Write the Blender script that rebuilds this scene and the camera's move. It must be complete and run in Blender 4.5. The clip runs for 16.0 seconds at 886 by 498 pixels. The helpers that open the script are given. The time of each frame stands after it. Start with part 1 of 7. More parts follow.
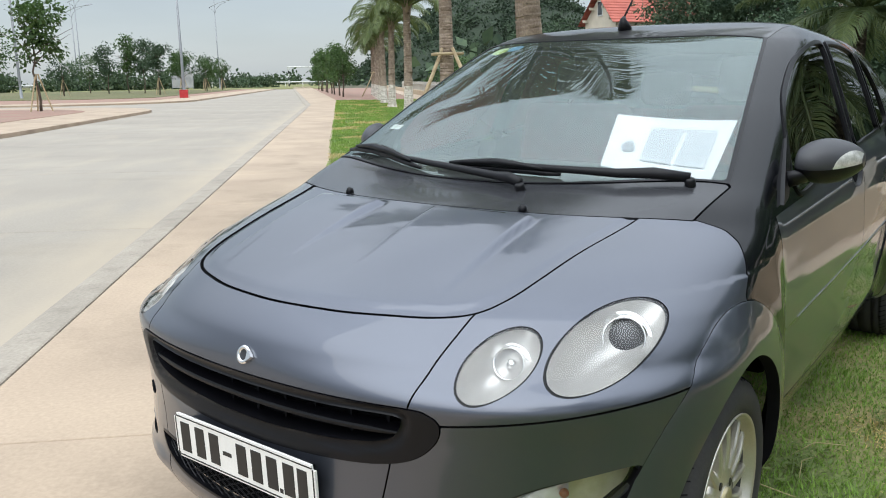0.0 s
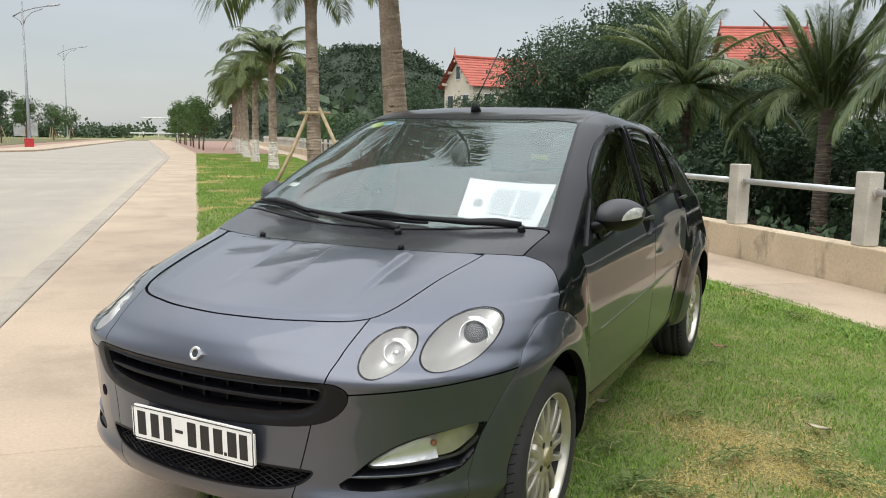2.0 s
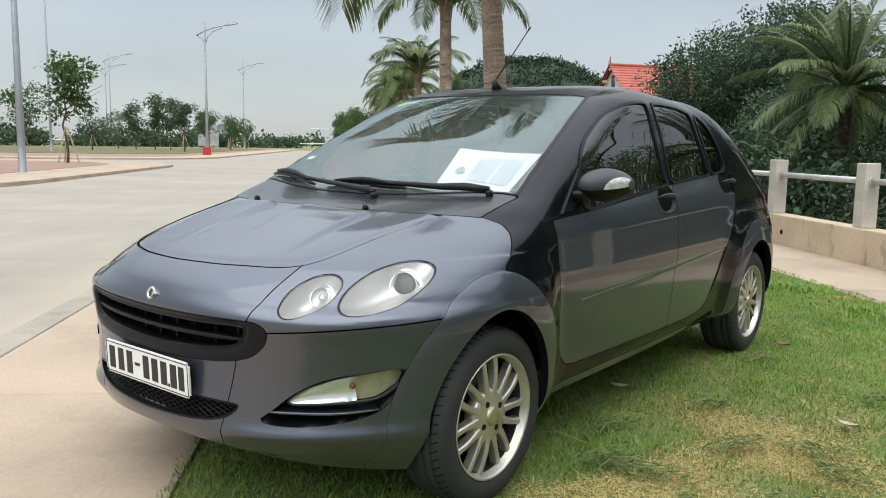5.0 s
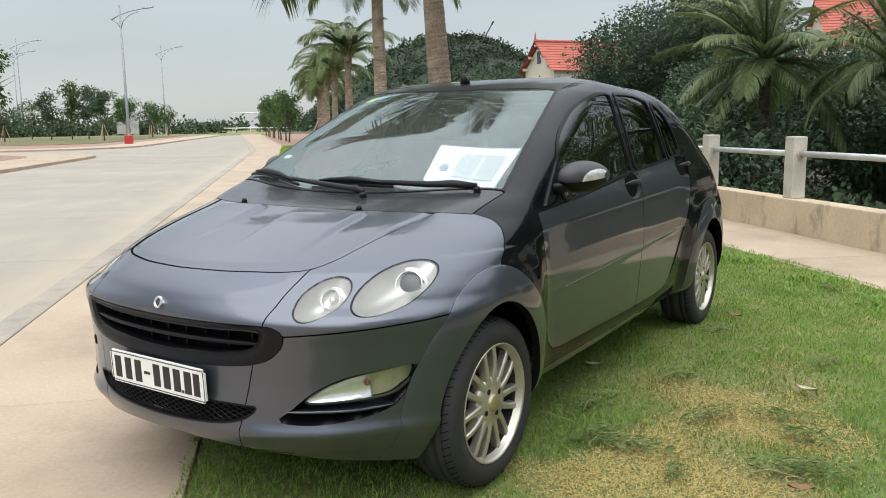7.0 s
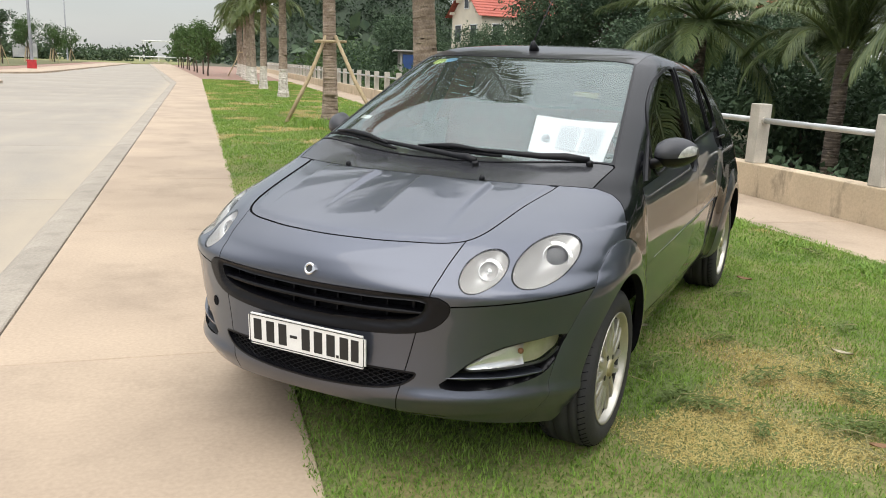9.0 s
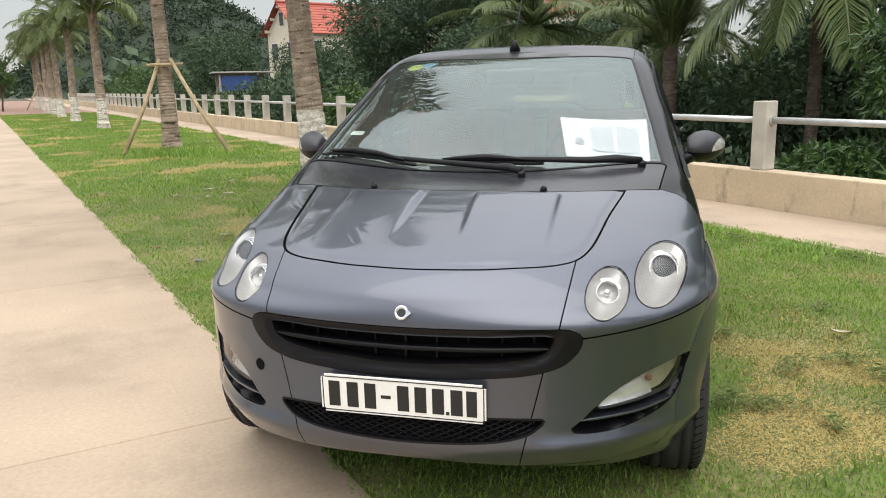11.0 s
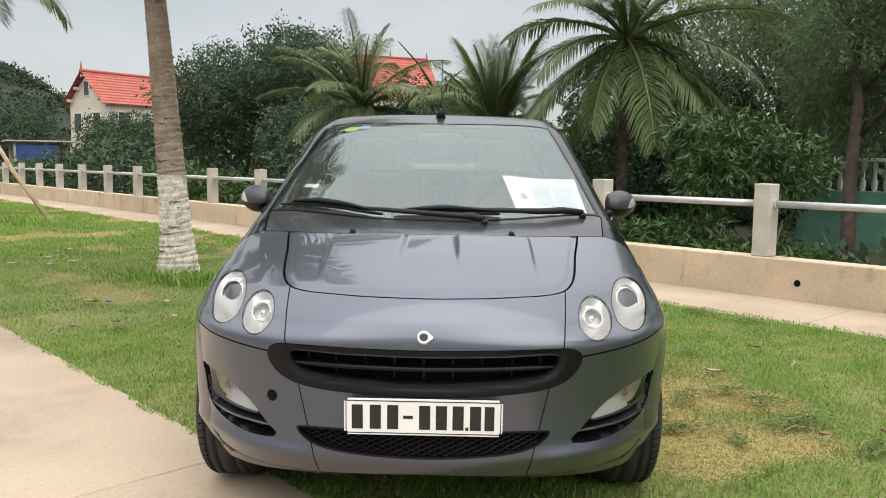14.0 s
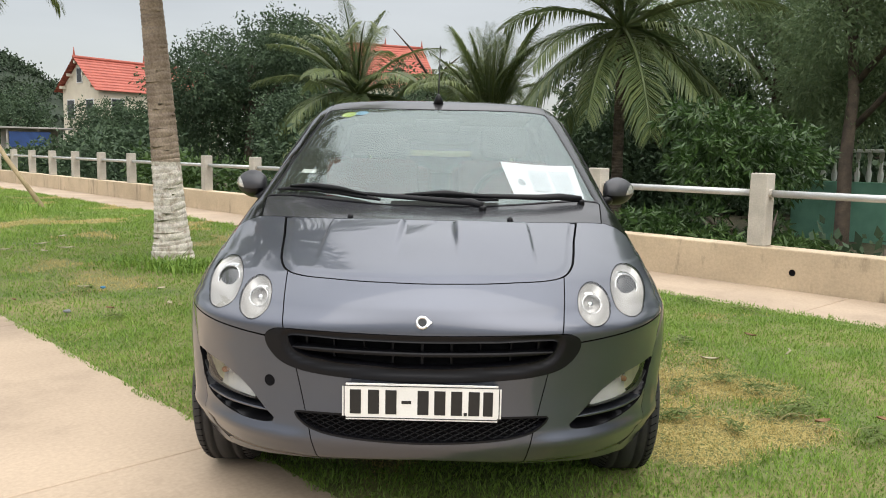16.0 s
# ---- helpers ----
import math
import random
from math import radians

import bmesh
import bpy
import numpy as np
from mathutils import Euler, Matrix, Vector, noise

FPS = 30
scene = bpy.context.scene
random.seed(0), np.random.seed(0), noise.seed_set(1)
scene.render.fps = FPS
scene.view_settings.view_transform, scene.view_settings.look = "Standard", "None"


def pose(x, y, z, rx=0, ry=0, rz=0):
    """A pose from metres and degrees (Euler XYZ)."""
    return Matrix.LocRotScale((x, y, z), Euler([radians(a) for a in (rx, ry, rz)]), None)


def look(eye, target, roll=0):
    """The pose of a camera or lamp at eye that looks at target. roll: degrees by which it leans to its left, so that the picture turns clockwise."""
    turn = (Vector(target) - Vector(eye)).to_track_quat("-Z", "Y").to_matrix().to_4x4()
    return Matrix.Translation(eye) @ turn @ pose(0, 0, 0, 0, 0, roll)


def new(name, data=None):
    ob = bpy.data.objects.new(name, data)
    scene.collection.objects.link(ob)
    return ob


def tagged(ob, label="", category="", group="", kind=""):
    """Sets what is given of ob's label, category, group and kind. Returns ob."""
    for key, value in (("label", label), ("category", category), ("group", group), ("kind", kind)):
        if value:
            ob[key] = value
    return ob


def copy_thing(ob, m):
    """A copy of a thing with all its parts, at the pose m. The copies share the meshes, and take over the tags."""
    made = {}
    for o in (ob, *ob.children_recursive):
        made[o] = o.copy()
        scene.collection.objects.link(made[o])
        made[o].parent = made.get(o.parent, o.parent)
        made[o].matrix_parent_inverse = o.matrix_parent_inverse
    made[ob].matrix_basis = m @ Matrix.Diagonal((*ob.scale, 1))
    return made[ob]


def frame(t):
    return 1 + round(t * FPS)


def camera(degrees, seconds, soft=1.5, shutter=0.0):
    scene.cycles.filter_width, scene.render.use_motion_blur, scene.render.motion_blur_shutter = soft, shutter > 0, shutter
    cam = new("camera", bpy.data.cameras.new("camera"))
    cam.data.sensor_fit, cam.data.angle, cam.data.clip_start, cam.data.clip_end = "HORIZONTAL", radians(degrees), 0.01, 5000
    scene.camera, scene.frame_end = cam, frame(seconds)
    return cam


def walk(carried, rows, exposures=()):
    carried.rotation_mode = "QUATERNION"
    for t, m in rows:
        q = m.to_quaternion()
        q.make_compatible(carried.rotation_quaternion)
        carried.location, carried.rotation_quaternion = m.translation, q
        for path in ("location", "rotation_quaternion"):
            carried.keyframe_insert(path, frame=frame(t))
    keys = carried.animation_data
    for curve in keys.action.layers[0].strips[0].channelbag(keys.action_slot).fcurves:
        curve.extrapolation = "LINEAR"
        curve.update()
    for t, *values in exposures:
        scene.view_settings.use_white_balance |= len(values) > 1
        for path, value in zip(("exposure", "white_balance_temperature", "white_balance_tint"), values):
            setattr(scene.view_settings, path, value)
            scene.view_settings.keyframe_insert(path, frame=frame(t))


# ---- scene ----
cam = camera(58.0, 16.0, soft=1.0)
TONE = [(0.0, -0.06, 6050, 6), (0.6, -0.06, 6300, 7), (1.4, -0.06, 6500, 8), (3.0, -0.09, 6350, 7), (5.5, -0.05, 6250, 6.5), (7.5, -0.03, 6400, 7), (9.0, 0.0, 6550, 9), (11.5, 0.04, 6650, 9), (16.0, 0.06, 6700, 9)]
PATH = [
    (0, (1.296, -1.710, 1.251), (0.117, -0.153, 0.822), -0.8),
    (0.5, (1.449, -1.934, 1.250), (0.372, -0.305, 0.819), -0.3),
    (1, (1.553, -2.086, 1.271), (0.554, -0.398, 0.880), 0.3),
    (1.5, (1.582, -2.241, 1.296), (0.670, -0.489, 0.979), 0.8),
    (2, (1.598, -2.310, 1.306), (0.697, -0.549, 1.014), 0.9),
    (2.5, (1.744, -2.268, 1.310), (0.772, -0.543, 1.030), 0.4),
    (3, (1.968, -2.238, 1.285), (0.840, -0.613, 0.989), 0.5),
    (5.5, (2.213, -1.990, 1.144), (0.981, -0.438, 0.874), 0.9),
    (6, (2.235, -1.979, 1.140), (1.046, -0.391, 0.881), 1.1),
    (6.5, (2.177, -2.059, 1.163), (1.031, -0.442, 0.889), 0.7),
    (7, (2.081, -2.232, 1.231), (0.992, -0.586, 0.910), -0.8),
    (7.5, (1.962, -2.341, 1.245), (0.945, -0.658, 0.879), -0.3),
    (8, (1.786, -2.446, 1.258), (0.842, -0.732, 0.843), 1.8),
    (8.5, (1.637, -2.565, 1.323), (0.719, -0.848, 0.863), 2.8),
    (9, (1.474, -2.672, 1.332), (0.591, -0.937, 0.874), 2.2),
    (11.5, (0.486, -2.614, 1.277), (0.077, -0.696, 0.886), -0.9),
    (12, (0.406, -2.734, 1.278), (0.062, -0.790, 0.956), -0.2),
    (12.5, (0.268, -2.817, 1.246), (0.040, -0.846, 0.998), 0.0),
    (13, (0.123, -2.909, 1.210), (0.010, -0.926, 0.973), 0.0),
    (13.5, (0.097, -2.941, 1.197), (0.034, -0.956, 0.961), 0.5),
    (14, (0.089, -2.951, 1.193), (0.056, -0.964, 0.969), 0.9),
    (14.5, (0.088, -2.940, 1.185), (0.056, -0.952, 0.963), 1.3),
    (15, (0.085, -2.944, 1.178), (0.056, -0.958, 0.943), 1.5),
    (15.5, (0.079, -2.935, 1.173), (0.057, -0.951, 0.925), 1.4),
    (16, (0.075, -2.940, 1.178), (0.057, -0.956, 0.928), 1.2),
]
walk(cam, [(t, look(eye, target, roll)) for t, eye, target, roll in PATH], TONE)

# ---- light: an overcast afternoon, brightest overhead ----
world = bpy.data.worlds.new("overcast_sky")
scene.world = world
world.use_nodes = True
wt = world.node_tree
wt.nodes.clear()
w_out = wt.nodes.new("ShaderNodeOutputWorld")
w_bg = wt.nodes.new("ShaderNodeBackground")
w_sky = wt.nodes.new("ShaderNodeTexSky")
w_sky.sky_type, w_sky.sun_disc = "NISHITA", False
w_sky.sun_elevation, w_sky.sun_rotation = radians(55), radians(140)
w_co = wt.nodes.new("ShaderNodeTexCoord")
w_sep = wt.nodes.new("ShaderNodeSeparateXYZ")
w_ramp = wt.nodes.new("ShaderNodeValToRGB")
w_ramp.color_ramp.elements[0].position = 0.0
w_ramp.color_ramp.elements[0].color = (0.505, 0.51, 0.515, 1)
w_ramp.color_ramp.elements[1].position = 0.85
w_ramp.color_ramp.elements[1].color = (2.4, 2.42, 2.5, 1)
e_mid = w_ramp.color_ramp.elements.new(0.25)
e_mid.color = (0.53, 0.545, 0.565, 1)
w_map = wt.nodes.new("ShaderNodeMapping")
w_map.inputs["Scale"].default_value = (1.0, 1.0, 4.5)
w_noise = wt.nodes.new("ShaderNodeTexNoise")
w_noise.inputs["Scale"].default_value, w_noise.inputs["Detail"].default_value = 2.2, 5
w_cr = wt.nodes.new("ShaderNodeMapRange")
w_cr.inputs["From Min"].default_value, w_cr.inputs["From Max"].default_value = 0.3, 0.7
w_cr.inputs["To Min"].default_value, w_cr.inputs["To Max"].default_value = 0.90, 1.10
w_mul = wt.nodes.new("ShaderNodeMix")
w_mul.data_type, w_mul.blend_type = "RGBA", "MULTIPLY"
w_mul.inputs[0].default_value = 1.0
w_mix = wt.nodes.new("ShaderNodeMix")
w_mix.data_type = "RGBA"
w_mix.inputs[0].default_value = 0.03
wt.links.new(w_co.outputs["Generated"], w_sep.inputs[0])
wt.links.new(w_sep.outputs["Z"], w_ramp.inputs[0])
wt.links.new(w_co.outputs["Generated"], w_map.inputs[0])
wt.links.new(w_map.outputs[0], w_noise.inputs["Vector"])
wt.links.new(w_noise.outputs["Fac"], w_cr.inputs["Value"])
wt.links.new(w_ramp.outputs[0], w_mul.inputs[6])
wt.links.new(w_cr.outputs[0], w_mul.inputs[7])
wt.links.new(w_mul.outputs[2], w_mix.inputs[6])
wt.links.new(w_sky.outputs[0], w_mix.inputs[7])
wt.links.new(w_mix.outputs[2], w_bg.inputs[0])
wt.links.new(w_bg.outputs[0], w_out.inputs[0])
w_bg.inputs[1].default_value = 1.0
sun_data = bpy.data.lights.new("sun", "SUN")
sun_data.energy, sun_data.angle, sun_data.color = 1.85, radians(75), (1.0, 0.95, 0.88)
sun = new("sun", sun_data)
sun.matrix_world = look((0, 0, 30), (-6, 17, 0))


# ---- materials ----
def mat(name, base, rough=0.6, metal=0.0, dark=None, scale=8.0, fine=60.0, bump=0.15, depth=0.01, spread=(0.35, 0.65), coat=0.0, spec=0.5, per_object=0.0):
    """A surface with two scales of variation: patches between base and dark, and fine grain in the relief."""
    m = bpy.data.materials.new(name)
    m.use_nodes = True
    nt = m.node_tree
    b = nt.nodes["Principled BSDF"]
    b.inputs["Roughness"].default_value, b.inputs["Metallic"].default_value = rough, metal
    b.inputs["Specular IOR Level"].default_value = spec
    b.inputs["Coat Weight"].default_value, b.inputs["Coat Roughness"].default_value = coat, 0.02
    co = nt.nodes.new("ShaderNodeTexCoord")
    if dark is None:
        dark = tuple(c * 0.75 for c in base)
    n1 = nt.nodes.new("ShaderNodeTexNoise")
    n1.inputs["Scale"].default_value, n1.inputs["Detail"].default_value = scale, 6
    n2 = nt.nodes.new("ShaderNodeTexNoise")
    n2.inputs["Scale"].default_value, n2.inputs["Detail"].default_value = fine, 4
    for n in (n1, n2):
        nt.links.new(co.outputs["Object"], n.inputs["Vector"])
    r = nt.nodes.new("ShaderNodeMapRange")
    r.inputs["From Min"].default_value, r.inputs["From Max"].default_value = spread
    nt.links.new(n1.outputs["Fac"], r.inputs["Value"])
    mix = nt.nodes.new("ShaderNodeMix")
    mix.data_type = "RGBA"
    mix.inputs[6].default_value, mix.inputs[7].default_value = (*dark, 1), (*base, 1)
    nt.links.new(r.outputs[0], mix.inputs[0])
    last = mix.outputs[2]
    fr = nt.nodes.new("ShaderNodeMapRange")
    fr.inputs["From Min"].default_value, fr.inputs["From Max"].default_value = 0.3, 0.7
    fr.inputs["To Min"].default_value, fr.inputs["To Max"].default_value = 1 - bump, 1 + bump
    nt.links.new(n2.outputs["Fac"], fr.inputs["Value"])
    mul = nt.nodes.new("ShaderNodeMix")
    mul.data_type, mul.blend_type = "RGBA", "MULTIPLY"
    mul.inputs[0].default_value = 1.0
    nt.links.new(last, mul.inputs[6])
    nt.links.new(fr.outputs[0], mul.inputs[7])
    last = mul.outputs[2]
    if per_object:
        oi = nt.nodes.new("ShaderNodeObjectInfo")
        orr = nt.nodes.new("ShaderNodeMapRange")
        orr.inputs["To Min"].default_value, orr.inputs["To Max"].default_value = 1 - per_object, 1 + per_object
        nt.links.new(oi.outputs["Random"], orr.inputs["Value"])
        m2 = nt.nodes.new("ShaderNodeMix")
        m2.data_type, m2.blend_type = "RGBA", "MULTIPLY"
        m2.inputs[0].default_value = 1.0
        nt.links.new(last, m2.inputs[6])
        nt.links.new(orr.outputs[0], m2.inputs[7])
        last = m2.outputs[2]
    nt.links.new(last, b.inputs["Base Color"])
    if depth:
        bp = nt.nodes.new("ShaderNodeBump")
        bp.inputs["Strength"].default_value, bp.inputs["Distance"].default_value = 0.6, depth
        nt.links.new(n2.outputs["Fac"], bp.inputs["Height"])
        nt.links.new(bp.outputs[0], b.inputs["Normal"])
    return m


def stained(m, stretch, scale, lo, hi, dark):
    """Adds grimy stains with soft ragged edges to a surface made by mat()."""
    nt = m.node_tree
    b = nt.nodes["Principled BSDF"]
    src = b.inputs["Base Color"].links[0].from_socket
    co, mp, n = nt.nodes.new("ShaderNodeTexCoord"), nt.nodes.new("ShaderNodeMapping"), nt.nodes.new("ShaderNodeTexNoise")
    mp.inputs["Scale"].default_value = stretch
    mp.inputs["Location"].default_value = (3.1, 7.7, 1.3)
    n.inputs["Scale"].default_value, n.inputs["Detail"].default_value, n.inputs["Roughness"].default_value = scale, 9, 0.68
    nt.links.new(co.outputs["Object"], mp.inputs[0])
    nt.links.new(mp.outputs[0], n.inputs["Vector"])
    r = nt.nodes.new("ShaderNodeMapRange")
    for k, v in (("From Min", lo), ("From Max", hi), ("To Min", 1.0), ("To Max", dark)):
        r.inputs[k].default_value = v
    nt.links.new(n.outputs["Fac"], r.inputs["Value"])
    mul = nt.nodes.new("ShaderNodeMix")
    mul.data_type, mul.blend_type = "RGBA", "MULTIPLY"
    mul.inputs[0].default_value = 1.0
    nt.links.new(src, mul.inputs[6])
    nt.links.new(r.outputs[0], mul.inputs[7])
    nt.links.new(mul.outputs[2], b.inputs["Base Color"])
    return m


def sandy(m, x0, x1, tint):
    """Adds pale sand drifted in ragged streaks towards one edge of a slab."""
    nt = m.node_tree
    b = nt.nodes["Principled BSDF"]
    src = b.inputs["Base Color"].links[0].from_socket
    co, sep, mp, n = (nt.nodes.new(k) for k in ("ShaderNodeTexCoord", "ShaderNodeSeparateXYZ", "ShaderNodeMapping", "ShaderNodeTexNoise"))
    mp.inputs["Scale"].default_value = (1.0, 0.3, 1.0)
    n.inputs["Scale"].default_value, n.inputs["Detail"].default_value = 1.6, 8
    nt.links.new(co.outputs["Object"], sep.inputs[0])
    nt.links.new(co.outputs["Object"], mp.inputs[0])
    nt.links.new(mp.outputs[0], n.inputs["Vector"])
    r = nt.nodes.new("ShaderNodeMapRange")
    r.inputs["From Min"].default_value, r.inputs["From Max"].default_value = x0, x1
    nt.links.new(sep.outputs["X"], r.inputs["Value"])
    add = nt.nodes.new("ShaderNodeMath")
    add.operation = "MULTIPLY_ADD"
    add.inputs[1].default_value, add.inputs[2].default_value = 1.6, -0.8
    nt.links.new(n.outputs["Fac"], add.inputs[0])
    tot = nt.nodes.new("ShaderNodeMath")
    tot.operation, tot.use_clamp = "ADD", True
    nt.links.new(r.outputs[0], tot.inputs[0])
    nt.links.new(add.outputs[0], tot.inputs[1])
    mix = nt.nodes.new("ShaderNodeMix")
    mix.data_type = "RGBA"
    mix.inputs[7].default_value = (*tint, 1)
    nt.links.new(tot.outputs[0], mix.inputs[0])
    nt.links.new(src, mix.inputs[6])
    nt.links.new(mix.outputs[2], b.inputs["Base Color"])
    return m


def leafy(name, base, dark, rough=0.5, trans=0.25, vary=0.7, clump=1.0, scale=1.2):
    """Leaves: colour varies from leaf to leaf and some light passes through."""
    m = bpy.data.materials.new(name)
    m.use_nodes = True
    nt = m.node_tree
    b = nt.nodes["Principled BSDF"]
    b.inputs["Roughness"].default_value, b.inputs["Specular IOR Level"].default_value = rough, 0.35
    g = nt.nodes.new("ShaderNodeNewGeometry")
    co = nt.nodes.new("ShaderNodeTexCoord")
    n = nt.nodes.new("ShaderNodeTexNoise")
    n.inputs["Scale"].default_value, n.inputs["Detail"].default_value = scale, 3
    nt.links.new(co.outputs["Object"], n.inputs["Vector"])
    add = nt.nodes.new("ShaderNodeMath")
    add.operation = "MULTIPLY_ADD"
    add.inputs[1].default_value = vary
    nt.links.new(g.outputs["Random Per Island"], add.inputs[0])
    sub = nt.nodes.new("ShaderNodeMath")
    sub.operation = "MULTIPLY_ADD"
    sub.inputs[1].default_value, sub.inputs[2].default_value = clump, -0.35 * clump
    nt.links.new(n.outputs["Fac"], sub.inputs[0])
    nt.links.new(sub.outputs[0], add.inputs[2])
    mix = nt.nodes.new("ShaderNodeMix")
    mix.data_type, mix.clamp_factor = "RGBA", True
    mix.inputs[6].default_value, mix.inputs[7].default_value = (*dark, 1), (*base, 1)
    nt.links.new(add.outputs[0], mix.inputs[0])
    nt.links.new(mix.outputs[2], b.inputs["Base Color"])
    tr = nt.nodes.new("ShaderNodeBsdfTranslucent")
    nt.links.new(mix.outputs[2], tr.inputs["Color"])
    ms = nt.nodes.new("ShaderNodeMixShader")
    ms.inputs[0].default_value = trans
    nt.links.new(b.outputs[0], ms.inputs[1])
    nt.links.new(tr.outputs[0], ms.inputs[2])
    nt.links.new(ms.outputs[0], nt.nodes["Material Output"].inputs["Surface"])
    return m


def glass(name, tint, rough=0.0, ior=1.45, sheen=(1, 1, 1), veil=0.0):
    m = bpy.data.materials.new(name)
    m.use_nodes = True
    nt = m.node_tree
    nt.nodes.remove(nt.nodes["Principled BSDF"])
    tr = nt.nodes.new("ShaderNodeBsdfTransparent")
    tr.inputs["Color"].default_value = (*tint, 1)
    gl = nt.nodes.new("ShaderNodeBsdfGlossy")
    gl.inputs["Roughness"].default_value = rough
    gl.inputs["Color"].default_value = (*sheen, 1)
    fr = nt.nodes.new("ShaderNodeFresnel")
    fr.inputs["IOR"].default_value = ior
    ms = nt.nodes.new("ShaderNodeMixShader")
    nt.links.new(fr.outputs[0], ms.inputs[0])
    nt.links.new(tr.outputs[0], ms.inputs[1])
    nt.links.new(gl.outputs[0], ms.inputs[2])
    last = ms.outputs[0]
    # pale diffuse film mixed in evenly, which lightens the pane
    if veil:
        df = nt.nodes.new("ShaderNodeBsdfDiffuse")
        df.inputs["Color"].default_value = (0.62, 0.68, 0.65, 1)
        film = nt.nodes.new("ShaderNodeMixShader")
        film.inputs[0].default_value = veil
        nt.links.new(last, film.inputs[1])
        nt.links.new(df.outputs[0], film.inputs[2])
        last = film.outputs[0]
    nt.links.new(last, nt.nodes["Material Output"].inputs["Surface"])
    return m


PAINT_GREY = mat("anthracite_metallic_paint", (0.098, 0.107, 0.135), 0.42, 0.88, (0.092, 0.100, 0.126), 2.0, 900, 0.05, 0.0, coat=1.0)
PAINT_BLACK = mat("black_gloss_paint", (0.005, 0.0055, 0.007), 0.12, 0.0, (0.004, 0.0045, 0.006), 3.0, 700, 0.05, 0.0, coat=0.35, spec=0.10)
# Roof: a greyer, rougher black than the frame
ROOF_PAINT = mat("greyish_black_roof", (0.022, 0.022, 0.024), 0.35, 0.0, (0.016, 0.016, 0.018), 3.0, 500, 0.1, 0.0, coat=0.6, spec=0.2)
PLASTIC = mat("black_plastic", (0.005, 0.005, 0.007), 0.36, 0.0, (0.004, 0.004, 0.005), 10, 600, 0.1, 0.0003, spec=0.24)
PLASTIC_GREY = mat("dark_grey_plastic", (0.024, 0.025, 0.028), 0.42, 0.0, (0.019, 0.020, 0.022), 6, 600, 0.08, 0.0002)
# Near-black: paints the shade in gaps and holes; also liners and floors
VOID = mat("dark_cavity", (0.006, 0.006, 0.007), 0.9, 0.0, scale=5, depth=0.0, spec=0.1)
RUBBER = mat("tyre_rubber", (0.019, 0.019, 0.021), 0.75, 0.0, (0.027, 0.026, 0.025), 9, 160, 0.15, 0.001)
ALLOY = mat("silver_alloy", (0.56, 0.535, 0.47), 0.34, 0.75, (0.47, 0.45, 0.39), 12, 300, 0.06, 0.0003)
CHROME = mat("chrome", (0.82, 0.82, 0.82), 0.10, 1.0, (0.75, 0.75, 0.75), 10, 300, 0.03, 0.0)
BRAKE = mat("brake_steel", (0.16, 0.15, 0.14), 0.45, 0.9, (0.2, 0.16, 0.13), 14, 200, 0.15, 0.0005)
REFLECTOR = mat("lamp_reflector", (0.86, 0.86, 0.85), 0.16, 0.7, (0.80, 0.80, 0.79), 20, 150, 0.02, 0.0)
LAMP_GREY = mat("lamp_bezel_satin", (0.50, 0.49, 0.47), 0.30, 0.45, (0.47, 0.46, 0.44), 15, 300, 0.02, 0.0)
AMBER = mat("amber_bulb", (0.34, 0.15, 0.08), 0.15, 0.0, scale=30, depth=0.0)
WHITE_PLATE = mat("white_enamel", (0.80, 0.79, 0.76), 0.4, 0.0, (0.74, 0.73, 0.70), 12, 200, 0.03, 0.0)
INK = mat("black_enamel", (0.015, 0.015, 0.015), 0.45, 0.0, depth=0.0)
PAPER = mat("white_paper", (0.74, 0.70, 0.745), 0.6, 0.0, (0.69, 0.655, 0.70), 9, 90, 0.02, 0.0)
PAPER_INK = mat("grey_print", (0.36, 0.35, 0.39), 0.7, 0.0, (0.60, 0.58, 0.62), 60, 300, 0.2, 0.0)
TRIM_CLOTH = mat("grey_seat_cloth", (0.10, 0.10, 0.105), 0.9, 0.0, scale=20, fine=300, bump=0.2, depth=0.001)
RED_CLOTH = mat("red_seat_cloth", (0.16, 0.03, 0.027), 0.9, 0.0, scale=20, fine=300, bump=0.2, depth=0.001)
DASH = mat("dashboard_plastic", (0.022, 0.021, 0.021), 0.8, 0.0, scale=12, fine=400, bump=0.1, depth=0.0005)
WINDSCREEN = glass("windscreen_glass", (0.94, 1.0, 0.98), 0.0, 2.0, (0.86, 0.99, 0.965), 0.035)
TINTED = glass("tinted_side_glass", (0.05, 0.055, 0.055), 0.0, 1.85)
CLEAR = glass("clear_lens", (0.97, 0.975, 0.975), 0.0, 1.42)
CONCRETE = stained(mat("pavement_concrete", (0.43, 0.336, 0.244), 0.85, 0.0, (0.35, 0.272, 0.198), 0.9, 55, 0.08, 0.0015, per_object=0.03), (1, 1, 1), 1.3, 0.52, 0.72, 0.74)
ROAD = stained(mat("road_concrete", (0.310, 0.278, 0.232), 0.85, 0.0, (0.270, 0.241, 0.200), 0.35, 40, 0.07, 0.0015, per_object=0.04), (0.35, 1, 1), 0.5, 0.55, 0.70, 0.85)
ROAD_SANDY = sandy(stained(mat("sandy_road_concrete", (0.310, 0.278, 0.232), 0.85, 0.0, (0.270, 0.241, 0.200), 0.35, 40, 0.07, 0.0015, per_object=0.04), (0.35, 1, 1), 0.5, 0.55, 0.70, 0.85), 2.5, 4.1, (0.40, 0.338, 0.255))
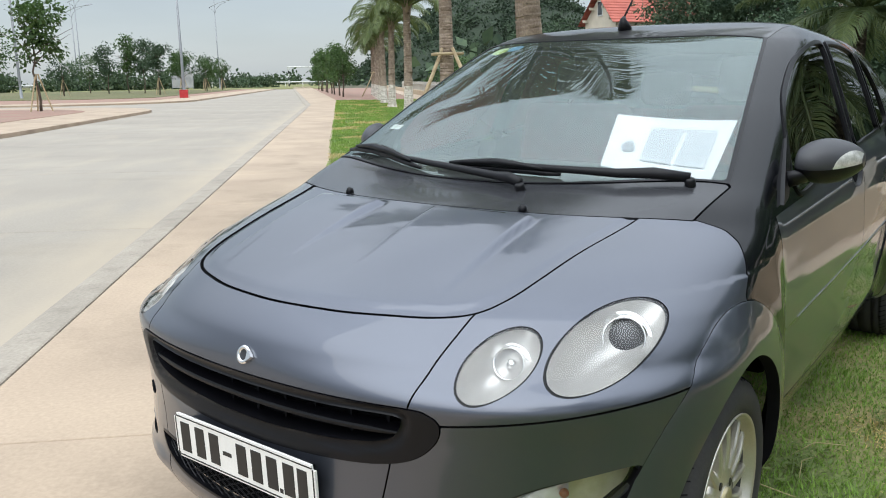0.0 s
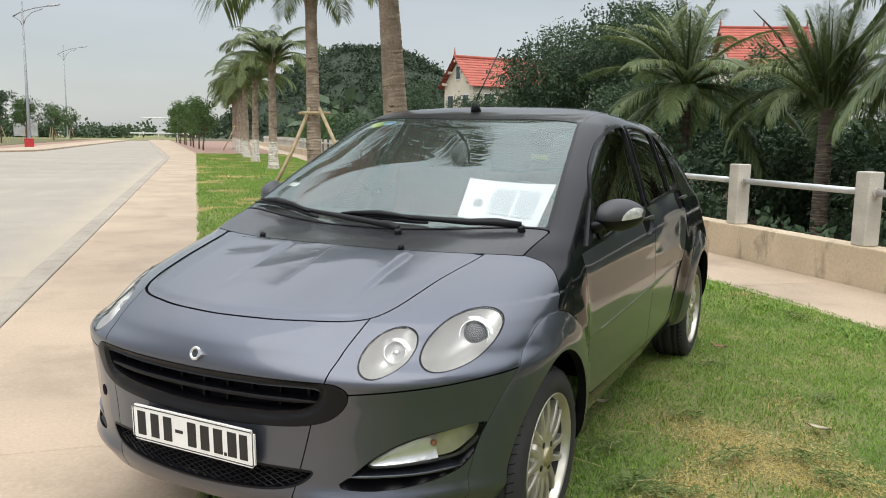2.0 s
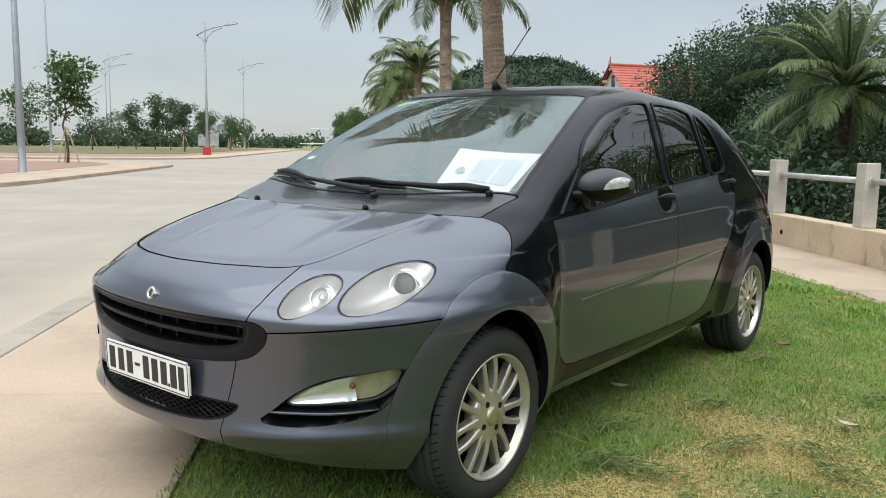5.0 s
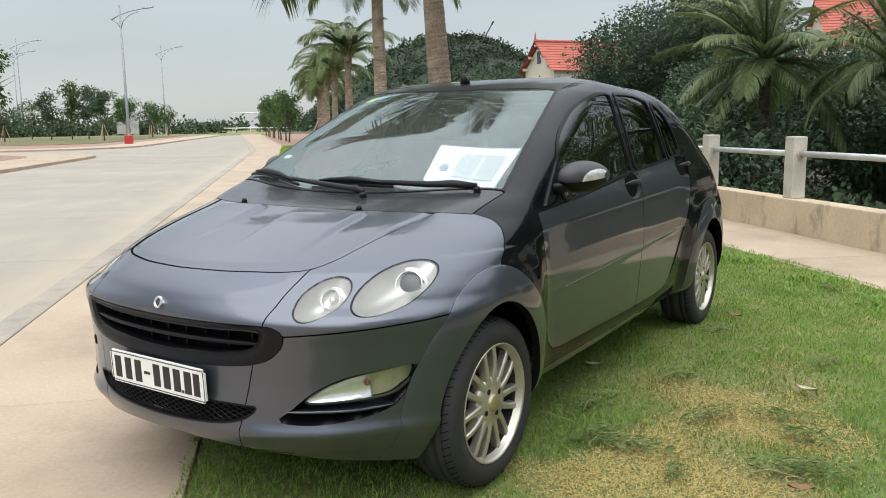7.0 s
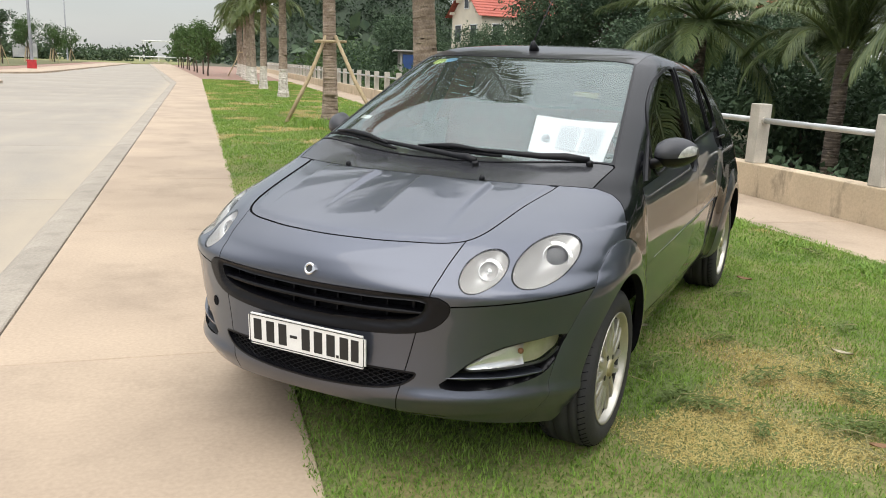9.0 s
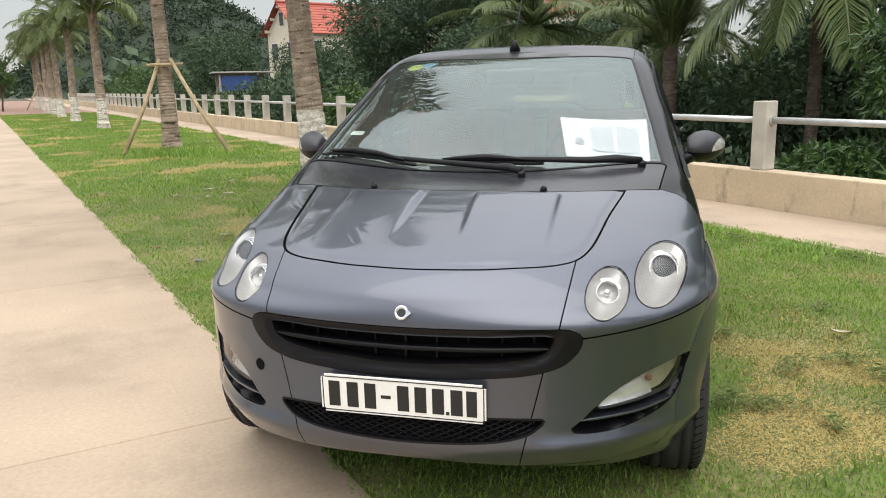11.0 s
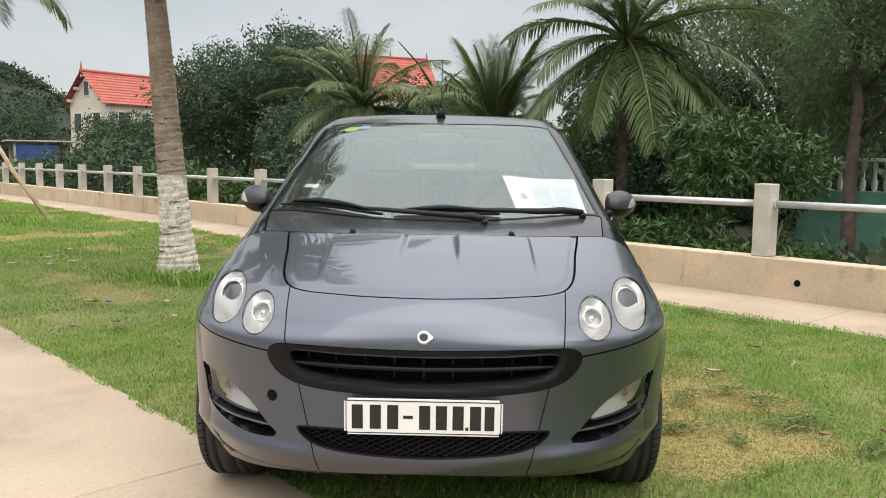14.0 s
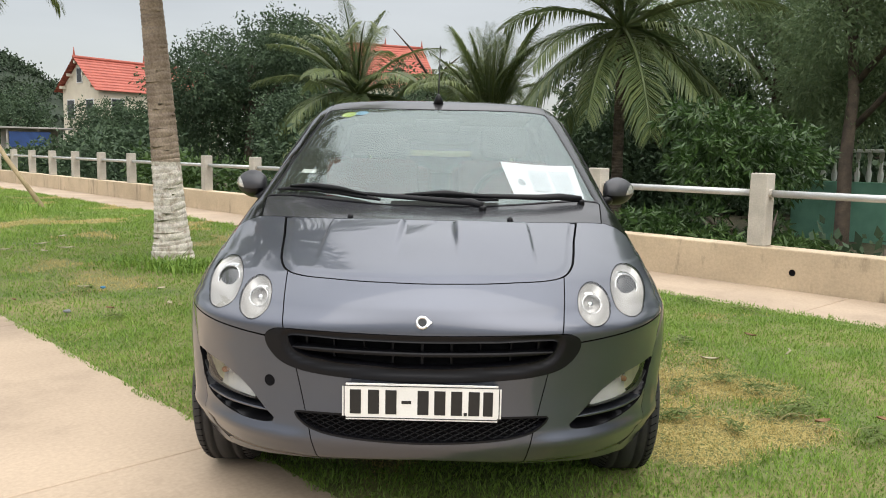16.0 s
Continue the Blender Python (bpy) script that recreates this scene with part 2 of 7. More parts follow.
KERB = stained(mat("kerb_concrete", (0.345, 0.305, 0.250), 0.85, 0.0, (0.29, 0.255, 0.208), 2.5, 50, 0.12, 0.003, per_object=0.07), (1, 1, 1), 3.0, 0.56, 0.72, 0.72)
WALL = stained(mat("rendered_wall", (0.58, 0.465, 0.325), 0.85, 0.0, (0.47, 0.375, 0.26), 1.6, 45, 0.08, 0.003), (1.7, 1.7, 0.6), 2.2, 0.56, 0.70, 0.50)
POST = mat("post_concrete", (0.52, 0.48, 0.42), 0.85, 0.0, (0.40, 0.37, 0.32), 4, 70, 0.10, 0.002, per_object=0.06)
PIPE = mat("galvanised_pipe", (0.55, 0.56, 0.56), 0.45, 0.5, (0.45, 0.45, 0.44), 5, 90, 0.08, 0.0005)
SOIL = mat("turf_soil", (0.115, 0.15, 0.042), 0.95, 0.0, (0.22, 0.195, 0.08), 1.4, 60, 0.3, 0.01, (0.40, 0.62))
EARTH = mat("bank_earth", (0.055, 0.065, 0.03), 0.95, 0.0, (0.09, 0.075, 0.045), 0.4, 15, 0.25, 0.02)
RED_PAVER = mat("red_paving", (0.27, 0.15, 0.115), 0.85, 0.0, (0.26, 0.18, 0.13), 0.6, 30, 0.15, 0.003)
BARK_PALM = mat("palm_trunk", (0.34, 0.27, 0.205), 0.9, 0.0, (0.20, 0.15, 0.11), 5, 50, 0.25, 0.012)
LIME = mat("limewashed_bark", (0.62, 0.58, 0.51), 0.9, 0.0, (0.36, 0.30, 0.24), 16, 60, 0.25, 0.012, (0.32, 0.52))
BARK = mat("tree_bark", (0.11, 0.085, 0.06), 0.9, 0.0, (0.06, 0.045, 0.035), 6, 60, 0.25, 0.012)
BAMBOO = mat("bamboo_prop", (0.46, 0.36, 0.22), 0.7, 0.0, (0.34, 0.26, 0.15), 6, 60, 0.12, 0.002)
GRASS = leafy("grass_blades", (0.29, 0.43, 0.078), (0.10, 0.205, 0.030), 0.55, 0.35)
STRAW = leafy("dry_grass", (0.60, 0.48, 0.20), (0.40, 0.33, 0.11), 0.7, 0.2)
PALM_LEAF = leafy("palm_frond_leaf", (0.20, 0.235, 0.085), (0.060, 0.100, 0.040), 0.45, 0.32)
# Dark leaf; on the bank its colour also stands for shadow behind palms
LEAF_DARK = leafy("dark_foliage", (0.078, 0.122, 0.058), (0.026, 0.050, 0.028), 0.75, 0.15, 0.35, 1.9, 0.9)
FEATHER = leafy("fine_feather_leaf", (0.20, 0.265, 0.13), (0.10, 0.155, 0.078), 0.6, 0.5)
LEAF_MID = leafy("green_foliage", (0.080, 0.140, 0.032), (0.028, 0.062, 0.016), 0.58, 0.2)
LEAF_FAR = leafy("distant_foliage", (0.085, 0.125, 0.055), (0.030, 0.055, 0.030), 0.7, 0.1)
HILL_LEAF = leafy("hill_woods", (0.060, 0.088, 0.046), (0.024, 0.042, 0.024), 0.9, 0.02, 0.3, 1.6, 0.12)
HILL_EARTH = mat("hill_undergrowth", (0.026, 0.040, 0.021), 0.95, 0.0, (0.018, 0.030, 0.016), 0.15, 1.5, 0.3, 0.0)
ROOF_RED = mat("red_roof_tiles", (0.40, 0.105, 0.072), 0.7, 0.0, (0.33, 0.08, 0.055), 1.5, 30, 0.12, 0.01)
PLASTER = mat("cream_plaster", (0.66, 0.60, 0.48), 0.85, 0.0, (0.56, 0.50, 0.40), 0.8, 25, 0.06, 0.003)
PLASTER_GREY = mat("grey_plaster", (0.40, 0.38, 0.35), 0.85, 0.0, scale=0.8, fine=25, bump=0.06, depth=0.003)
WINDOW_DARK = mat("dark_window", (0.03, 0.035, 0.04), 0.15, 0.0, depth=0.0)
BLUE_TARP = mat("blue_sheet", (0.025, 0.07, 0.22), 0.6, 0.0, scale=2, fine=20, bump=0.1, depth=0.003)
STEEL = mat("galvanised_steel", (0.27, 0.28, 0.29), 0.5, 0.5, (0.22, 0.23, 0.24), 3, 60, 0.06, 0.0005)
RED_BOX = mat("red_paint", (0.48, 0.03, 0.035), 0.5, 0.0, scale=4, depth=0.0)
TURQUOISE = mat("turquoise_paint", (0.22, 0.48, 0.36), 0.7, 0.0, scale=2, depth=0.0)
WHITE_PAINT = mat("white_paint", (0.74, 0.74, 0.72), 0.6, 0.0, scale=3, depth=0.0)


# ---- building helpers ----
def mesh_of(name, verts, faces, material, smooth=False):
    me = bpy.data.meshes.new(name)
    me.from_pydata([tuple(v) for v in verts], [], [tuple(f) for f in faces])
    me.materials.append(material)
    if smooth:
        me.shade_smooth()
    return me


def part(name, bm, material, parent=None, label="", smooth=False, m=None):
    """Links a bmesh (or a ready mesh) as one mesh object under a thing."""
    if isinstance(bm, bmesh.types.BMesh):
        me = bpy.data.meshes.new(name)
        bm.to_mesh(me)
        bm.free()
        me.materials.append(material)
        if smooth:
            me.shade_smooth()
    else:
        me = bm
    ob = new(name, me)
    if m is not None:
        ob.matrix_basis = m
    ob.parent = parent
    if label:
        ob["label"] = label
    return ob


def thing(name, label, category, m=None, group="", kind=""):
    ob = new(name)
    ob.empty_display_size = 0.2
    if m is not None:
        ob.matrix_basis = m
    return tagged(ob, label, category, group, kind)


def box(bm, x0, x1, y0, y1, z0, z1, bevel=0.0, seg=2):
    made = bmesh.ops.create_cube(bm, size=1.0, matrix=Matrix.Translation(((x0 + x1) / 2, (y0 + y1) / 2, (z0 + z1) / 2)) @ Matrix.Diagonal((x1 - x0, y1 - y0, z1 - z0, 1)))
    if bevel:
        edges = list({e for v in made["verts"] for e in v.link_edges})
        bmesh.ops.bevel(bm, geom=edges, offset=bevel, segments=seg, affect="EDGES", profile=0.5)
    return bm


def tube(bm, pts, radii, sides=12, caps=True, flat=1.0):
    """A round bar along points, each with its radius."""
    pts = [Vector(p) for p in pts]
    if not hasattr(radii, "__len__"):
        radii = [radii] * len(pts)
    radii = [float(r) for r in radii]
    rings = []
    ref = None
    for i, p in enumerate(pts):
        d = (pts[min(i + 1, len(pts) - 1)] - pts[max(i - 1, 0)]).normalized()
        if ref is None:
            ref = d.orthogonal().normalized()
        a = (ref - d * ref.dot(d)).normalized()
        ref = a
        b = d.cross(a)
        rings.append([bm.verts.new(p + radii[i] * (math.cos(k * 2 * math.pi / sides) * a + flat * math.sin(k * 2 * math.pi / sides) * b)) for k in range(sides)])
    for r0, r1 in zip(rings, rings[1:]):
        for k in range(sides):
            bm.faces.new((r0[k], r0[(k + 1) % sides], r1[(k + 1) % sides], r1[k]))
    if caps:
        bm.faces.new(rings[0][::-1])
        bm.faces.new(rings[-1])
    return bm


def lathe(bm, profile, sides=48, axis="x", closed=False):
    """Turns a profile of (along, radius) round the axis x."""
    rings = []
    for a, r in profile:
        rings.append([bm.verts.new((a, r * math.cos(k * 2 * math.pi / sides), r * math.sin(k * 2 * math.pi / sides))) for k in range(sides)])
    pairs = list(zip(rings, rings[1:])) + ([(rings[-1], rings[0])] if closed else [])
    for r0, r1 in pairs:
        for k in range(sides):
            bm.faces.new((r0[k], r0[(k + 1) % sides], r1[(k + 1) % sides], r1[k]))
    return bm


def setting(name, bm, material, label, category, m=None, smooth=False):
    return tagged(part(name, bm, material, None, "", smooth, m), label, category, "", "structure")


# ---- the ground: s is across the street, a along it; the street falls gently away from the car ----
STREET = pose(0, 0, 0, -0.35, 0, 44.1)
LAND = pose(0, 0, 0, -0.35, 0, 45)
BANK = STREET @ pose(5.463, 1.272, 0.0, 0, 0, -0.65)
UPHILL = LAND @ pose(0, 0, 0, 0, 0, -45)


def street(s, a, z=0.0, turn=0.0):
    return LAND @ pose(s, a, z, 0, 0, turn)


def verge(s, a, z=0.0, turn=0.0):
    return STREET @ pose(s, a, z, 0, 0, turn)


KERB_OUT, KERB_IN, LAWN_IN, LAWN_OUT = -2.05, -1.73, -0.46, 4.06
ROAD_Z, A0, A1, BEND, LAWN_END = -0.09, -40.0, 170.0, 41.0, 48.5


def kerb_line(a):
    """Inner edge of the kerb: straight, then bending with the street."""
    return KERB_IN - 0.003 * max(0.0, a) - 0.062 * max(0.0, a - BEND)


def paved_edge(a):
    """Outer edge of the pavement, where lawn and red paving begin."""
    return LAWN_IN - 0.002 * max(0.0, min(a, LAWN_END)) - 0.051 * max(0.0, a - LAWN_END)


def lawn_edge(a):
    return LAWN_OUT + 0.0113 * (a - 1.27)


def slope_ground():
    """One sheet to the horizon: level on the street side, falling to the canal bank behind the wall."""
    cross = [(-900, -0.16), (-60, -0.16), (KERB_OUT, -0.16), (5.3, -0.16), (5.9, -0.25), (8, -1.5), (11, -2.0), (16, -1.2), (30, -0.4), (60, 0.0), (900, 0.5)]
    along = [-900, -60, -20, 0, 20, 60, 130, 300, 900]
    verts = [(s, a, z) for a in along for s, z in cross]
    n = len(cross)
    faces = [(i * n + j, i * n + j + 1, (i + 1) * n + j + 1, (i + 1) * n + j) for i in range(len(along) - 1) for j in range(n - 1)]
    return mesh_of("ground", verts, faces, EARTH)


setting("ground", slope_ground(), EARTH, "dark earth ground under street and canal bank", "ground", STREET)


def prism(outline_pts, z0, z1, bevel=0.0):
    """A slab with straight sides over an outline."""
    bm = bmesh.new()
    f = bm.faces.new([bm.verts.new((x, y, z1)) for x, y in outline_pts])
    ext = bmesh.ops.extrude_face_region(bm, geom=[f])
    bmesh.ops.translate(bm, verts=[v for v in ext["geom"] if isinstance(v, bmesh.types.BMVert)], vec=(0, 0, z0 - z1))
    bmesh.ops.recalc_face_normals(bm, faces=bm.faces)
    if bevel:
        bmesh.ops.bevel(bm, geom=[e for e in bm.edges if all(v.co.z > z1 - 1e-4 for v in e.verts)], offset=bevel, segments=1, affect="EDGES")
    return bm


def road():
    ob = setting("road", box(bmesh.new(), -60, KERB_OUT, A0, A1, -0.158, ROAD_Z - 0.012), KERB, "dark joints under the concrete road slabs", "road", STREET)
    slab = bmesh.new()
    box(slab, -3.494, 3.494, -2.494, 2.494, -0.06, 0.0, 0.004, 1)
    me = bpy.data.meshes.new("slab")
    slab.to_mesh(me)
    slab.free()
    me.materials.append(ROAD)
    near = me.copy()
    near.materials[0] = ROAD_SANDY
    for col, s in enumerate((KERB_OUT - 3.5, KERB_OUT - 10.5, KERB_OUT - 17.5, KERB_OUT - 24.5)):
        for k in range(-4, 33):
            part("slab", me if col else near, ROAD, ob, m=pose(s, k * 5.0 + 3.0, ROAD_Z + 0.0008 * ((k * 7 + col) % 3)))


road()


def pavement():
    ob = setting("pavement", prism([(kerb_line(a), a) for a in (A0, 0, BEND, A1)] + [(paved_edge(a), a) for a in (A1, LAWN_END, 0, A0)], -0.155, -0.020), CONCRETE, "joint bed under the pavement slabs", "pavement", STREET)
    for k in range(-8, 60):
        a0, a1 = 0.653 + k * 2.80, 3.447 + k * 2.80
        part("slab", prism([(kerb_line(a0) + 0.001, a0), (paved_edge(a0), a0), (paved_edge(a1), a1), (kerb_line(a1) + 0.001, a1)], -0.10, 0.0, 0.003), CONCRETE, ob)
    return ob


pavement()


def kerb_stone():
    """A low mountable kerb: sloping face, rounded nose, a dark open joint along the pavement."""
    prof = [(-0.32, -0.15), (-0.31, ROAD_Z + 0.012), (-0.285, -0.062), (-0.25, -0.030), (-0.20, -0.010), (-0.14, -0.002), (-0.022, 0.001), (-0.012, -0.004), (-0.008, -0.030), (-0.008, -0.15)]
    bm = bmesh.new()
    ends = [[bm.verts.new((s, a, z)) for s, z in prof] for a in (0.0015, 0.9985)]
    for j in range(len(prof)):
        k = (j + 1) % len(prof)
        bm.faces.new((ends[0][j], ends[1][j], ends[1][k], ends[0][k]))
    bm.faces.new(ends[0])
    bm.faces.new(ends[1][::-1])
    bmesh.ops.recalc_face_normals(bm, faces=bm.faces)
    me = bpy.data.meshes.new("kerb_stone")
    bm.to_mesh(me)
    bm.free()
    me.materials.append(KERB)
    return me


def kerb():
    ob = thing("kerb", "low worn concrete kerb between road and pavement", "kerb", STREET, kind="structure")
    me = kerb_stone()
    for k in range(-12, 130):
        part("kerb_stone", me, KERB, ob, m=pose(kerb_line(k), k, 0.0, 0, 0, math.degrees(math.atan2(kerb_line(k) - kerb_line(k + 1), 1.0))))


kerb()


def lawn_height(s, a):
    """Gentle unevenness, level at the edges of the slabs."""
    edge = max(0.0, min(1.0, (s - LAWN_IN) / 0.4)) * max(0.0, min(1.0, (lawn_edge(a) - s) / 0.4))
    return -0.012 + edge * (0.010 + 0.022 * noise.noise(Vector((s * 0.9, a * 0.9, 0.3))))


def lawn():
    aa = np.r_[np.arange(-12, 16, 0.16), np.arange(16, LAWN_END, 0.9), [LAWN_END]]
    n = 34
    verts = [(s, a, lawn_height(s, a)) for a in aa for s in np.linspace(paved_edge(a), lawn_edge(a), n)]
    faces = [(i * n + j, i * n + j + 1, (i + 1) * n + j + 1, (i + 1) * n + j) for i in range(len(aa) - 1) for j in range(n - 1)]
    setting("lawn", mesh_of("lawn", verts, faces, SOIL, True), SOIL, "patchy green lawn with dry yellow spots", "lawn", STREET)


lawn()


def wall_path():
    ob = setting("footpath", box(bmesh.new(), -1.41, -0.12, A0, A1, -0.155, -0.062), CONCRETE, "bed under the concrete footpath beside the wall", "footpath", BANK)
    for k in range(-10, 40):
        bm = bmesh.new()
        box(bm, -1.408, -0.123, k * 3.0 - 0.9, k * 3.0 + 2.092, -0.10, -0.048, 0.006, 1)
        part("slab", bm, CONCRETE, ob)


wall_path()


def wall_and_rail():
    bm = bmesh.new()
    box(bm, -0.12, 0.12, A0, A1, -0.9, 0.325, 0.012, 2)
    ob = setting("wall_canal", bm, WALL, "low cream rendered wall with water stains and a weep hole", "wall", BANK)
    for y, z in ((-0.39, 0.115), (5.3, 0.115)):
        # closed near-black disc on the wall face: the hole's shade as colour
        hole = bmesh.new()
        lathe(hole, [(0.001, 0.031), (-0.004, 0.030), (-0.004, 0.025), (-0.0022, 0.023), (-0.0022, 0.0)], 20)
        part("weep_hole_shade", hole, VOID, ob, "closed dark disc standing for the shade in a weep pipe", m=pose(-0.12, y, z))
    fence = thing("railing", "concrete posts carrying one galvanised pipe rail along the wall", "railing", BANK)
    pm = bmesh.new()
    box(pm, -0.085, 0.085, -0.085, 0.085, 0.0, 0.69, 0.012, 2)
    post_me = bpy.data.meshes.new("post")
    pm.to_mesh(post_me)
    pm.free()
    post_me.materials.append(POST)
    rm = bmesh.new()
    tube(rm, [(0, -0.87, 0), (0, 0.87, 0)], 0.034, 14)
    rail_me = bpy.data.meshes.new("rail")
    rm.to_mesh(rail_me)
    rm.free()
    rail_me.materials.append(PIPE)
    rail_me.shade_smooth()
    cm = bmesh.new()
    tube(cm, [(0, -0.012, 0), (0, 0.012, 0)], 0.048, 14)
    col_me = bpy.data.meshes.new("collar")
    cm.to_mesh(col_me)
    cm.free()
    col_me.materials.append(POST)
    for k in range(-8, 46):
        a = 1.9 * k
        part("post", post_me, POST, fence, m=pose(0, a, 0.325))
        part("rail", rail_me, PIPE, fence, m=pose(0, a + 0.95, 0.825))
        for d in (-0.095, 0.095):
            part("collar", col_me, POST, fence, m=pose(0, a + d, 0.825))


wall_and_rail()


# ---- the car: one master skin, cut into panels along its shut lines ----
def pchip(x, y, q):
    """Smooth monotone interpolation."""
    x, y, q = (np.asarray(v, float) for v in (x, y, q))
    h, d = np.diff(x), np.diff(y) / np.diff(x)
    m = np.zeros_like(y)
    for i in range(1, len(x) - 1):
        if d[i - 1] * d[i] > 0:
            w1, w2 = 2 * h[i] + h[i - 1], h[i] + 2 * h[i - 1]
            m[i] = (w1 + w2) / (w1 / d[i - 1] + w2 / d[i])
    m[0], m[-1] = d[0], d[-1]
    k = np.clip(np.searchsorted(x, q) - 1, 0, len(x) - 2)
    t = (q - x[k]) / h[k]
    return (1 + 2 * t) * (1 - t) ** 2 * y[k] + t * (1 - t) ** 2 * h[k] * m[k] + t * t * (3 - 2 * t) * y[k + 1] + t * t * (t - 1) * h[k] * m[k + 1]


# Levels from the lip up: lip, bumper, plate, grille, nose seam, badge, hood edge, hood, cowl seam, glass foot, glass, glass head, roof edge, roof, spine
LEVELS = np.arange(16)
FRONT_Y = [-0.655, -0.698, -0.715, -0.708, -0.704, -0.700, -0.680, -0.600, -0.36, -0.10, 0.13, 0.56, 0.98, 1.15, 1.42, 1.62]
FRONT_Z = [0.252, 0.275, 0.345, 0.450, 0.575, 0.650, 0.710, 0.785, 0.868, 0.925, 0.955, 1.180, 1.362, 1.402, 1.428, 1.436]
CORNER_Y = [0.00, 0.02, 0.04, 0.05, 0.05, 0.05, 0.06, 0.10, 0.20, 0.32, 0.50, 0.92, 1.35, 1.45, 1.58, 1.65]
HALF_W = [0.715, 0.762, 0.795, 0.812, 0.818, 0.816, 0.810, 0.800, 0.790, 0.772, 0.738, 0.672, 0.600, 0.535, 0.32, 0.001]
SIDE_Z = [0.145, 0.225, 0.300, 0.440, 0.560, 0.640, 0.690, 0.745, 0.810, 0.870, 0.955, 1.155, 1.348, 1.398, 1.428, 1.438]
SIDE_ZR = [0.255, 0.275, 0.340, 0.470, 0.600, 0.680, 0.740, 0.800, 0.870, 0.940, 1.020, 1.190, 1.325, 1.372, 1.410, 1.438]
REAR_CY = [2.70, 2.70, 2.70, 2.70, 2.70, 2.70, 2.66, 2.62, 2.56, 2.50, 2.42, 2.24, 2.02, 1.92, 1.78, 1.68]
REAR_Y = [2.97, 3.02, 3.05, 3.05, 3.05, 3.05, 3.05, 3.04, 3.02, 2.99, 2.95, 2.80, 2.58, 2.42, 2.08, 1.72]
REAR_Z = [0.275, 0.300, 0.360, 0.480, 0.610, 0.690, 0.750, 0.810, 0.880, 0.945, 1.020, 1.180, 1.290, 1.335, 1.395, 1.436]
POWER_F = [2.5, 2.5, 2.45, 2.45, 2.55, 2.7, 2.2, 2.0, 2.05, 2.2, 3.0, 3.3, 3.8, 3.4, 2.6, 2.2]
ROWS_IN = [8, 8, 9, 10, 8, 8, 12, 18, 18, 12, 26, 26, 8, 12, 10]
N_FRONT, N_SIDE, N_REAR = 150, 190, 60
FRONT_AXLE, REAR_AXLE, HUB_Z, TYRE_R = 0.0, 2.5, 0.288, 0.288


def arc_quarter(half, run, power, count):
    """A quarter of a superellipse at even steps: across and back from its front."""
    phi = np.linspace(0, math.pi / 2, 1500)
    x, y = half * np.sin(phi) ** (2 / power), run * (1 - np.cos(phi) ** (2 / power))
    s = np.r_[0, np.cumsum(np.hypot(np.diff(x), np.diff(y)))]
    at = np.linspace(0, s[-1], count + 1)
    return np.interp(at, s, x), np.interp(at, s, y)


def smooth01(t):
    t = np.clip(t, 0, 1)
    return t * t * (3 - 2 * t)


def flare_reach(y, yc):
    """Half length of a wheel arch: the front one reaches further ahead of its wheel."""
    return np.where((y < yc) & (yc < 1.0), 0.408, 0.385)


def flare_lift(y, z):
    """How far the wheel arches swell outwards."""
    out = np.zeros_like(y)
    for yc in (FRONT_AXLE, REAR_AXLE):
        e = np.hypot((y - yc) / flare_reach(y, yc), (z - 0.295) / 0.46)
        w = np.where(e < 1.0, 0.30 + 0.70 * (1 - np.clip((e - 0.68) / 0.32, 0, 1) ** 2), 0.0)
        soft = smooth01((1.30 - e) / 0.3) * 0.25
        out = np.maximum(out, 0.030 * np.maximum(w, soft))
    return out


def hood_lift(x, y):
    """Two raised panels on the hood that fade towards the nose."""
    u = np.abs(x)
    ramp = smooth01((y + 0.50) / 0.34) * smooth01((-0.125 + 0.4 * u * u - y) / 0.03)
    side = smooth01((u - (0.075 - 0.04 * y)) / 0.014) * smooth01((0.352 - u) / 0.010)
    return 0.017 * ramp * side


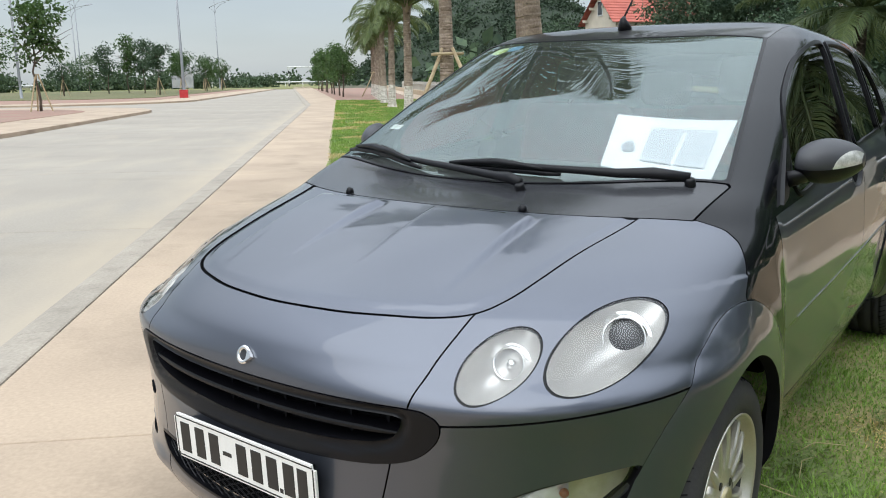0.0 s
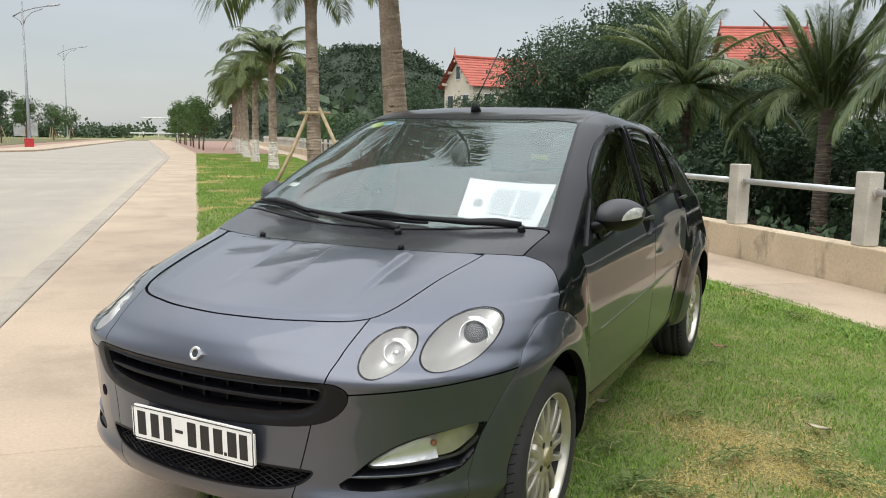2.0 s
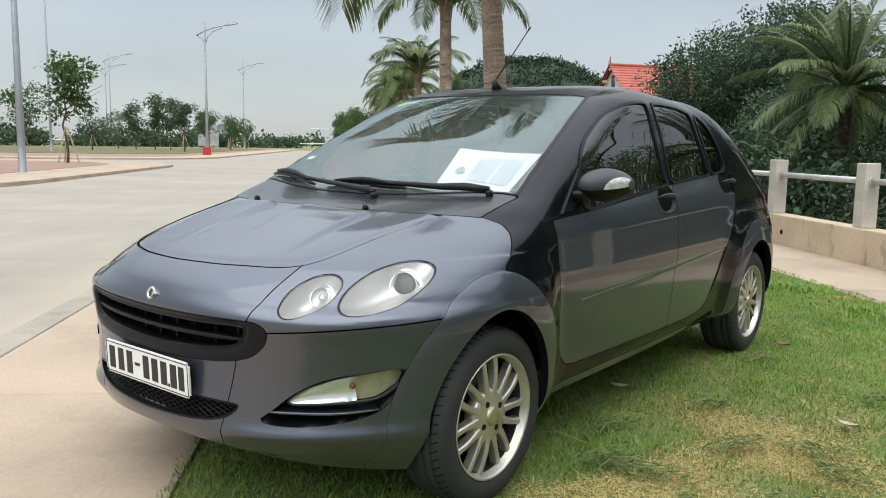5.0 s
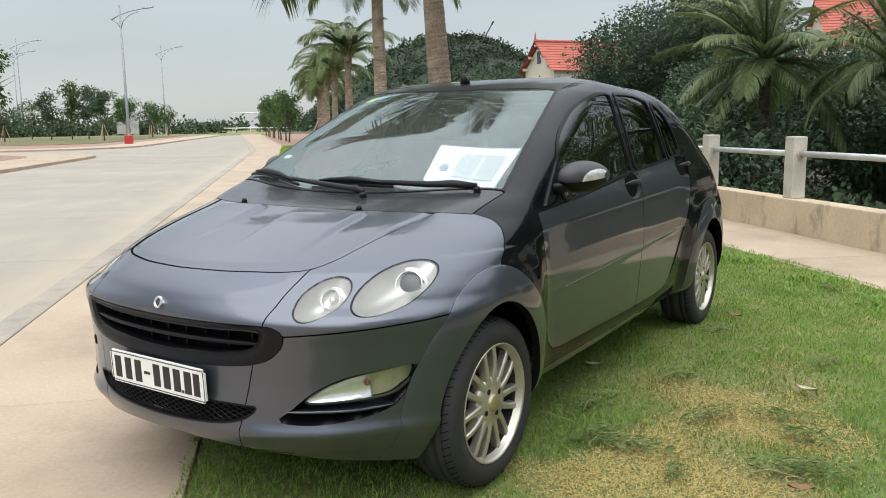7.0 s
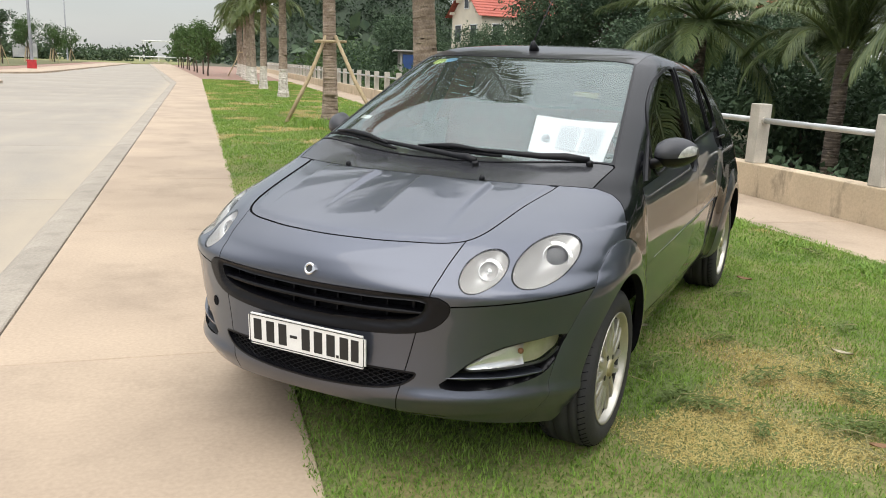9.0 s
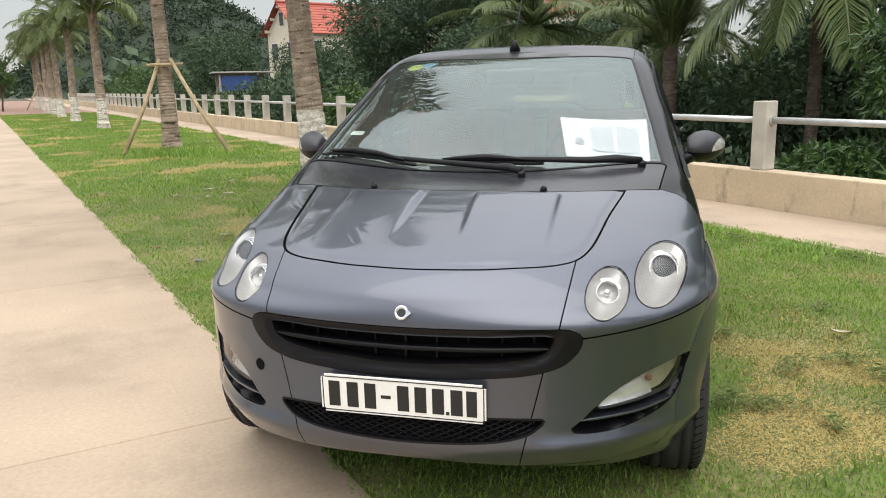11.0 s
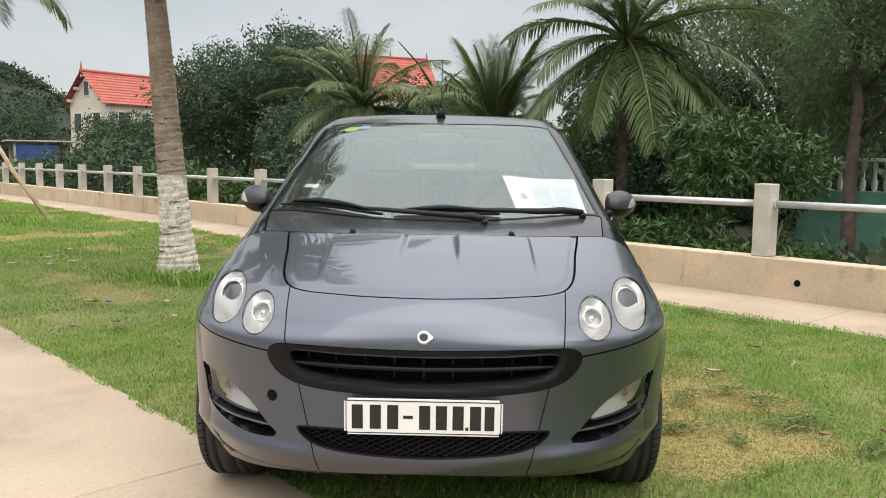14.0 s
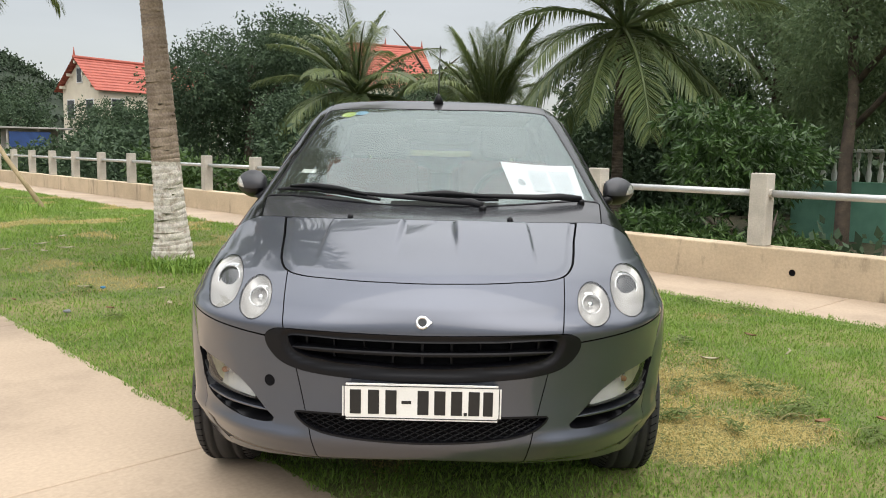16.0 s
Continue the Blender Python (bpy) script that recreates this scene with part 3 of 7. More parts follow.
def master():
    v = np.concatenate([np.linspace(k, k + 1, n, endpoint=False) for k, n in enumerate(ROWS_IN)] + [[15.0]])
    par = {n: pchip(LEVELS, t, v) for n, t in dict(fy=FRONT_Y, fz=FRONT_Z, cy=CORNER_Y, w=HALF_W, sz=SIDE_Z, szr=SIDE_ZR, rc=REAR_CY, ry=REAR_Y, rz=REAR_Z, p=POWER_F).items()}
    rows = []
    for i in range(len(v)):
        q = {k: a[i] for k, a in par.items()}
        x, y = arc_quarter(q["w"], q["cy"] - q["fy"], q["p"], N_FRONT)
        t = np.linspace(0, 1, N_FRONT + 1)
        blend = 0.5 * t * t + 0.5 * smooth01(t)
        slope = (q["szr"] - q["sz"]) / (q["rc"] - q["cy"])
        zc = q["sz"]
        front = np.stack([x, q["fy"] + y, q["fz"] + (zc - q["fz"]) * blend], 1)
        ys = np.linspace(q["cy"], q["rc"], N_SIDE + 1)[1:]
        tt = (ys - q["cy"]) / (q["rc"] - q["cy"])
        bow = 0.012 * np.sin(math.pi * tt)
        side = np.stack([q["w"] + bow * min(1, q["w"]), ys, zc + slope * (ys - q["cy"])], 1)
        x2, y2 = arc_quarter(q["w"], q["ry"] - q["rc"], 3.0, N_REAR)
        t2 = np.linspace(0, 1, N_REAR + 1)
        rear = np.stack([x2, q["ry"] - y2, q["rz"] + (q["szr"] - q["rz"]) * smooth01(t2)], 1)[::-1][1:]
        rows.append(np.concatenate([front, side, rear]))
    p = np.array(rows)
    lift = flare_lift(p[..., 1], p[..., 2]) * (p[..., 0] > 0.55) * (p[..., 2] < 0.80)
    p[..., 0] += lift * smooth01((p[..., 0] - 0.55) / 0.15)
    inset = smooth01((p[..., 1] - 0.30) / 0.14) * smooth01((2.20 - p[..., 1]) / 0.2) * smooth01((1.00 - p[..., 2]) / 0.45)
    p[..., 0] -= 0.024 * inset * (p[..., 0] > 0.6)
    ahead = smooth01((0.0 - p[..., 1]) / 0.30)
    lip = 0.016 * np.exp(-(((p[..., 2] - 0.318) / 0.024) ** 2)) - 0.012 * np.exp(-(((p[..., 2] - 0.235) / 0.03) ** 2))
    wide = smooth01((p[..., 0] - 0.30) / 0.12)
    lip *= ahead * (0.35 + 0.65 * wide)
    p[..., 1] -= lip * smooth01((0.80 - p[..., 0]) / 0.25)
    p[..., 0] += lip * 0.55 * smooth01((p[..., 0] - 0.4) / 0.3)
    swell = 0.020 * np.exp(-(((p[..., 1] + 0.24) / 0.17) ** 2)) * np.exp(-(((p[..., 2] - 0.745) / 0.06) ** 2)) * smooth01((p[..., 0] - 0.56) / 0.14)
    p[..., 0] += swell
    hood = hood_lift(p[..., 0], p[..., 1]) * (p[..., 2] > 0.78) * (p[..., 2] < 0.96)
    p[..., 2] += hood
    n, m = p.shape[:2]
    idx = np.arange(n * m).reshape(n, m)
    faces = np.stack([idx[:-1, :-1], idx[:-1, 1:], idx[1:, 1:], idx[1:, :-1]], -1).reshape(-1, 4)
    du, dv = np.gradient(p, axis=1), np.gradient(p, axis=0)
    nor = np.cross(du, dv).reshape(-1, 3)
    nor /= np.linalg.norm(nor, axis=1)[:, None] + 1e-12
    return p.reshape(-1, 3), nor, [tuple(f) for f in faces]



SKIN = master()


# A sheet is (points, normals, faces); a field gives signed metres at points, negative inside.
def cut(sheet, field):
    """Splits a sheet along field = 0: the part inside and the part outside."""
    p, n, faces = sheet
    f = field(p)
    inside_v = f <= 0
    outs = []
    for keep in (True, False):
        side = inside_v if keep else ~inside_v
        new_p, new_n, new_f = [], [], []
        remap, edge_map = {}, {}

        def corner(i):
            if i not in remap:
                remap[i] = len(new_p)
                new_p.append(p[i])
                new_n.append(n[i])
            return remap[i]

        def crossing(i, j):
            key = (i, j) if i < j else (j, i)
            if key not in edge_map:
                a, b = key
                t = f[a] / (f[a] - f[b])
                edge_map[key] = len(new_p)
                new_p.append(p[a] + t * (p[b] - p[a]))
                new_n.append(n[a] + t * (n[b] - n[a]))
            return edge_map[key]

        for face in faces:
            flags = [side[i] for i in face]
            if all(flags):
                new_f.append(tuple(corner(i) for i in face))
            elif any(flags):
                poly = []
                for k, i in enumerate(face):
                    j = face[(k + 1) % len(face)]
                    if flags[k]:
                        poly.append(corner(i))
                    if side[i] != side[j]:
                        poly.append(crossing(i, j))
                if len(poly) >= 3:
                    new_f.append(tuple(poly))
        outs.append((np.array(new_p).reshape(-1, 3), np.array(new_n).reshape(-1, 3), new_f))
    return outs


def inside(sheet, field, gap=0.0):
    return cut(sheet, lambda p: field(p) + gap)[0]


def outside(sheet, field, gap=0.0):
    return cut(sheet, lambda p: field(p) - gap)[1]


def pushed(sheet, d):
    """The sheet moved along its normals by d (a number or a function of its points)."""
    p, n, f = sheet
    d = d(p) if callable(d) else d
    return (p + n * np.reshape(d, (-1, 1)) if np.ndim(d) else p + n * d), n, f


def spline(points, steps=10):
    """A closed smooth outline through a few points."""
    pts = np.array(points, float)
    out = []
    for k in range(len(pts)):
        p0, p1, p2, p3 = pts[k - 1], pts[k], pts[(k + 1) % len(pts)], pts[(k + 2) % len(pts)]
        for t in np.linspace(0, 1, steps, endpoint=False):
            out.append(0.5 * (2 * p1 + (p2 - p0) * t + (2 * p0 - 5 * p1 + 4 * p2 - p3) * t * t + (3 * p1 - p0 - 3 * p2 + p3) * t ** 3))
    return np.array(out)


def outline(u, v, poly):
    """Signed distance of points (u, v) to a closed outline."""
    q = np.stack([u, v], -1)
    best, sign = np.full(len(q), 1e9), np.ones(len(q))
    for a, b in zip(poly, np.roll(poly, -1, axis=0)):
        e, w = b - a, q - a
        t = np.clip((w @ e) / (e @ e + 1e-12), 0, 1)
        d = w - t[:, None] * e
        best = np.minimum(best, (d * d).sum(1))
        c1, c2, c3 = q[:, 1] >= a[1], q[:, 1] < b[1], e[0] * w[:, 1] > e[1] * w[:, 0]
        flip = (c1 & c2 & c3) | (~c1 & ~c2 & ~c3)
        sign = np.where(flip, -sign, sign)
    return sign * np.sqrt(best)


def near(field, box, p, far=1.0):
    """Evaluates a field only inside a box (x0, x1, y0, y1, z0, z1); far outside it."""
    x0, x1, y0, y1, z0, z1 = box
    ok = (p[:, 0] > x0) & (p[:, 0] < x1) & (p[:, 1] > y0) & (p[:, 1] < y1) & (p[:, 2] > z0) & (p[:, 2] < z1)
    out = np.full(len(p), far)
    if ok.any():
        out[ok] = field(p[ok])
    return out


def sheet_mesh(name, sheet, material, flange=0.012, mirror="", extra=None):
    """A mesh from a sheet with its rim turned in. mirror: 'join' closes both halves into one, 'flip' gives the other side."""
    p, n, faces = sheet
    p, n = p.copy(), n / (np.linalg.norm(n, axis=1)[:, None] + 1e-12)
    if mirror == "flip":
        p, n, faces = p * [-1, 1, 1], n * [-1, 1, 1], [f[::-1] for f in faces]
    elif mirror == "join":
        k = len(p)
        on = np.abs(p[:, 0]) < 2e-5
        back = np.where(on, np.arange(k), np.arange(k) + k)
        p, n = np.concatenate([p, p * [-1, 1, 1]]), np.concatenate([n, n * [-1, 1, 1]])
        n[on.nonzero()[0], 0] = 0
        faces = faces + [tuple(int(back[i]) for i in f[::-1]) for f in faces]
    verts = [tuple(v) for v in p]
    faces = list(faces)
    top = len(faces)
    if flange:
        count = {}
        for f in faces:
            for k, i in enumerate(f):
                j = f[(k + 1) % len(f)]
                count[(i, j)] = count.get((i, j), 0) + 1
        ring = {}
        for (i, j) in list(count):
            if (j, i) not in count:
                four = []
                for k in (i, j):
                    if k not in ring:
                        ring[k] = (len(verts), len(verts) + 1)
                        verts.append(tuple(p[k]))
                        verts.append(tuple(p[k] - n[k] * flange))
                    four.append(ring[k])
                faces.append((four[1][0], four[0][0], four[0][1], four[1][1]))
    me = mesh_of(name, verts, faces, material, True)
    # rims of painted panels are near-black, the gap's shade put into colour
    if flange and "paint" in material.name:
        me.materials.append(VOID)
        for k in range(top, len(faces)):
            me.polygons[k].material_index = 1
    return me


def panel(name, sheet, material, parent, both="join", flange=0.012, label=""):
    """Adds a panel: one joined piece, or one on each side of the car."""
    if not len(sheet[0]):
        return []
    modes = ("join",) if both == "join" else (("", "flip") if both == "sides" else (both,))
    return [part(name, sheet_mesh(name, sheet, material, flange, m), material, parent, label) for m in modes]


# ---- shut lines and openings, as fields over the skin (x across, y back, z up) ----
GAP = 0.0023


def f_sill(p):
    return np.where(p[:, 1] > 0.30, p[:, 2] - 0.245, 1.0)


def f_arch(p):
    d = np.full(len(p), 1.0)
    for yc in (FRONT_AXLE, REAR_AXLE):
        e = np.hypot((p[:, 1] - yc + 0.01) / 0.292, (p[:, 2] - 0.288) / 0.352)
        low = np.abs(p[:, 1] - yc + 0.01) / 0.292
        e = np.where(p[:, 2] < 0.288, low, e)
        d = np.minimum(d, (e - 1) * 0.30)
    return np.where(p[:, 0] > 0.62, d, 1.0)


def f_flare(p):
    d = np.full(len(p), 1.0)
    for yc in (FRONT_AXLE, REAR_AXLE):
        reach = flare_reach(p[:, 1], yc)
        e = np.hypot((p[:, 1] - yc) / reach, (p[:, 2] - 0.295) / 0.46)
        e = np.where(p[:, 2] < 0.295, np.abs(p[:, 1] - yc) / reach, e)
        d = np.minimum(d, (e - 1) * 0.39)
    return np.where(p[:, 0] > 0.5, d, 1.0)


def f_front(p):
    """Ahead of the cowl and of the black frame."""
    top = p[:, 1] - (-0.11 + 0.53 * p[:, 0] ** 2)
    edge = np.interp(p[:, 2], [0.60, 0.765, 0.803, 0.86, 0.885, 0.908], [0.03, 0.05, 0.10, 0.143, 0.148, 0.118])
    return np.where(p[:, 0] < 0.65, top, p[:, 1] - edge)


def f_low(p):
    x = np.clip(p[:, 0], 0.46, 0.9)
    return p[:, 2] - (0.618 + 0.030 * ((x - 0.46) / 0.34))


GRILLE = spline([(0, 0.642), (0.2, 0.6445), (0.40, 0.646), (0.447, 0.638), (0.466, 0.618), (0.455, 0.582), (0.415, 0.546), (0.345, 0.526), (0.22, 0.515), (0, 0.507), (-0.22, 0.515), (-0.4, 0.58), (-0.3, 0.644)])
GRILLE_IN = spline([(0, 0.621), (0.2, 0.624), (0.375, 0.628), (0.393, 0.612), (0.370, 0.580), (0.30, 0.563), (0.15, 0.552), (0, 0.548), (-0.25, 0.56), (-0.25, 0.622)])
LOW_GRILLE = spline([(0, 0.408), (0.2, 0.408), (0.355, 0.404), (0.376, 0.397), (0.362, 0.376), (0.318, 0.351), (0.22, 0.335), (0, 0.326), (-0.25, 0.33), (-0.25, 0.408)])
FOG_HOLE = spline([(0.44, 0.360), (0.475, 0.397), (0.535, 0.452), (0.605, 0.490), (0.68, 0.507), (0.742, 0.514), (0.748, 0.484), (0.722, 0.425), (0.695, 0.388), (0.63, 0.362), (0.53, 0.350)])
FOG_LAMP = spline([(0.510, 0.416), (0.55, 0.455), (0.611, 0.484), (0.675, 0.501), (0.742, 0.511), (0.738, 0.474), (0.705, 0.432), (0.657, 0.420), (0.586, 0.414)])
FRONT_BOX = (-0.01, 0.85, -0.8, -0.25, 0.25, 0.68)


def f_grille(p):
    return near(lambda q: outline(q[:, 0], q[:, 2], GRILLE), FRONT_BOX, p)


def f_grille_in(p):
    return near(lambda q: outline(q[:, 0], q[:, 2], GRILLE_IN), FRONT_BOX, p)


def f_low_grille(p):
    return near(lambda q: outline(q[:, 0], q[:, 2], LOW_GRILLE), FRONT_BOX, p)


def f_fog_hole(p):
    return near(lambda q: outline(q[:, 0], q[:, 2], FOG_HOLE), FRONT_BOX, p)


def f_fog_lamp(p):
    return near(lambda q: outline(q[:, 0], q[:, 2], FOG_LAMP), FRONT_BOX, p)


def f_bumper_mid(p):
    return p[:, 0] - (0.312 + 0.23 * (p[:, 2] - 0.28))


def f_nose(p):
    return p[:, 0] - (0.408 + 0.17 * (p[:, 2] - 0.642))


HOOD = spline([(0, -0.608), (0.167, -0.590), (0.30, -0.548), (0.385, -0.506), (0.438, -0.458), (0.468, -0.39), (0.486, -0.30), (0.507, -0.16), (0.545, 0.055), (0.56, 0.2), (0, 0.2), (-0.4, -0.2), (-0.385, -0.506), (-0.30, -0.548), (-0.167, -0.590)], 14)


def f_hood(p):
    return near(lambda q: outline(q[:, 0], q[:, 1], HOOD), (-0.01, 0.7, -0.8, 0.3, 0.7, 1.0), p)


def oval(p, centre, along, half, across, inner, outer):
    """Elliptic distance in the plane of two axes; the outer side may be narrower than the inner one."""
    d = p - np.array(centre)
    u, v = d @ np.array(along), d @ np.array(across)
    off = d @ np.cross(along, across)
    e = np.hypot(u / half, v / np.where(v > 0, outer, inner))
    return np.where((np.abs(off) < 0.10) & (p[:, 0] > 0.38), e, 9.0)


def e_lamp_small(p):
    return oval(p, (0.5227, -0.5182, 0.7138), (0.2329, 0.8639, 0.4465), 0.1035, (0.8966, -0.0129, -0.4427), 0.0565, 0.0535)


def e_lamp_big(p):
    return oval(p, (0.6640, -0.3470, 0.7322), (0.2530, 0.9100, 0.3286), 0.1630, (0.8280, -0.0280, -0.5598), 0.0720, 0.0635)


def f_lamps(p, grow=0.0):
    return np.minimum((e_lamp_small(p) - 1) * 0.055, (e_lamp_big(p) - 1) * 0.06) - grow


def f_cowl(p):
    return np.maximum(p[:, 1] - (0.125 + 0.40 * p[:, 0] ** 2), np.maximum(p[:, 0] - (0.652 + 0.13 * (p[:, 1] - 0.12)), p[:, 2] - 1.02))


def f_screen(p):
    x, y = p[:, 0], p[:, 1]
    return np.maximum.reduce([0.125 + 0.40 * x * x - y, y - (0.985 + 0.22 * x * x), x - (0.674 - 0.186 * (y - 0.29)), 0.9 - p[:, 2]])


def belt(y):
    return np.interp(y, [0.3, 0.44, 0.76, 1.2, 1.44, 2.0, 2.3], [0.878, 0.888, 0.908, 0.950, 0.974, 1.006, 1.018])


DOOR_F = np.array([(0.392, 0.99), (0.392, 0.52), (0.402, 0.45), (0.43, 0.39), (0.48, 0.352), (0.54, 0.343), (1.390, 0.333), (1.424, 0.62), (1.440, 0.80), (1.455, 1.1), (0.42, 1.1)])
DOOR_R = np.array([(1.455, 1.1), (1.440, 0.80), (1.424, 0.62), (1.390, 0.333), (1.70, 0.338), (1.80, 0.352), (1.87, 0.39), (1.985, 0.51), (2.12, 0.73), (2.19, 0.85), (2.245, 1.1)])
WIN_F = spline([(0.645, 0.985), (0.69, 1.072), (0.76, 1.140), (0.86, 1.200), (1.02, 1.272), (1.22, 1.318), (1.40, 1.333), (1.428, 1.300), (1.405, 1.16), (1.388, 1.00), (1.36, 0.978), (0.95, 0.942), (0.66, 0.915)], 8)
WIN_R = spline([(1.50, 1.315), (1.53, 1.333), (1.72, 1.330), (1.86, 1.312), (1.915, 1.285), (1.918, 1.16), (1.918, 1.035), (1.905, 1.012), (1.66, 0.999), (1.47, 0.990), (1.462, 1.05), (1.485, 1.18)], 8)
WIN_Q = spline([(1.985, 1.285), (2.03, 1.280), (2.10, 1.240), (2.145, 1.165), (2.165, 1.08), (2.15, 1.032), (2.06, 1.022), (1.975, 1.020), (1.962, 1.06), (1.972, 1.17)], 8)
SIDE_BOX = (0.42, 1.0, 0.2, 2.5, 0.2, 1.45)


def f_side(poly):
    return lambda p: near(lambda q: outline(q[:, 1], q[:, 2], poly), SIDE_BOX, p)


def f_belt(p):
    return p[:, 2] - belt(p[:, 1])


def f_cup(p):
    """Handle cups under the window line."""
    a = np.hypot((p[:, 1] - 1.352) / 0.090, (p[:, 2] - 0.914) / 0.062)
    b = np.hypot((p[:, 1] - 2.14) / 0.115, (p[:, 2] - 0.962) / 0.062)
    return np.where(p[:, 0] > 0.5, (np.minimum(a, b) - 1) * 0.07, 1.0)


def f_handle_trim(p):
    """The wedge of trim between the front handle cup and the window corner."""
    wedge = np.maximum.reduce([-((p[:, 1] - 1.165) * 0.661 + (p[:, 2] - 0.962) * 0.75), 0.856 - p[:, 2], p[:, 1] - 1.352])
    return np.where(p[:, 0] > 0.5, wedge, 1.0)


# ---- cutting ----
HANDLE_GREY = mat("satin_grey_trim", (0.040, 0.045, 0.047), 0.36, 0.0, (0.035, 0.039, 0.041), 8, 500, 0.06, 0.0001, spec=0.4)
MIRROR_GREY = mat("mirror_shell_grey", (0.045, 0.046, 0.052), 0.42, 0.0, (0.039, 0.040, 0.045), 8, 600, 0.06, 0.0001, spec=0.4)
COWL = mat("dark_gloss_scuttle", (0.035, 0.036, 0.040), 0.22, 0.0, (0.028, 0.029, 0.032), 6, 500, 0.06, 0.0, coat=0.22, spec=0.3)
# Lighter grey than the doors: the sky's glint on their pressed edge, as colour
EDGE_GLINT = mat("pressed_edge_glint", (0.24, 0.25, 0.27), 0.35, 0.4, depth=0.0)
car = thing("car", "dark grey hatchback with black roof frame parked on grass verge", "car")
skin = outside(outside(SKIN, f_sill), f_arch)
flares = inside(skin, f_flare, 0.0004)
rest = outside(skin, f_flare, 0.0004)
fl_front, fl_rear = cut(flares, lambda p: p[:, 1] - 1.2)
front, back = inside(rest, f_front, GAP), outside(rest, f_front, GAP)
bumper, upper = inside(front, f_low, GAP), outside(front, f_low, GAP)

hood = inside(upper, f_hood, 1.6 * GAP)
hood = pushed(hood, lambda p: -0.0035 * smooth01((f_hood(p) + 0.026) / 0.006))
upper = outside(upper, f_hood, 1.4 * GAP)
upper = outside(upper, f_grille, 0.002)
nose, fender = inside(upper, f_nose, GAP * 0.8), outside(upper, f_nose, GAP * 0.8)
fender = outside(fender, f_lamps, 0.0025)
bumper = outside(outside(outside(bumper, f_grille, 0.002), f_fog_hole), f_low_grille)
bumper_mid, bumper_end = inside(bumper, f_bumper_mid, GAP * 0.7), outside(bumper, f_bumper_mid, GAP * 0.7)

panel("hood", hood, PAINT_GREY, car)
panel("nose_panel", nose, PAINT_GREY, car)
panel("fender", fender, PAINT_GREY, car, "sides")
panel("bumper_centre", bumper_mid, PAINT_GREY, car)
panel("bumper_corner", bumper_end, PAINT_GREY, car, "sides", 0.016)
panel("front_wheel_arch", fl_front, PAINT_GREY, car, "sides", 0.03)
panel("rear_wheel_arch", fl_rear, PAINT_GREY, car, "sides", 0.03)

cowl, back = inside(back, f_cowl, GAP), outside(back, f_cowl, GAP)
panel("cowl", cowl, COWL, car, label="glossy dark grey scuttle panel")
screen, back = inside(back, f_screen), outside(back, f_screen)
gasket, screen = outside(screen, lambda p: f_screen(p) + 0.011), inside(screen, lambda p: f_screen(p) + 0.011)
panel("windscreen_gasket", pushed(gasket, 0.002), PLASTIC, car, flange=0.01)
pane = panel("windscreen", screen, WINDSCREEN, car, flange=0.0, label="clear windscreen with faint green tint")[0]
pane.visible_shadow = False

side_low, back = inside(back, lambda p: np.maximum(f_belt(p), np.maximum(0.3 - p[:, 1], p[:, 1] - 2.4)), 0.001), outside(back, lambda p: np.maximum(f_belt(p), np.maximum(0.3 - p[:, 1], p[:, 1] - 2.4)), 0.0)
doors = []
for poly, nm in ((DOOR_F, "front_door"), (DOOR_R, "rear_door")):
    f = f_side(poly)
    leaf, side_low = inside(side_low, f, GAP), outside(side_low, f, GAP)
    leaf, cup = outside(leaf, f_cup, 0.001), inside(leaf, f_cup, 0.0)
    leaf = pushed(leaf, lambda p: -0.005 * smooth01((0.560 + 0.041 * p[:, 1] - p[:, 2]) / 0.012) * smooth01((p[:, 2] - 0.36) / 0.12))
    leaf, wedge = (outside(leaf, f_handle_trim, 0.0008), inside(leaf, f_handle_trim, 0.0008)) if nm == "front_door" else (leaf, None)
    pair = panel(nm, leaf, PAINT_GREY, car, "sides")
    if wedge:
        for k, d in enumerate(pair):
            part("handle_trim", sheet_mesh("handle_trim", wedge, HANDLE_GREY, 0.006, ("", "flip")[k]), HANDLE_GREY, d, "dark grey trim round the handle")
    # pale strip in place of the highlight along the pressed edge
    rise = lambda p: p[:, 2] - 0.561 - 0.040 * p[:, 1] - 0.012 * np.maximum(0, p[:, 1] - 1.45)
    line = inside(outside(leaf, lambda p: rise(p) + 0.0022), lambda p: rise(p) - 0.0022)
    line = inside(line, lambda p: np.maximum(0.56 - p[:, 1], p[:, 1] - 1.93))
    for k, d in enumerate(pair):
        part("moulding_line", sheet_mesh("moulding_line", pushed(line, 0.0022), EDGE_GLINT, 0.004, ("", "flip")[k]), EDGE_GLINT, d, "thin pale strip coloured as the sky glint on the pressed edge")
    for k, d in enumerate(pair):
        sheet = pushed(cup, lambda p: -0.030 * np.sqrt(np.clip(-f_cup(p) / 0.07, 0, 1)))
        part("handle_cup", sheet_mesh("handle_cup", sheet, PLASTIC, 0.0, ("", "flip")[k]), PLASTIC, d, "black plastic handle recess")
skirt, side_low = inside(side_low, lambda p: p[:, 2] - 0.284, 0.002), outside(side_low, lambda p: p[:, 2] - 0.284, 0.002)
panel("side_skirt", skirt, PAINT_GREY, car, "sides", 0.02)
panel("black_side_frame", side_low, PAINT_BLACK, car, "sides", 0.015)

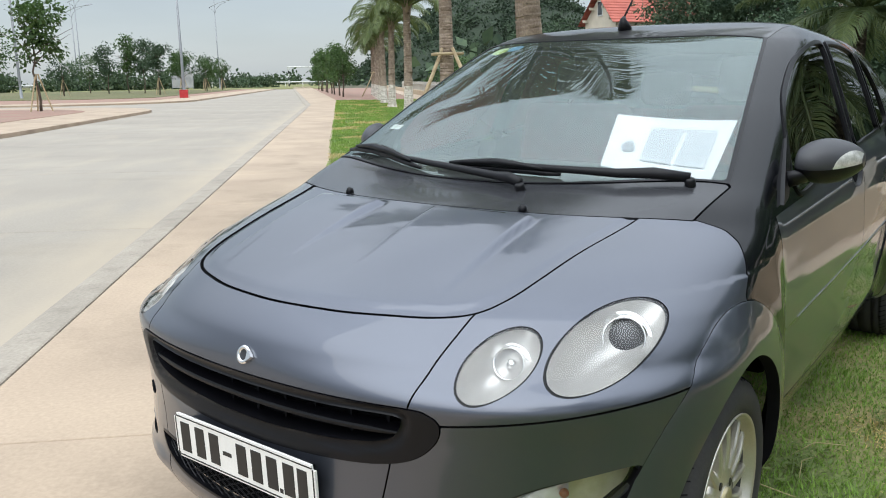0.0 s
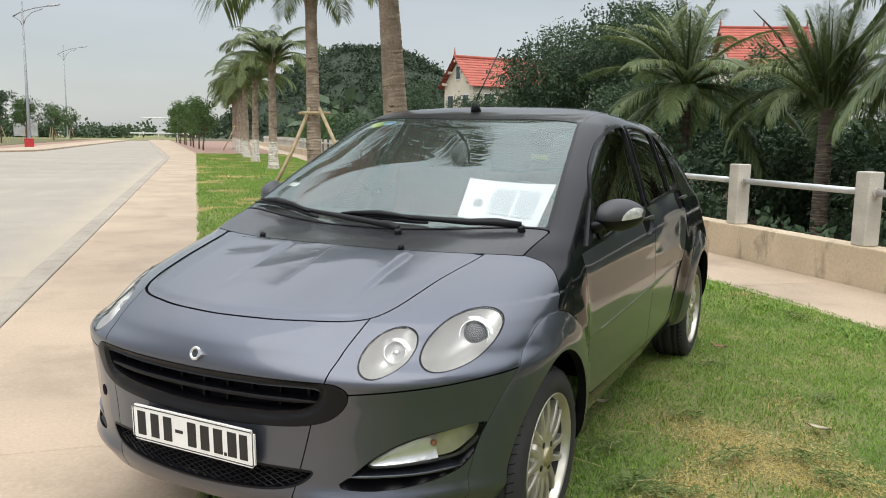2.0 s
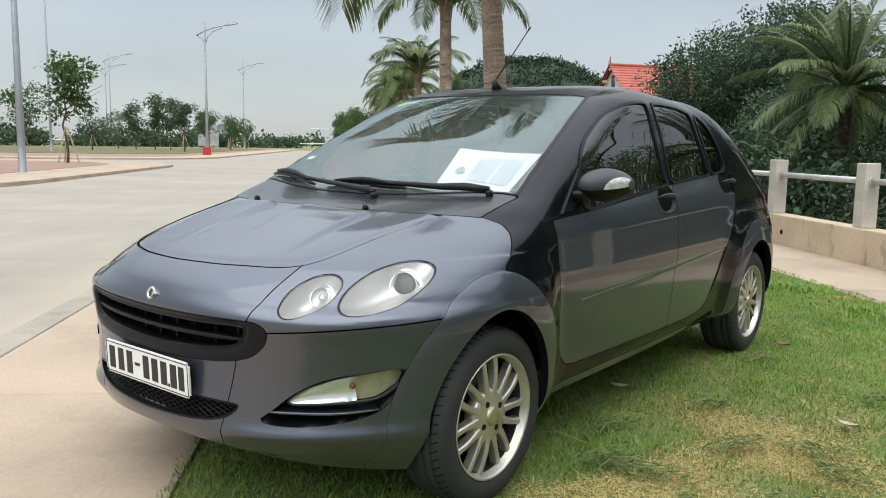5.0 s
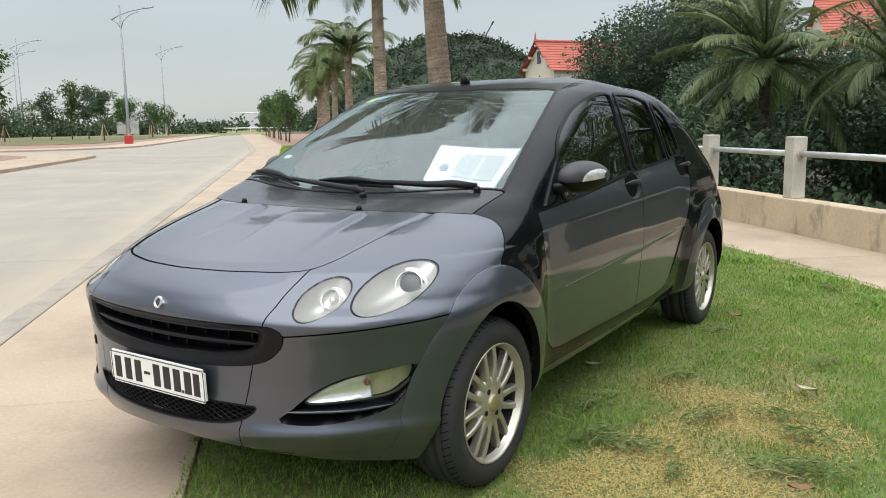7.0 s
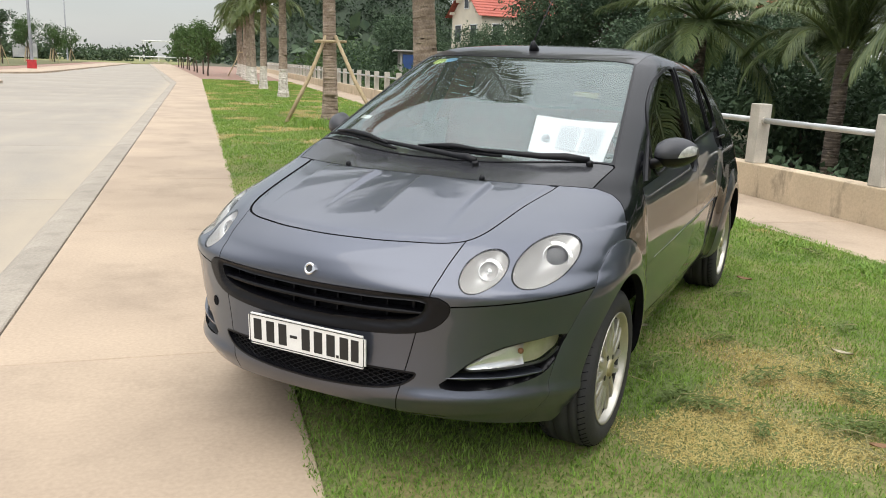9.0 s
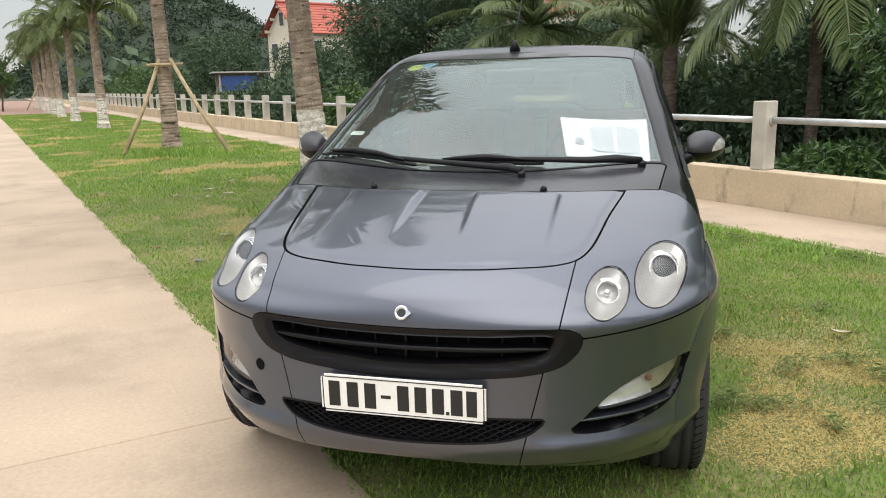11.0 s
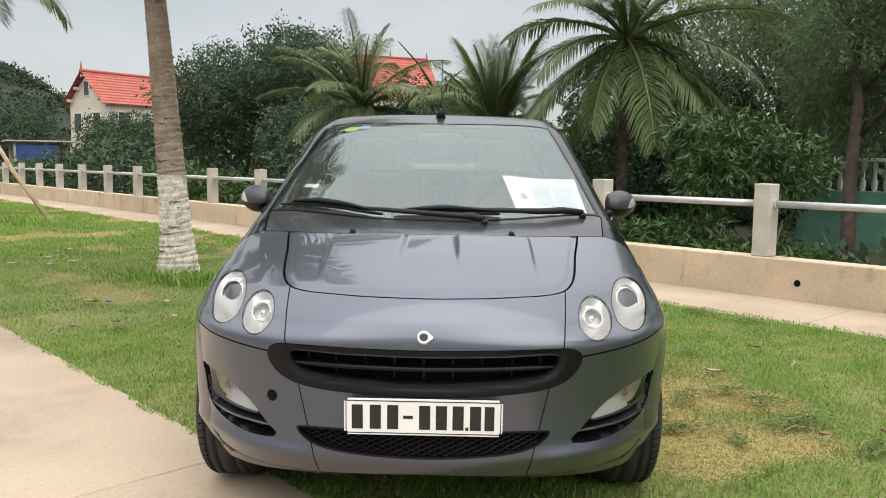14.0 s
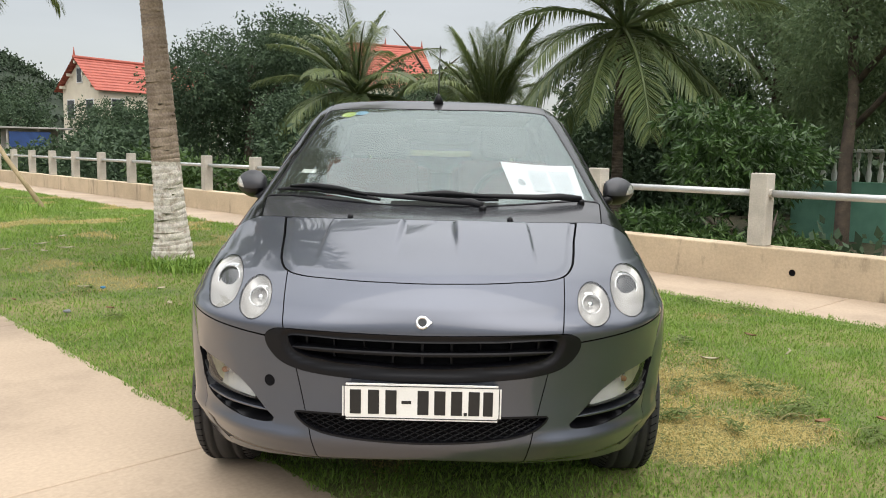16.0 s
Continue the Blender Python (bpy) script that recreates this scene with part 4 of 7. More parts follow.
for poly, nm in ((WIN_F, "front_side_window"), (WIN_R, "rear_side_window"), (WIN_Q, "quarter_window")):
    f = f_side(poly)
    win, back = inside(back, f, 0.0), outside(back, f, 0.0)
    seal, back = inside(back, lambda p: f(p) - 0.012), outside(back, lambda p: f(p) - 0.012)
    panel("window_seal", pushed(seal, 0.0045), PLASTIC, car, "sides", 0.014)
    for ob in panel(nm, pushed(win, -0.004), TINTED, car, "sides", 0.0, "dark tinted glass"):
        ob.visible_shadow = False
rear_low, back = inside(back, lambda p: np.maximum(p[:, 2] - 0.70, 2.3 - p[:, 1]), GAP), outside(back, lambda p: np.maximum(p[:, 2] - 0.70, 2.3 - p[:, 1]), GAP)
panel("rear_bumper", rear_low, PAINT_GREY, car)
tail_field = lambda p: np.maximum.reduce([0.56 - p[:, 0], 2.66 - p[:, 1], p[:, 1] - 2.92, np.abs(p[:, 2] - 0.86) - 0.12])
tail, back = inside(back, tail_field, GAP), outside(back, tail_field, GAP)
AMBER_GLASS = mat("red_lamp_glass", (0.06, 0.010, 0.010), 0.12, 0.0, depth=0.0)
panel("tail_lamp", tail, AMBER_GLASS, car, "sides", 0.02)
rear_glass_field = lambda p: np.maximum.reduce([p[:, 0] - 0.52, 2.42 - p[:, 1], 1.04 - p[:, 2], p[:, 2] - 1.27])
rear_glass, back = inside(back, rear_glass_field), outside(back, rear_glass_field)
panel("rear_window", rear_glass, TINTED, car, flange=0.0)[0].visible_shadow = False
roof_field = lambda p: np.maximum.reduce([p[:, 0] - 0.535 - 0.0 * p[:, 1], 1.3 - p[:, 2], (0.985 + 0.22 * p[:, 0] ** 2) - p[:, 1], p[:, 1] - 2.45])
roof, frame_up = inside(back, roof_field, 0.001), outside(back, roof_field, 0.001)
panel("roof", roof, ROOF_PAINT, car, flange=0.02)
panel("roof_frame", frame_up, PAINT_BLACK, car, flange=0.035, label="glossy black pillars and roof rails")

# near-black sheet for the shade behind the shut lines, from every second row and column of the skin
wide_ = N_FRONT + N_SIDE + N_REAR + 1
grid_p, grid_n = (v.reshape(-1, wide_, 3)[::2, ::2] for v in SKIN[:2])
n_r, n_c = grid_p.shape[:2]
num = np.arange(n_r * n_c).reshape(n_r, n_c)
COARSE = (grid_p.reshape(-1, 3), grid_n.reshape(-1, 3), [tuple(f) for f in np.stack([num[:-1, :-1], num[:-1, 1:], num[1:, 1:], num[1:, :-1]], -1).reshape(-1, 4)])
under = outside(outside(inside(COARSE, lambda p: np.maximum(p[:, 2] - belt(p[:, 1]) + 0.012, 0.24 - p[:, 2] - 0.04 * (p[:, 1] < 0.3))), f_arch, 0.004), lambda p: f_lamps(p, 0.004))
under = outside(outside(outside(under, f_grille, 0.004), f_fog_hole, 0.004), f_low_grille, 0.004)
under = outside(outside(under, f_screen, -0.03), lambda p: np.maximum(f_cowl(p) - 0.01, -0.03 - p[:, 1]), 0.0)
panel("gap_backing", pushed(under, -0.013), VOID, car, flange=0.0)


# ---- front fittings ----
def skin_at(x, z, lo=-0.8, hi=0.0):
    """The point and outward normal of the front skin at a place seen from ahead."""
    p, n, _ = SKIN
    ok = np.nonzero((p[:, 1] > lo) & (p[:, 1] < hi))[0]
    k = ok[np.argsort((p[ok, 0] - abs(x)) ** 2 + (p[ok, 2] - z) ** 2)[:4]]
    w = 1 / (np.hypot(p[k, 0] - abs(x), p[k, 2] - z) + 1e-4)
    pt, nn = (p[k] * w[:, None]).sum(0) / w.sum(), (n[k] * w[:, None]).sum(0)
    nn /= np.linalg.norm(nn)
    s = -1 if x < 0 else 1
    return Vector((s * pt[0], pt[1], pt[2])), Vector((s * nn[0], nn[1], nn[2]))


def facing(pt, n, roll=0.0):
    """A pose at pt whose z looks along n."""
    return Matrix.Translation(pt) @ Vector(n).to_track_quat("Z", "Y").to_matrix().to_4x4()


grille_sheet = inside(SKIN, f_grille, 0.0)
grille = part("grille", sheet_mesh("grille", pushed(outside(grille_sheet, f_grille_in), lambda p: 0.003 - 0.012 * smooth01((0.012 - np.abs(f_grille_in(p) - 0.006)) / 0.012)), PLASTIC, 0.055, "join"), PLASTIC, car, "black plastic radiator grille with one cross blade")
part("backing", sheet_mesh("backing", pushed(inside(SKIN, f_grille, -0.01), -0.058), VOID, 0.0, "join"), VOID, grille)


def slat(x0, x1, z_of, thick, front, deep, count=33):
    """A thin blade that follows the front skin between two places across the car."""
    bm = bmesh.new()
    xs = np.linspace(x0, x1, count)
    raw = np.array([[*skin_at(x, z_of(x))[0], *skin_at(x, z_of(x))[1]] for x in xs])
    soft = raw.copy()
    for _ in range(3):
        soft[1:-1] = (soft[:-2] + 2 * soft[1:-1] + soft[2:]) / 4
    prev = None
    for k, (x, row) in enumerate(zip(xs, soft)):
        q, n = Vector((x, row[1], z_of(x))), Vector(row[3:]).normalized()
        t = thick * min(1.0, 0.25 + 6 * min(k, count - 1 - k) / count)
        up = Vector((0, 0, 1))
        ring = [bm.verts.new(v) for v in (q - n * (front + 0.3 * t) + up * t, q - n * front + up * 0.3 * t, q - n * front - up * 0.3 * t, q - n * (front + 0.3 * t) - up * t, q - n * deep - up * t, q - n * deep + up * t)]
        if prev:
            for j in range(6):
                bm.faces.new((prev[j], prev[(j + 1) % 6], ring[(j + 1) % 6], ring[j]))
        else:
            bm.faces.new(ring[::-1])
        prev = ring
    bm.faces.new(prev)
    bmesh.ops.recalc_face_normals(bm, faces=bm.faces)
    return bm


part("blade", slat(-0.425, 0.425, lambda x: 0.586 + 0.012 * abs(x), 0.0058, 0.006, 0.045, 49), PLASTIC, grille)
for k in range(5):
    x0 = 0.0 + 0.088 * k
    rib = inside(grille_sheet, lambda p: np.maximum(np.abs(p[:, 0] - x0) - 0.004, f_grille_in(p)))
    if len(rib[2]):
        for m_ in (("join",) if k == 0 else ("", "flip")):
            part("rib", sheet_mesh("rib", pushed(rib, -0.038), PLASTIC, 0.018, m_), PLASTIC, grille)

lower = part("lower_grille", sheet_mesh("lower_grille", pushed(outside(inside(SKIN, f_low_grille), lambda p: f_low_grille(p) + 0.006), 0.001), PLASTIC, 0.03, "join"), PLASTIC, car, "black diamond mesh lower grille")
part("backing", sheet_mesh("backing", pushed(inside(SKIN, f_low_grille, -0.008), -0.04), VOID, 0.0, "join"), VOID, lower)


def diamond_mesh():
    bm = bmesh.new()
    step, rise = 0.033, 0.45
    for sgn in (-1, 1):
        for k in range(-30, 31):
            run = []
            for t in np.linspace(0.31, 0.42, 12):
                x = k * step + sgn * (t - 0.365) / rise
                ok = abs(x) < 0.40 and outline(np.array([abs(x)]), np.array([t]), LOW_GRILLE)[0] < 0.003
                if ok:
                    q, n = skin_at(x, t)
                    run.append(q - n * (0.012 + 0.002 * sgn))
                elif len(run) > 1:
                    tube(bm, run, 0.0016, 5)
                    run = []
                else:
                    run = []
            if len(run) > 1:
                tube(bm, run, 0.0016, 5)
    return bm


part("mesh", diamond_mesh(), PLASTIC, lower)

# fog lamps in their dark openings
AMBER_BOWL = mat("yellowish_bowl", (0.56, 0.54, 0.38), 0.22, 0.35, (0.44, 0.42, 0.27), 20, 100, 0.05, 0.0)
fog_sheet = inside(SKIN, f_fog_hole, -0.004)
for m_ in ("", "flip"):
    hole = part("fog_recess", sheet_mesh("fog_recess", pushed(fog_sheet, lambda p: -0.004 - 0.056 * smooth01(-f_fog_hole(p) / 0.014)), PLASTIC, 0.0, m_), PLASTIC, car, "black recess with air slots")
    lens = inside(SKIN, f_fog_lamp)
    part("fog_lamp_lens", sheet_mesh("fog_lamp_lens", pushed(lens, -0.009), CLEAR, 0.0, m_), CLEAR, hole, "clear fog and turn lamp lens").visible_shadow = False
    ribs = lambda p: -0.019 - 0.010 * np.sqrt(np.clip(-f_fog_lamp(p) / 0.03, 0, 1)) + 0.0022 * np.abs(np.sin(p[:, 0] * math.pi / 0.016)) * (p[:, 0] < 0.645) + 0.0012 * np.abs(np.sin(p[:, 2] * math.pi / 0.018)) * (p[:, 0] < 0.645)
    part("reflector", sheet_mesh("reflector", pushed(inside(lens, lambda p: p[:, 0] - 0.660), ribs), REFLECTOR, 0.0, m_), REFLECTOR, hole)
    part("turn_reflector", sheet_mesh("turn_reflector", pushed(outside(lens, lambda p: p[:, 0] - 0.660), -0.034), AMBER_BOWL, 0.02, m_), AMBER_BOWL, hole, "yellowish turn lamp bowl")
    rim_f = outside(inside(SKIN, lambda p: f_fog_lamp(p) - 0.002), lambda p: f_fog_lamp(p) + 0.001)
    part("lamp_rim", sheet_mesh("lamp_rim", pushed(rim_f, -0.008), PLASTIC_GREY, 0.012, m_), PLASTIC_GREY, hole)
    bm = bmesh.new()
    q, n = skin_at(0.652, 0.463)
    sx = 1 if m_ == "" else -1
    bmesh.ops.create_uvsphere(bm, u_segments=16, v_segments=10, radius=0.0095, matrix=Matrix.Translation(Vector((sx * q.x, q.y, q.z)) - 0.024 * Vector((sx * n.x, n.y, n.z))))
    part("bulb", bm, AMBER, hole, "amber bulb", True)
    part("fin", slat(sx * 0.458, sx * 0.700, lambda x: 0.389 + 0.9 * max(0.0, abs(x) - 0.60) ** 2, 0.0036, -0.001, 0.045), PAINT_GREY, hole, "thin horizontal air blade")

# head lamps
PROJECTOR = mat("dark_projector_glass", (0.05, 0.052, 0.056), 0.28, 0.0, (0.042, 0.044, 0.047), 4, 20, 0.0, 0.0, coat=0.25)
for m_ in ("", "flip"):
    sx = 1 if m_ == "" else -1
    for ef, size, nm, cx, cz, r_out, tilt in ((e_lamp_small, 0.055, "main_beam_lamp", 0.535, 0.722, 0.039, 0.3), (e_lamp_big, 0.06, "projector_lamp", 0.668, 0.745, 0.053, 0.5)):
        f = lambda p: (ef(p) - 1) * size
        sheet = inside(SKIN, f)
        bezel = outside(inside(SKIN, lambda p: f(p) - 0.0026), lambda p: f(p) + 0.0006)
        lamp = part(nm, sheet_mesh(nm, pushed(bezel, -0.002), PLASTIC, 0.02, m_), PLASTIC, car, "round clear head lamp with silver bowl")
        part("lens", sheet_mesh("lens", pushed(sheet, 0.0015), CLEAR, 0.0, m_), CLEAR, lamp).visible_shadow = False
        part("bowl", sheet_mesh("bowl", pushed(sheet, lambda p: -0.003 - 0.046 * np.clip(1 - ef(p) ** 2, 0, 1) ** 0.85), LAMP_GREY, 0.0, m_), LAMP_GREY, lamp)
        q, n = (Vector((0.680, -0.290, 0.753)), Vector((0.501, -0.413, 0.761))) if nm == "projector_lamp" else (Vector((0.531, -0.488, 0.729)), Vector((0.377, -0.503, 0.778)))
        axis = Vector((n.x * tilt + 0.12, -1.0, n.z * 0.55)).normalized()
        at = q - n * (0.034 if nm == "projector_lamp" else 0.036)
        at, axis = Vector((sx * at.x, at.y, at.z)), Vector((sx * axis.x, axis.y, axis.z))
        turn = Matrix.Translation(at) @ axis.to_track_quat("X", "Z").to_matrix().to_4x4()
        bm = bmesh.new()
        lathe(bm, [(-0.036, r_out * 1.04), (-0.004, r_out * 1.06), (0.000, r_out * 1.02), (-0.006, r_out * 0.90), (-0.004, r_out * 0.84), (0.014, r_out * 0.82), (0.017, r_out * 0.78), (0.012, r_out * 0.73), (-0.006, r_out * 0.72)], 40)
        part("ring", bm, CHROME, lamp, "", True, turn)
        bm = bmesh.new()
        if nm == "projector_lamp":
            prof = [(0.001 + 0.012 * math.cos(t), r_out * 0.73 * math.sin(t)) for t in np.linspace(0, math.pi / 2, 9)]
            lathe(bm, prof, 36)
            part("projector_lens", bm, PROJECTOR, lamp, "", True, turn).visible_shadow = False
            bm = bmesh.new()
            lathe(bm, [(-0.03, 0.0), (-0.028, r_out * 0.5), (-0.010, r_out * 0.8)], 30)
            part("projector_bowl", bm, PLASTIC_GREY, lamp, "", True, turn)
        else:
            lathe(bm, [(-0.03, 0.004), (-0.028, r_out * 0.35), (-0.020, r_out * 0.62), (-0.006, r_out * 0.86)], 16)
            part("reflector", bm, REFLECTOR, lamp, "", False, turn)
            bm = bmesh.new()
            lathe(bm, [(-0.02, 0.010), (0.004, 0.010), (0.007, 0.007), (0.008, 0.0)], 16)
            part("bulb_cap", bm, CHROME, lamp, "", True, turn)

# badge, plate, dark disc for the tow-eye hole
q, n = skin_at(0.0, 0.680)
bm = bmesh.new()
prof = [(0.004 * math.cos(t), 0.0155 + 0.0048 * math.sin(t)) for t in np.linspace(0, 2 * math.pi, 12, endpoint=False)]
lathe(bm, prof, 36, closed=True)
badge = part("badge", bm, CHROME, car, "small chrome ring badge", True, Matrix.Translation(q + n * 0.003) @ Vector(n).to_track_quat("X", "Z").to_matrix().to_4x4())
bm = bmesh.new()
vs = [bm.verts.new(v) for v in ((0.006, 0.014, 0.013), (0.006, 0.014, -0.013), (0.006, 0.028, 0.0), (-0.002, 0.014, 0.014), (-0.002, 0.014, -0.014), (-0.002, 0.030, 0.0))]
for f_ in ((0, 1, 2), (0, 3, 4, 1), (1, 4, 5, 2), (2, 5, 3, 0), (5, 4, 3)):
    bm.faces.new([vs[k] for k in f_])
bmesh.ops.recalc_face_normals(bm, faces=bm.faces)
part("badge_arrow", bm, CHROME, badge)
bm = bmesh.new()
lathe(bm, [(0.0, 0.0), (0.0, 0.0125)], 30)
part("badge_disc", bm, PLASTIC_GREY, badge)

PLATE_M = Matrix.Translation((0.003, -0.7255, 0.4535)) @ Euler((radians(2.0), 0, 0)).to_matrix().to_4x4()
bm = bmesh.new()
box(bm, -0.228, 0.228, 0.0, 0.006, -0.0535, 0.0535)
bmesh.ops.bevel(bm, geom=[e for e in bm.edges if abs(e.verts[0].co.y - e.verts[1].co.y) > 0.004], offset=0.010, segments=4, affect="EDGES")
plate = part("number_plate", bm, WHITE_PLATE, car, "white number plate with black border and plain bars", m=PLATE_M)
bm = bmesh.new()
for x0, x1, z0, z1 in ((-0.219, 0.219, 0.0465, 0.0490), (-0.219, 0.219, -0.0490, -0.0465), (-0.2235, -0.221, -0.045, 0.045), (0.221, 0.2235, -0.045, 0.045)):
    box(bm, x0, x1, -0.0012, 0.001, z0, z1)
part("plate_border", bm, INK, plate)
for k, x0 in enumerate((-0.190, -0.138, -0.088, 0.004, 0.052, 0.100, 0.150, 0.190)):
    bm = bmesh.new()
    w = 0.032 if k < 7 else 0.028
    box(bm, x0 - w / 2, x0 + w / 2, -0.0014, 0.001, -0.036, 0.036, 0.0006, 1)
    part("plate_bar", bm, INK, plate)
for b_ in ((-0.058, -0.030, -0.0014, 0.001, -0.004, 0.005), (0.121, 0.130, -0.0014, 0.001, -0.036, -0.027)):
    part("plate_bar", box(bmesh.new(), *b_), INK, plate)
bm = bmesh.new()
box(bm, -0.20, 0.20, 0.006, 0.03, -0.04, 0.04, 0.004)
part("plate_holder", bm, PLASTIC, plate)
# near-black disc on the skin, painted shade instead of an opening
q, n = skin_at(-0.455, 0.482)
bm = bmesh.new()
lathe(bm, [(-0.002, 0.0178), (0.0022, 0.0172), (0.0022, 0.0160), (0.0015, 0.0152), (0.0014, 0.0)], 28)
part("tow_eye_shade", bm, VOID, car, "round near-black disc standing for the shade in the tow-eye hole", False, Matrix.Translation(q) @ Vector(n).to_track_quat("X", "Z").to_matrix().to_4x4())


# ---- wheels ----
def wheel():
    """Tyre, twin-spoke alloy rim, brake disc; axle along x, outside towards +x."""
    hub = new("wheel")
    bm = bmesh.new()
    w = 0.0975
    prof = [(w - 0.012, 0.196), (w - 0.002, 0.203), (w + 0.004, 0.222), (w + 0.006, 0.243), (w - 0.002, 0.264), (w - 0.014, 0.279), (w - 0.028, 0.2855), (w - 0.032, 0.286), (w - 0.034, 0.2795), (w - 0.041, 0.2795), (w - 0.043, 0.2875), (0.034, 0.288), (0.032, 0.280), (0.024, 0.280), (0.022, 0.288)]
    prof = prof + [(-a, r) for a, r in prof[::-1]]
    lathe(bm, prof, 72)
    part("tyre", bm, RUBBER, hub, "worn black tyre", True)
    # near-black slivers laid on the shoulders as the shade in tread cuts
    bm = bmesh.new()
    for k in range(64):
        a = k * 2 * math.pi / 64
        for sgn in (-1, 1):
            m4 = Matrix.Rotation(a, 4, "X") @ Matrix.Translation((sgn * 0.0745, 0, 0.2815)) @ Matrix.Rotation(radians(20 * sgn), 4, "Z")
            bmesh.ops.create_cube(bm, size=1.0, matrix=m4 @ Matrix.Rotation(radians(sgn * 24), 4, "Y") @ Matrix.Diagonal((0.026, 0.0028, 0.0050, 1)))
    part("tread_cut_shade", bm, VOID, hub)["kind"] = "stuff"
    bm = bmesh.new()
    lathe(bm, [(w - 0.002, 0.203), (w + 0.001, 0.2035), (w + 0.002, 0.200), (w - 0.003, 0.1955), (w - 0.012, 0.193), (w - 0.026, 0.186)], 72)
    rim = part("rim", bm, ALLOY, hub, "silver multi-spoke alloy rim", True)
    bm = bmesh.new()
    lathe(bm, [(w - 0.026, 0.186), (0.02, 0.178), (-0.06, 0.178), (-0.085, 0.190), (-0.09, 0.2)], 60)
    part("barrel", bm, PLASTIC_GREY, rim, "", True)
    for k in range(7):
        for sgn in (-1, 1):
            bm = bmesh.new()
            a = k * 2 * math.pi / 7
            pts, sect = [], []
            for t in np.linspace(0, 1, 7):
                r = 0.066 + t * 0.131
                off = sgn * (0.0165 + 0.0150 * t + 0.004 * math.sin(math.pi * t))
                x = w - 0.020 + 0.010 * math.sin(math.pi * (0.25 + 0.6 * t)) - 0.006 * t
                pts.append((x, off, r))
            rings = []
            for i, (x, off, r) in enumerate(pts):
                hw = 0.0092 + 0.0030 * abs(i / 6 - 0.55) * 2
                rings.append([bm.verts.new(v) for v in ((x - 0.028, off - hw * 1.25, r), (x - 0.004, off - hw * 1.05, r), (x, off - hw * 0.6, r), (x, off + hw * 0.6, r), (x - 0.004, off + hw * 1.05, r), (x - 0.028, off + hw * 1.25, r))])
            for r0, r1 in zip(rings, rings[1:]):
                for j in range(6):
                    bm.faces.new((r0[j], r0[(j + 1) % 6], r1[(j + 1) % 6], r1[j]))
            bmesh.ops.recalc_face_normals(bm, faces=bm.faces)
            part("spoke", bm, ALLOY, rim, m=Matrix.Rotation(a, 4, "X"))
    bm = bmesh.new()
    lathe(bm, [(w - 0.055, 0.092), (w - 0.026, 0.090), (w - 0.018, 0.084), (w - 0.0145, 0.070), (w - 0.0125, 0.045), (w - 0.012, 0.033), (w - 0.010, 0.032)], 40)
    part("hub_plate", bm, ALLOY, rim, "", True)
    bm = bmesh.new()
    lathe(bm, [(w - 0.018, 0.033), (w - 0.004, 0.031), (w - 0.001, 0.027), (w, 0.012), (w, 0.0)], 36)
    part("hub_cap", bm, mat("gold_tinted_cap", (0.42, 0.37, 0.22), 0.35, 0.6, depth=0.0), rim, "round beige hub cap", True)
    # black discs on the hub plate, coloured as the shade in nut holes
    for k in range(4):
        bm = bmesh.new()
        lathe(bm, [(w - 0.0135, 0.0105), (w - 0.0112, 0.0095), (w - 0.0110, 0.0)], 16)
        a = k * math.pi / 2 + 0.5
        part("nut_hole_shade", bm, PLASTIC, rim, m=Matrix.Translation((0, 0.050 * math.cos(a), 0.050 * math.sin(a))))
    bm = bmesh.new()
    lathe(bm, [(0.02, 0.06), (0.024, 0.075), (0.024, 0.128), (0.0, 0.128), (0.0, 0.06)], 48)
    part("brake_disc", bm, BRAKE, hub, "dull steel brake disc")
    bm = bmesh.new()
    lathe(bm, [(-0.07, 0.0), (-0.07, 0.178)], 48)
    part("back_plate", bm, VOID, hub)
    return hub


first = wheel()
first.parent = car
first.matrix_basis = pose(0.712, FRONT_AXLE, HUB_Z, 2, 0, 0)
for x, y, turn in ((0.712, REAR_AXLE, 40), (-0.712, FRONT_AXLE, 75), (-0.712, REAR_AXLE, 20)):
    copy_thing(first, pose(x, y, HUB_Z, 0, 0, 0 if x > 0 else 180) @ pose(0, 0, 0, turn))

for yc in (FRONT_AXLE, REAR_AXLE):
    for sx in (-1, 1):
        bm = bmesh.new()
        prev = None
        for a in np.linspace(-0.1, math.pi + 0.1, 26):
            y, z = yc - 0.01 + 0.315 * math.cos(a), 0.288 + 0.375 * math.sin(a)
            row = [bm.verts.new((sx * x, y, z)) for x in (0.42, 0.55, 0.725 if a < 1.7 else 0.615 + 0.11 * max(0.0, math.sin(a)))]
            if prev:
                for j in range(2):
                    bm.faces.new((prev[j], prev[j + 1], row[j + 1], row[j]))
            prev = row
        part("wheel_arch_liner", bm, VOID, car)
        bm = bmesh.new()
        rim_ = [bm.verts.new((sx * 0.43, yc - 0.01 + 0.318 * math.cos(a), 0.288 + 0.378 * math.sin(a))) for a in np.linspace(-0.45, math.pi + 0.45, 24)]
        bm.faces.new(rim_)
        part("wheel_arch_wall", bm, VOID, car)
bm = bmesh.new()
box(bm, -0.50, 0.50, -0.36, 2.85, 0.20, 0.27, 0.02)
part("floor_pan", bm, VOID, car)


# ---- mirrors, wipers, aerial, handles ----
INDICATOR = mat("clear_indicator", (0.62, 0.62, 0.58), 0.15, 0.3, (0.45, 0.45, 0.42), 60, 200, 0.1, 0.0, coat=0.6)


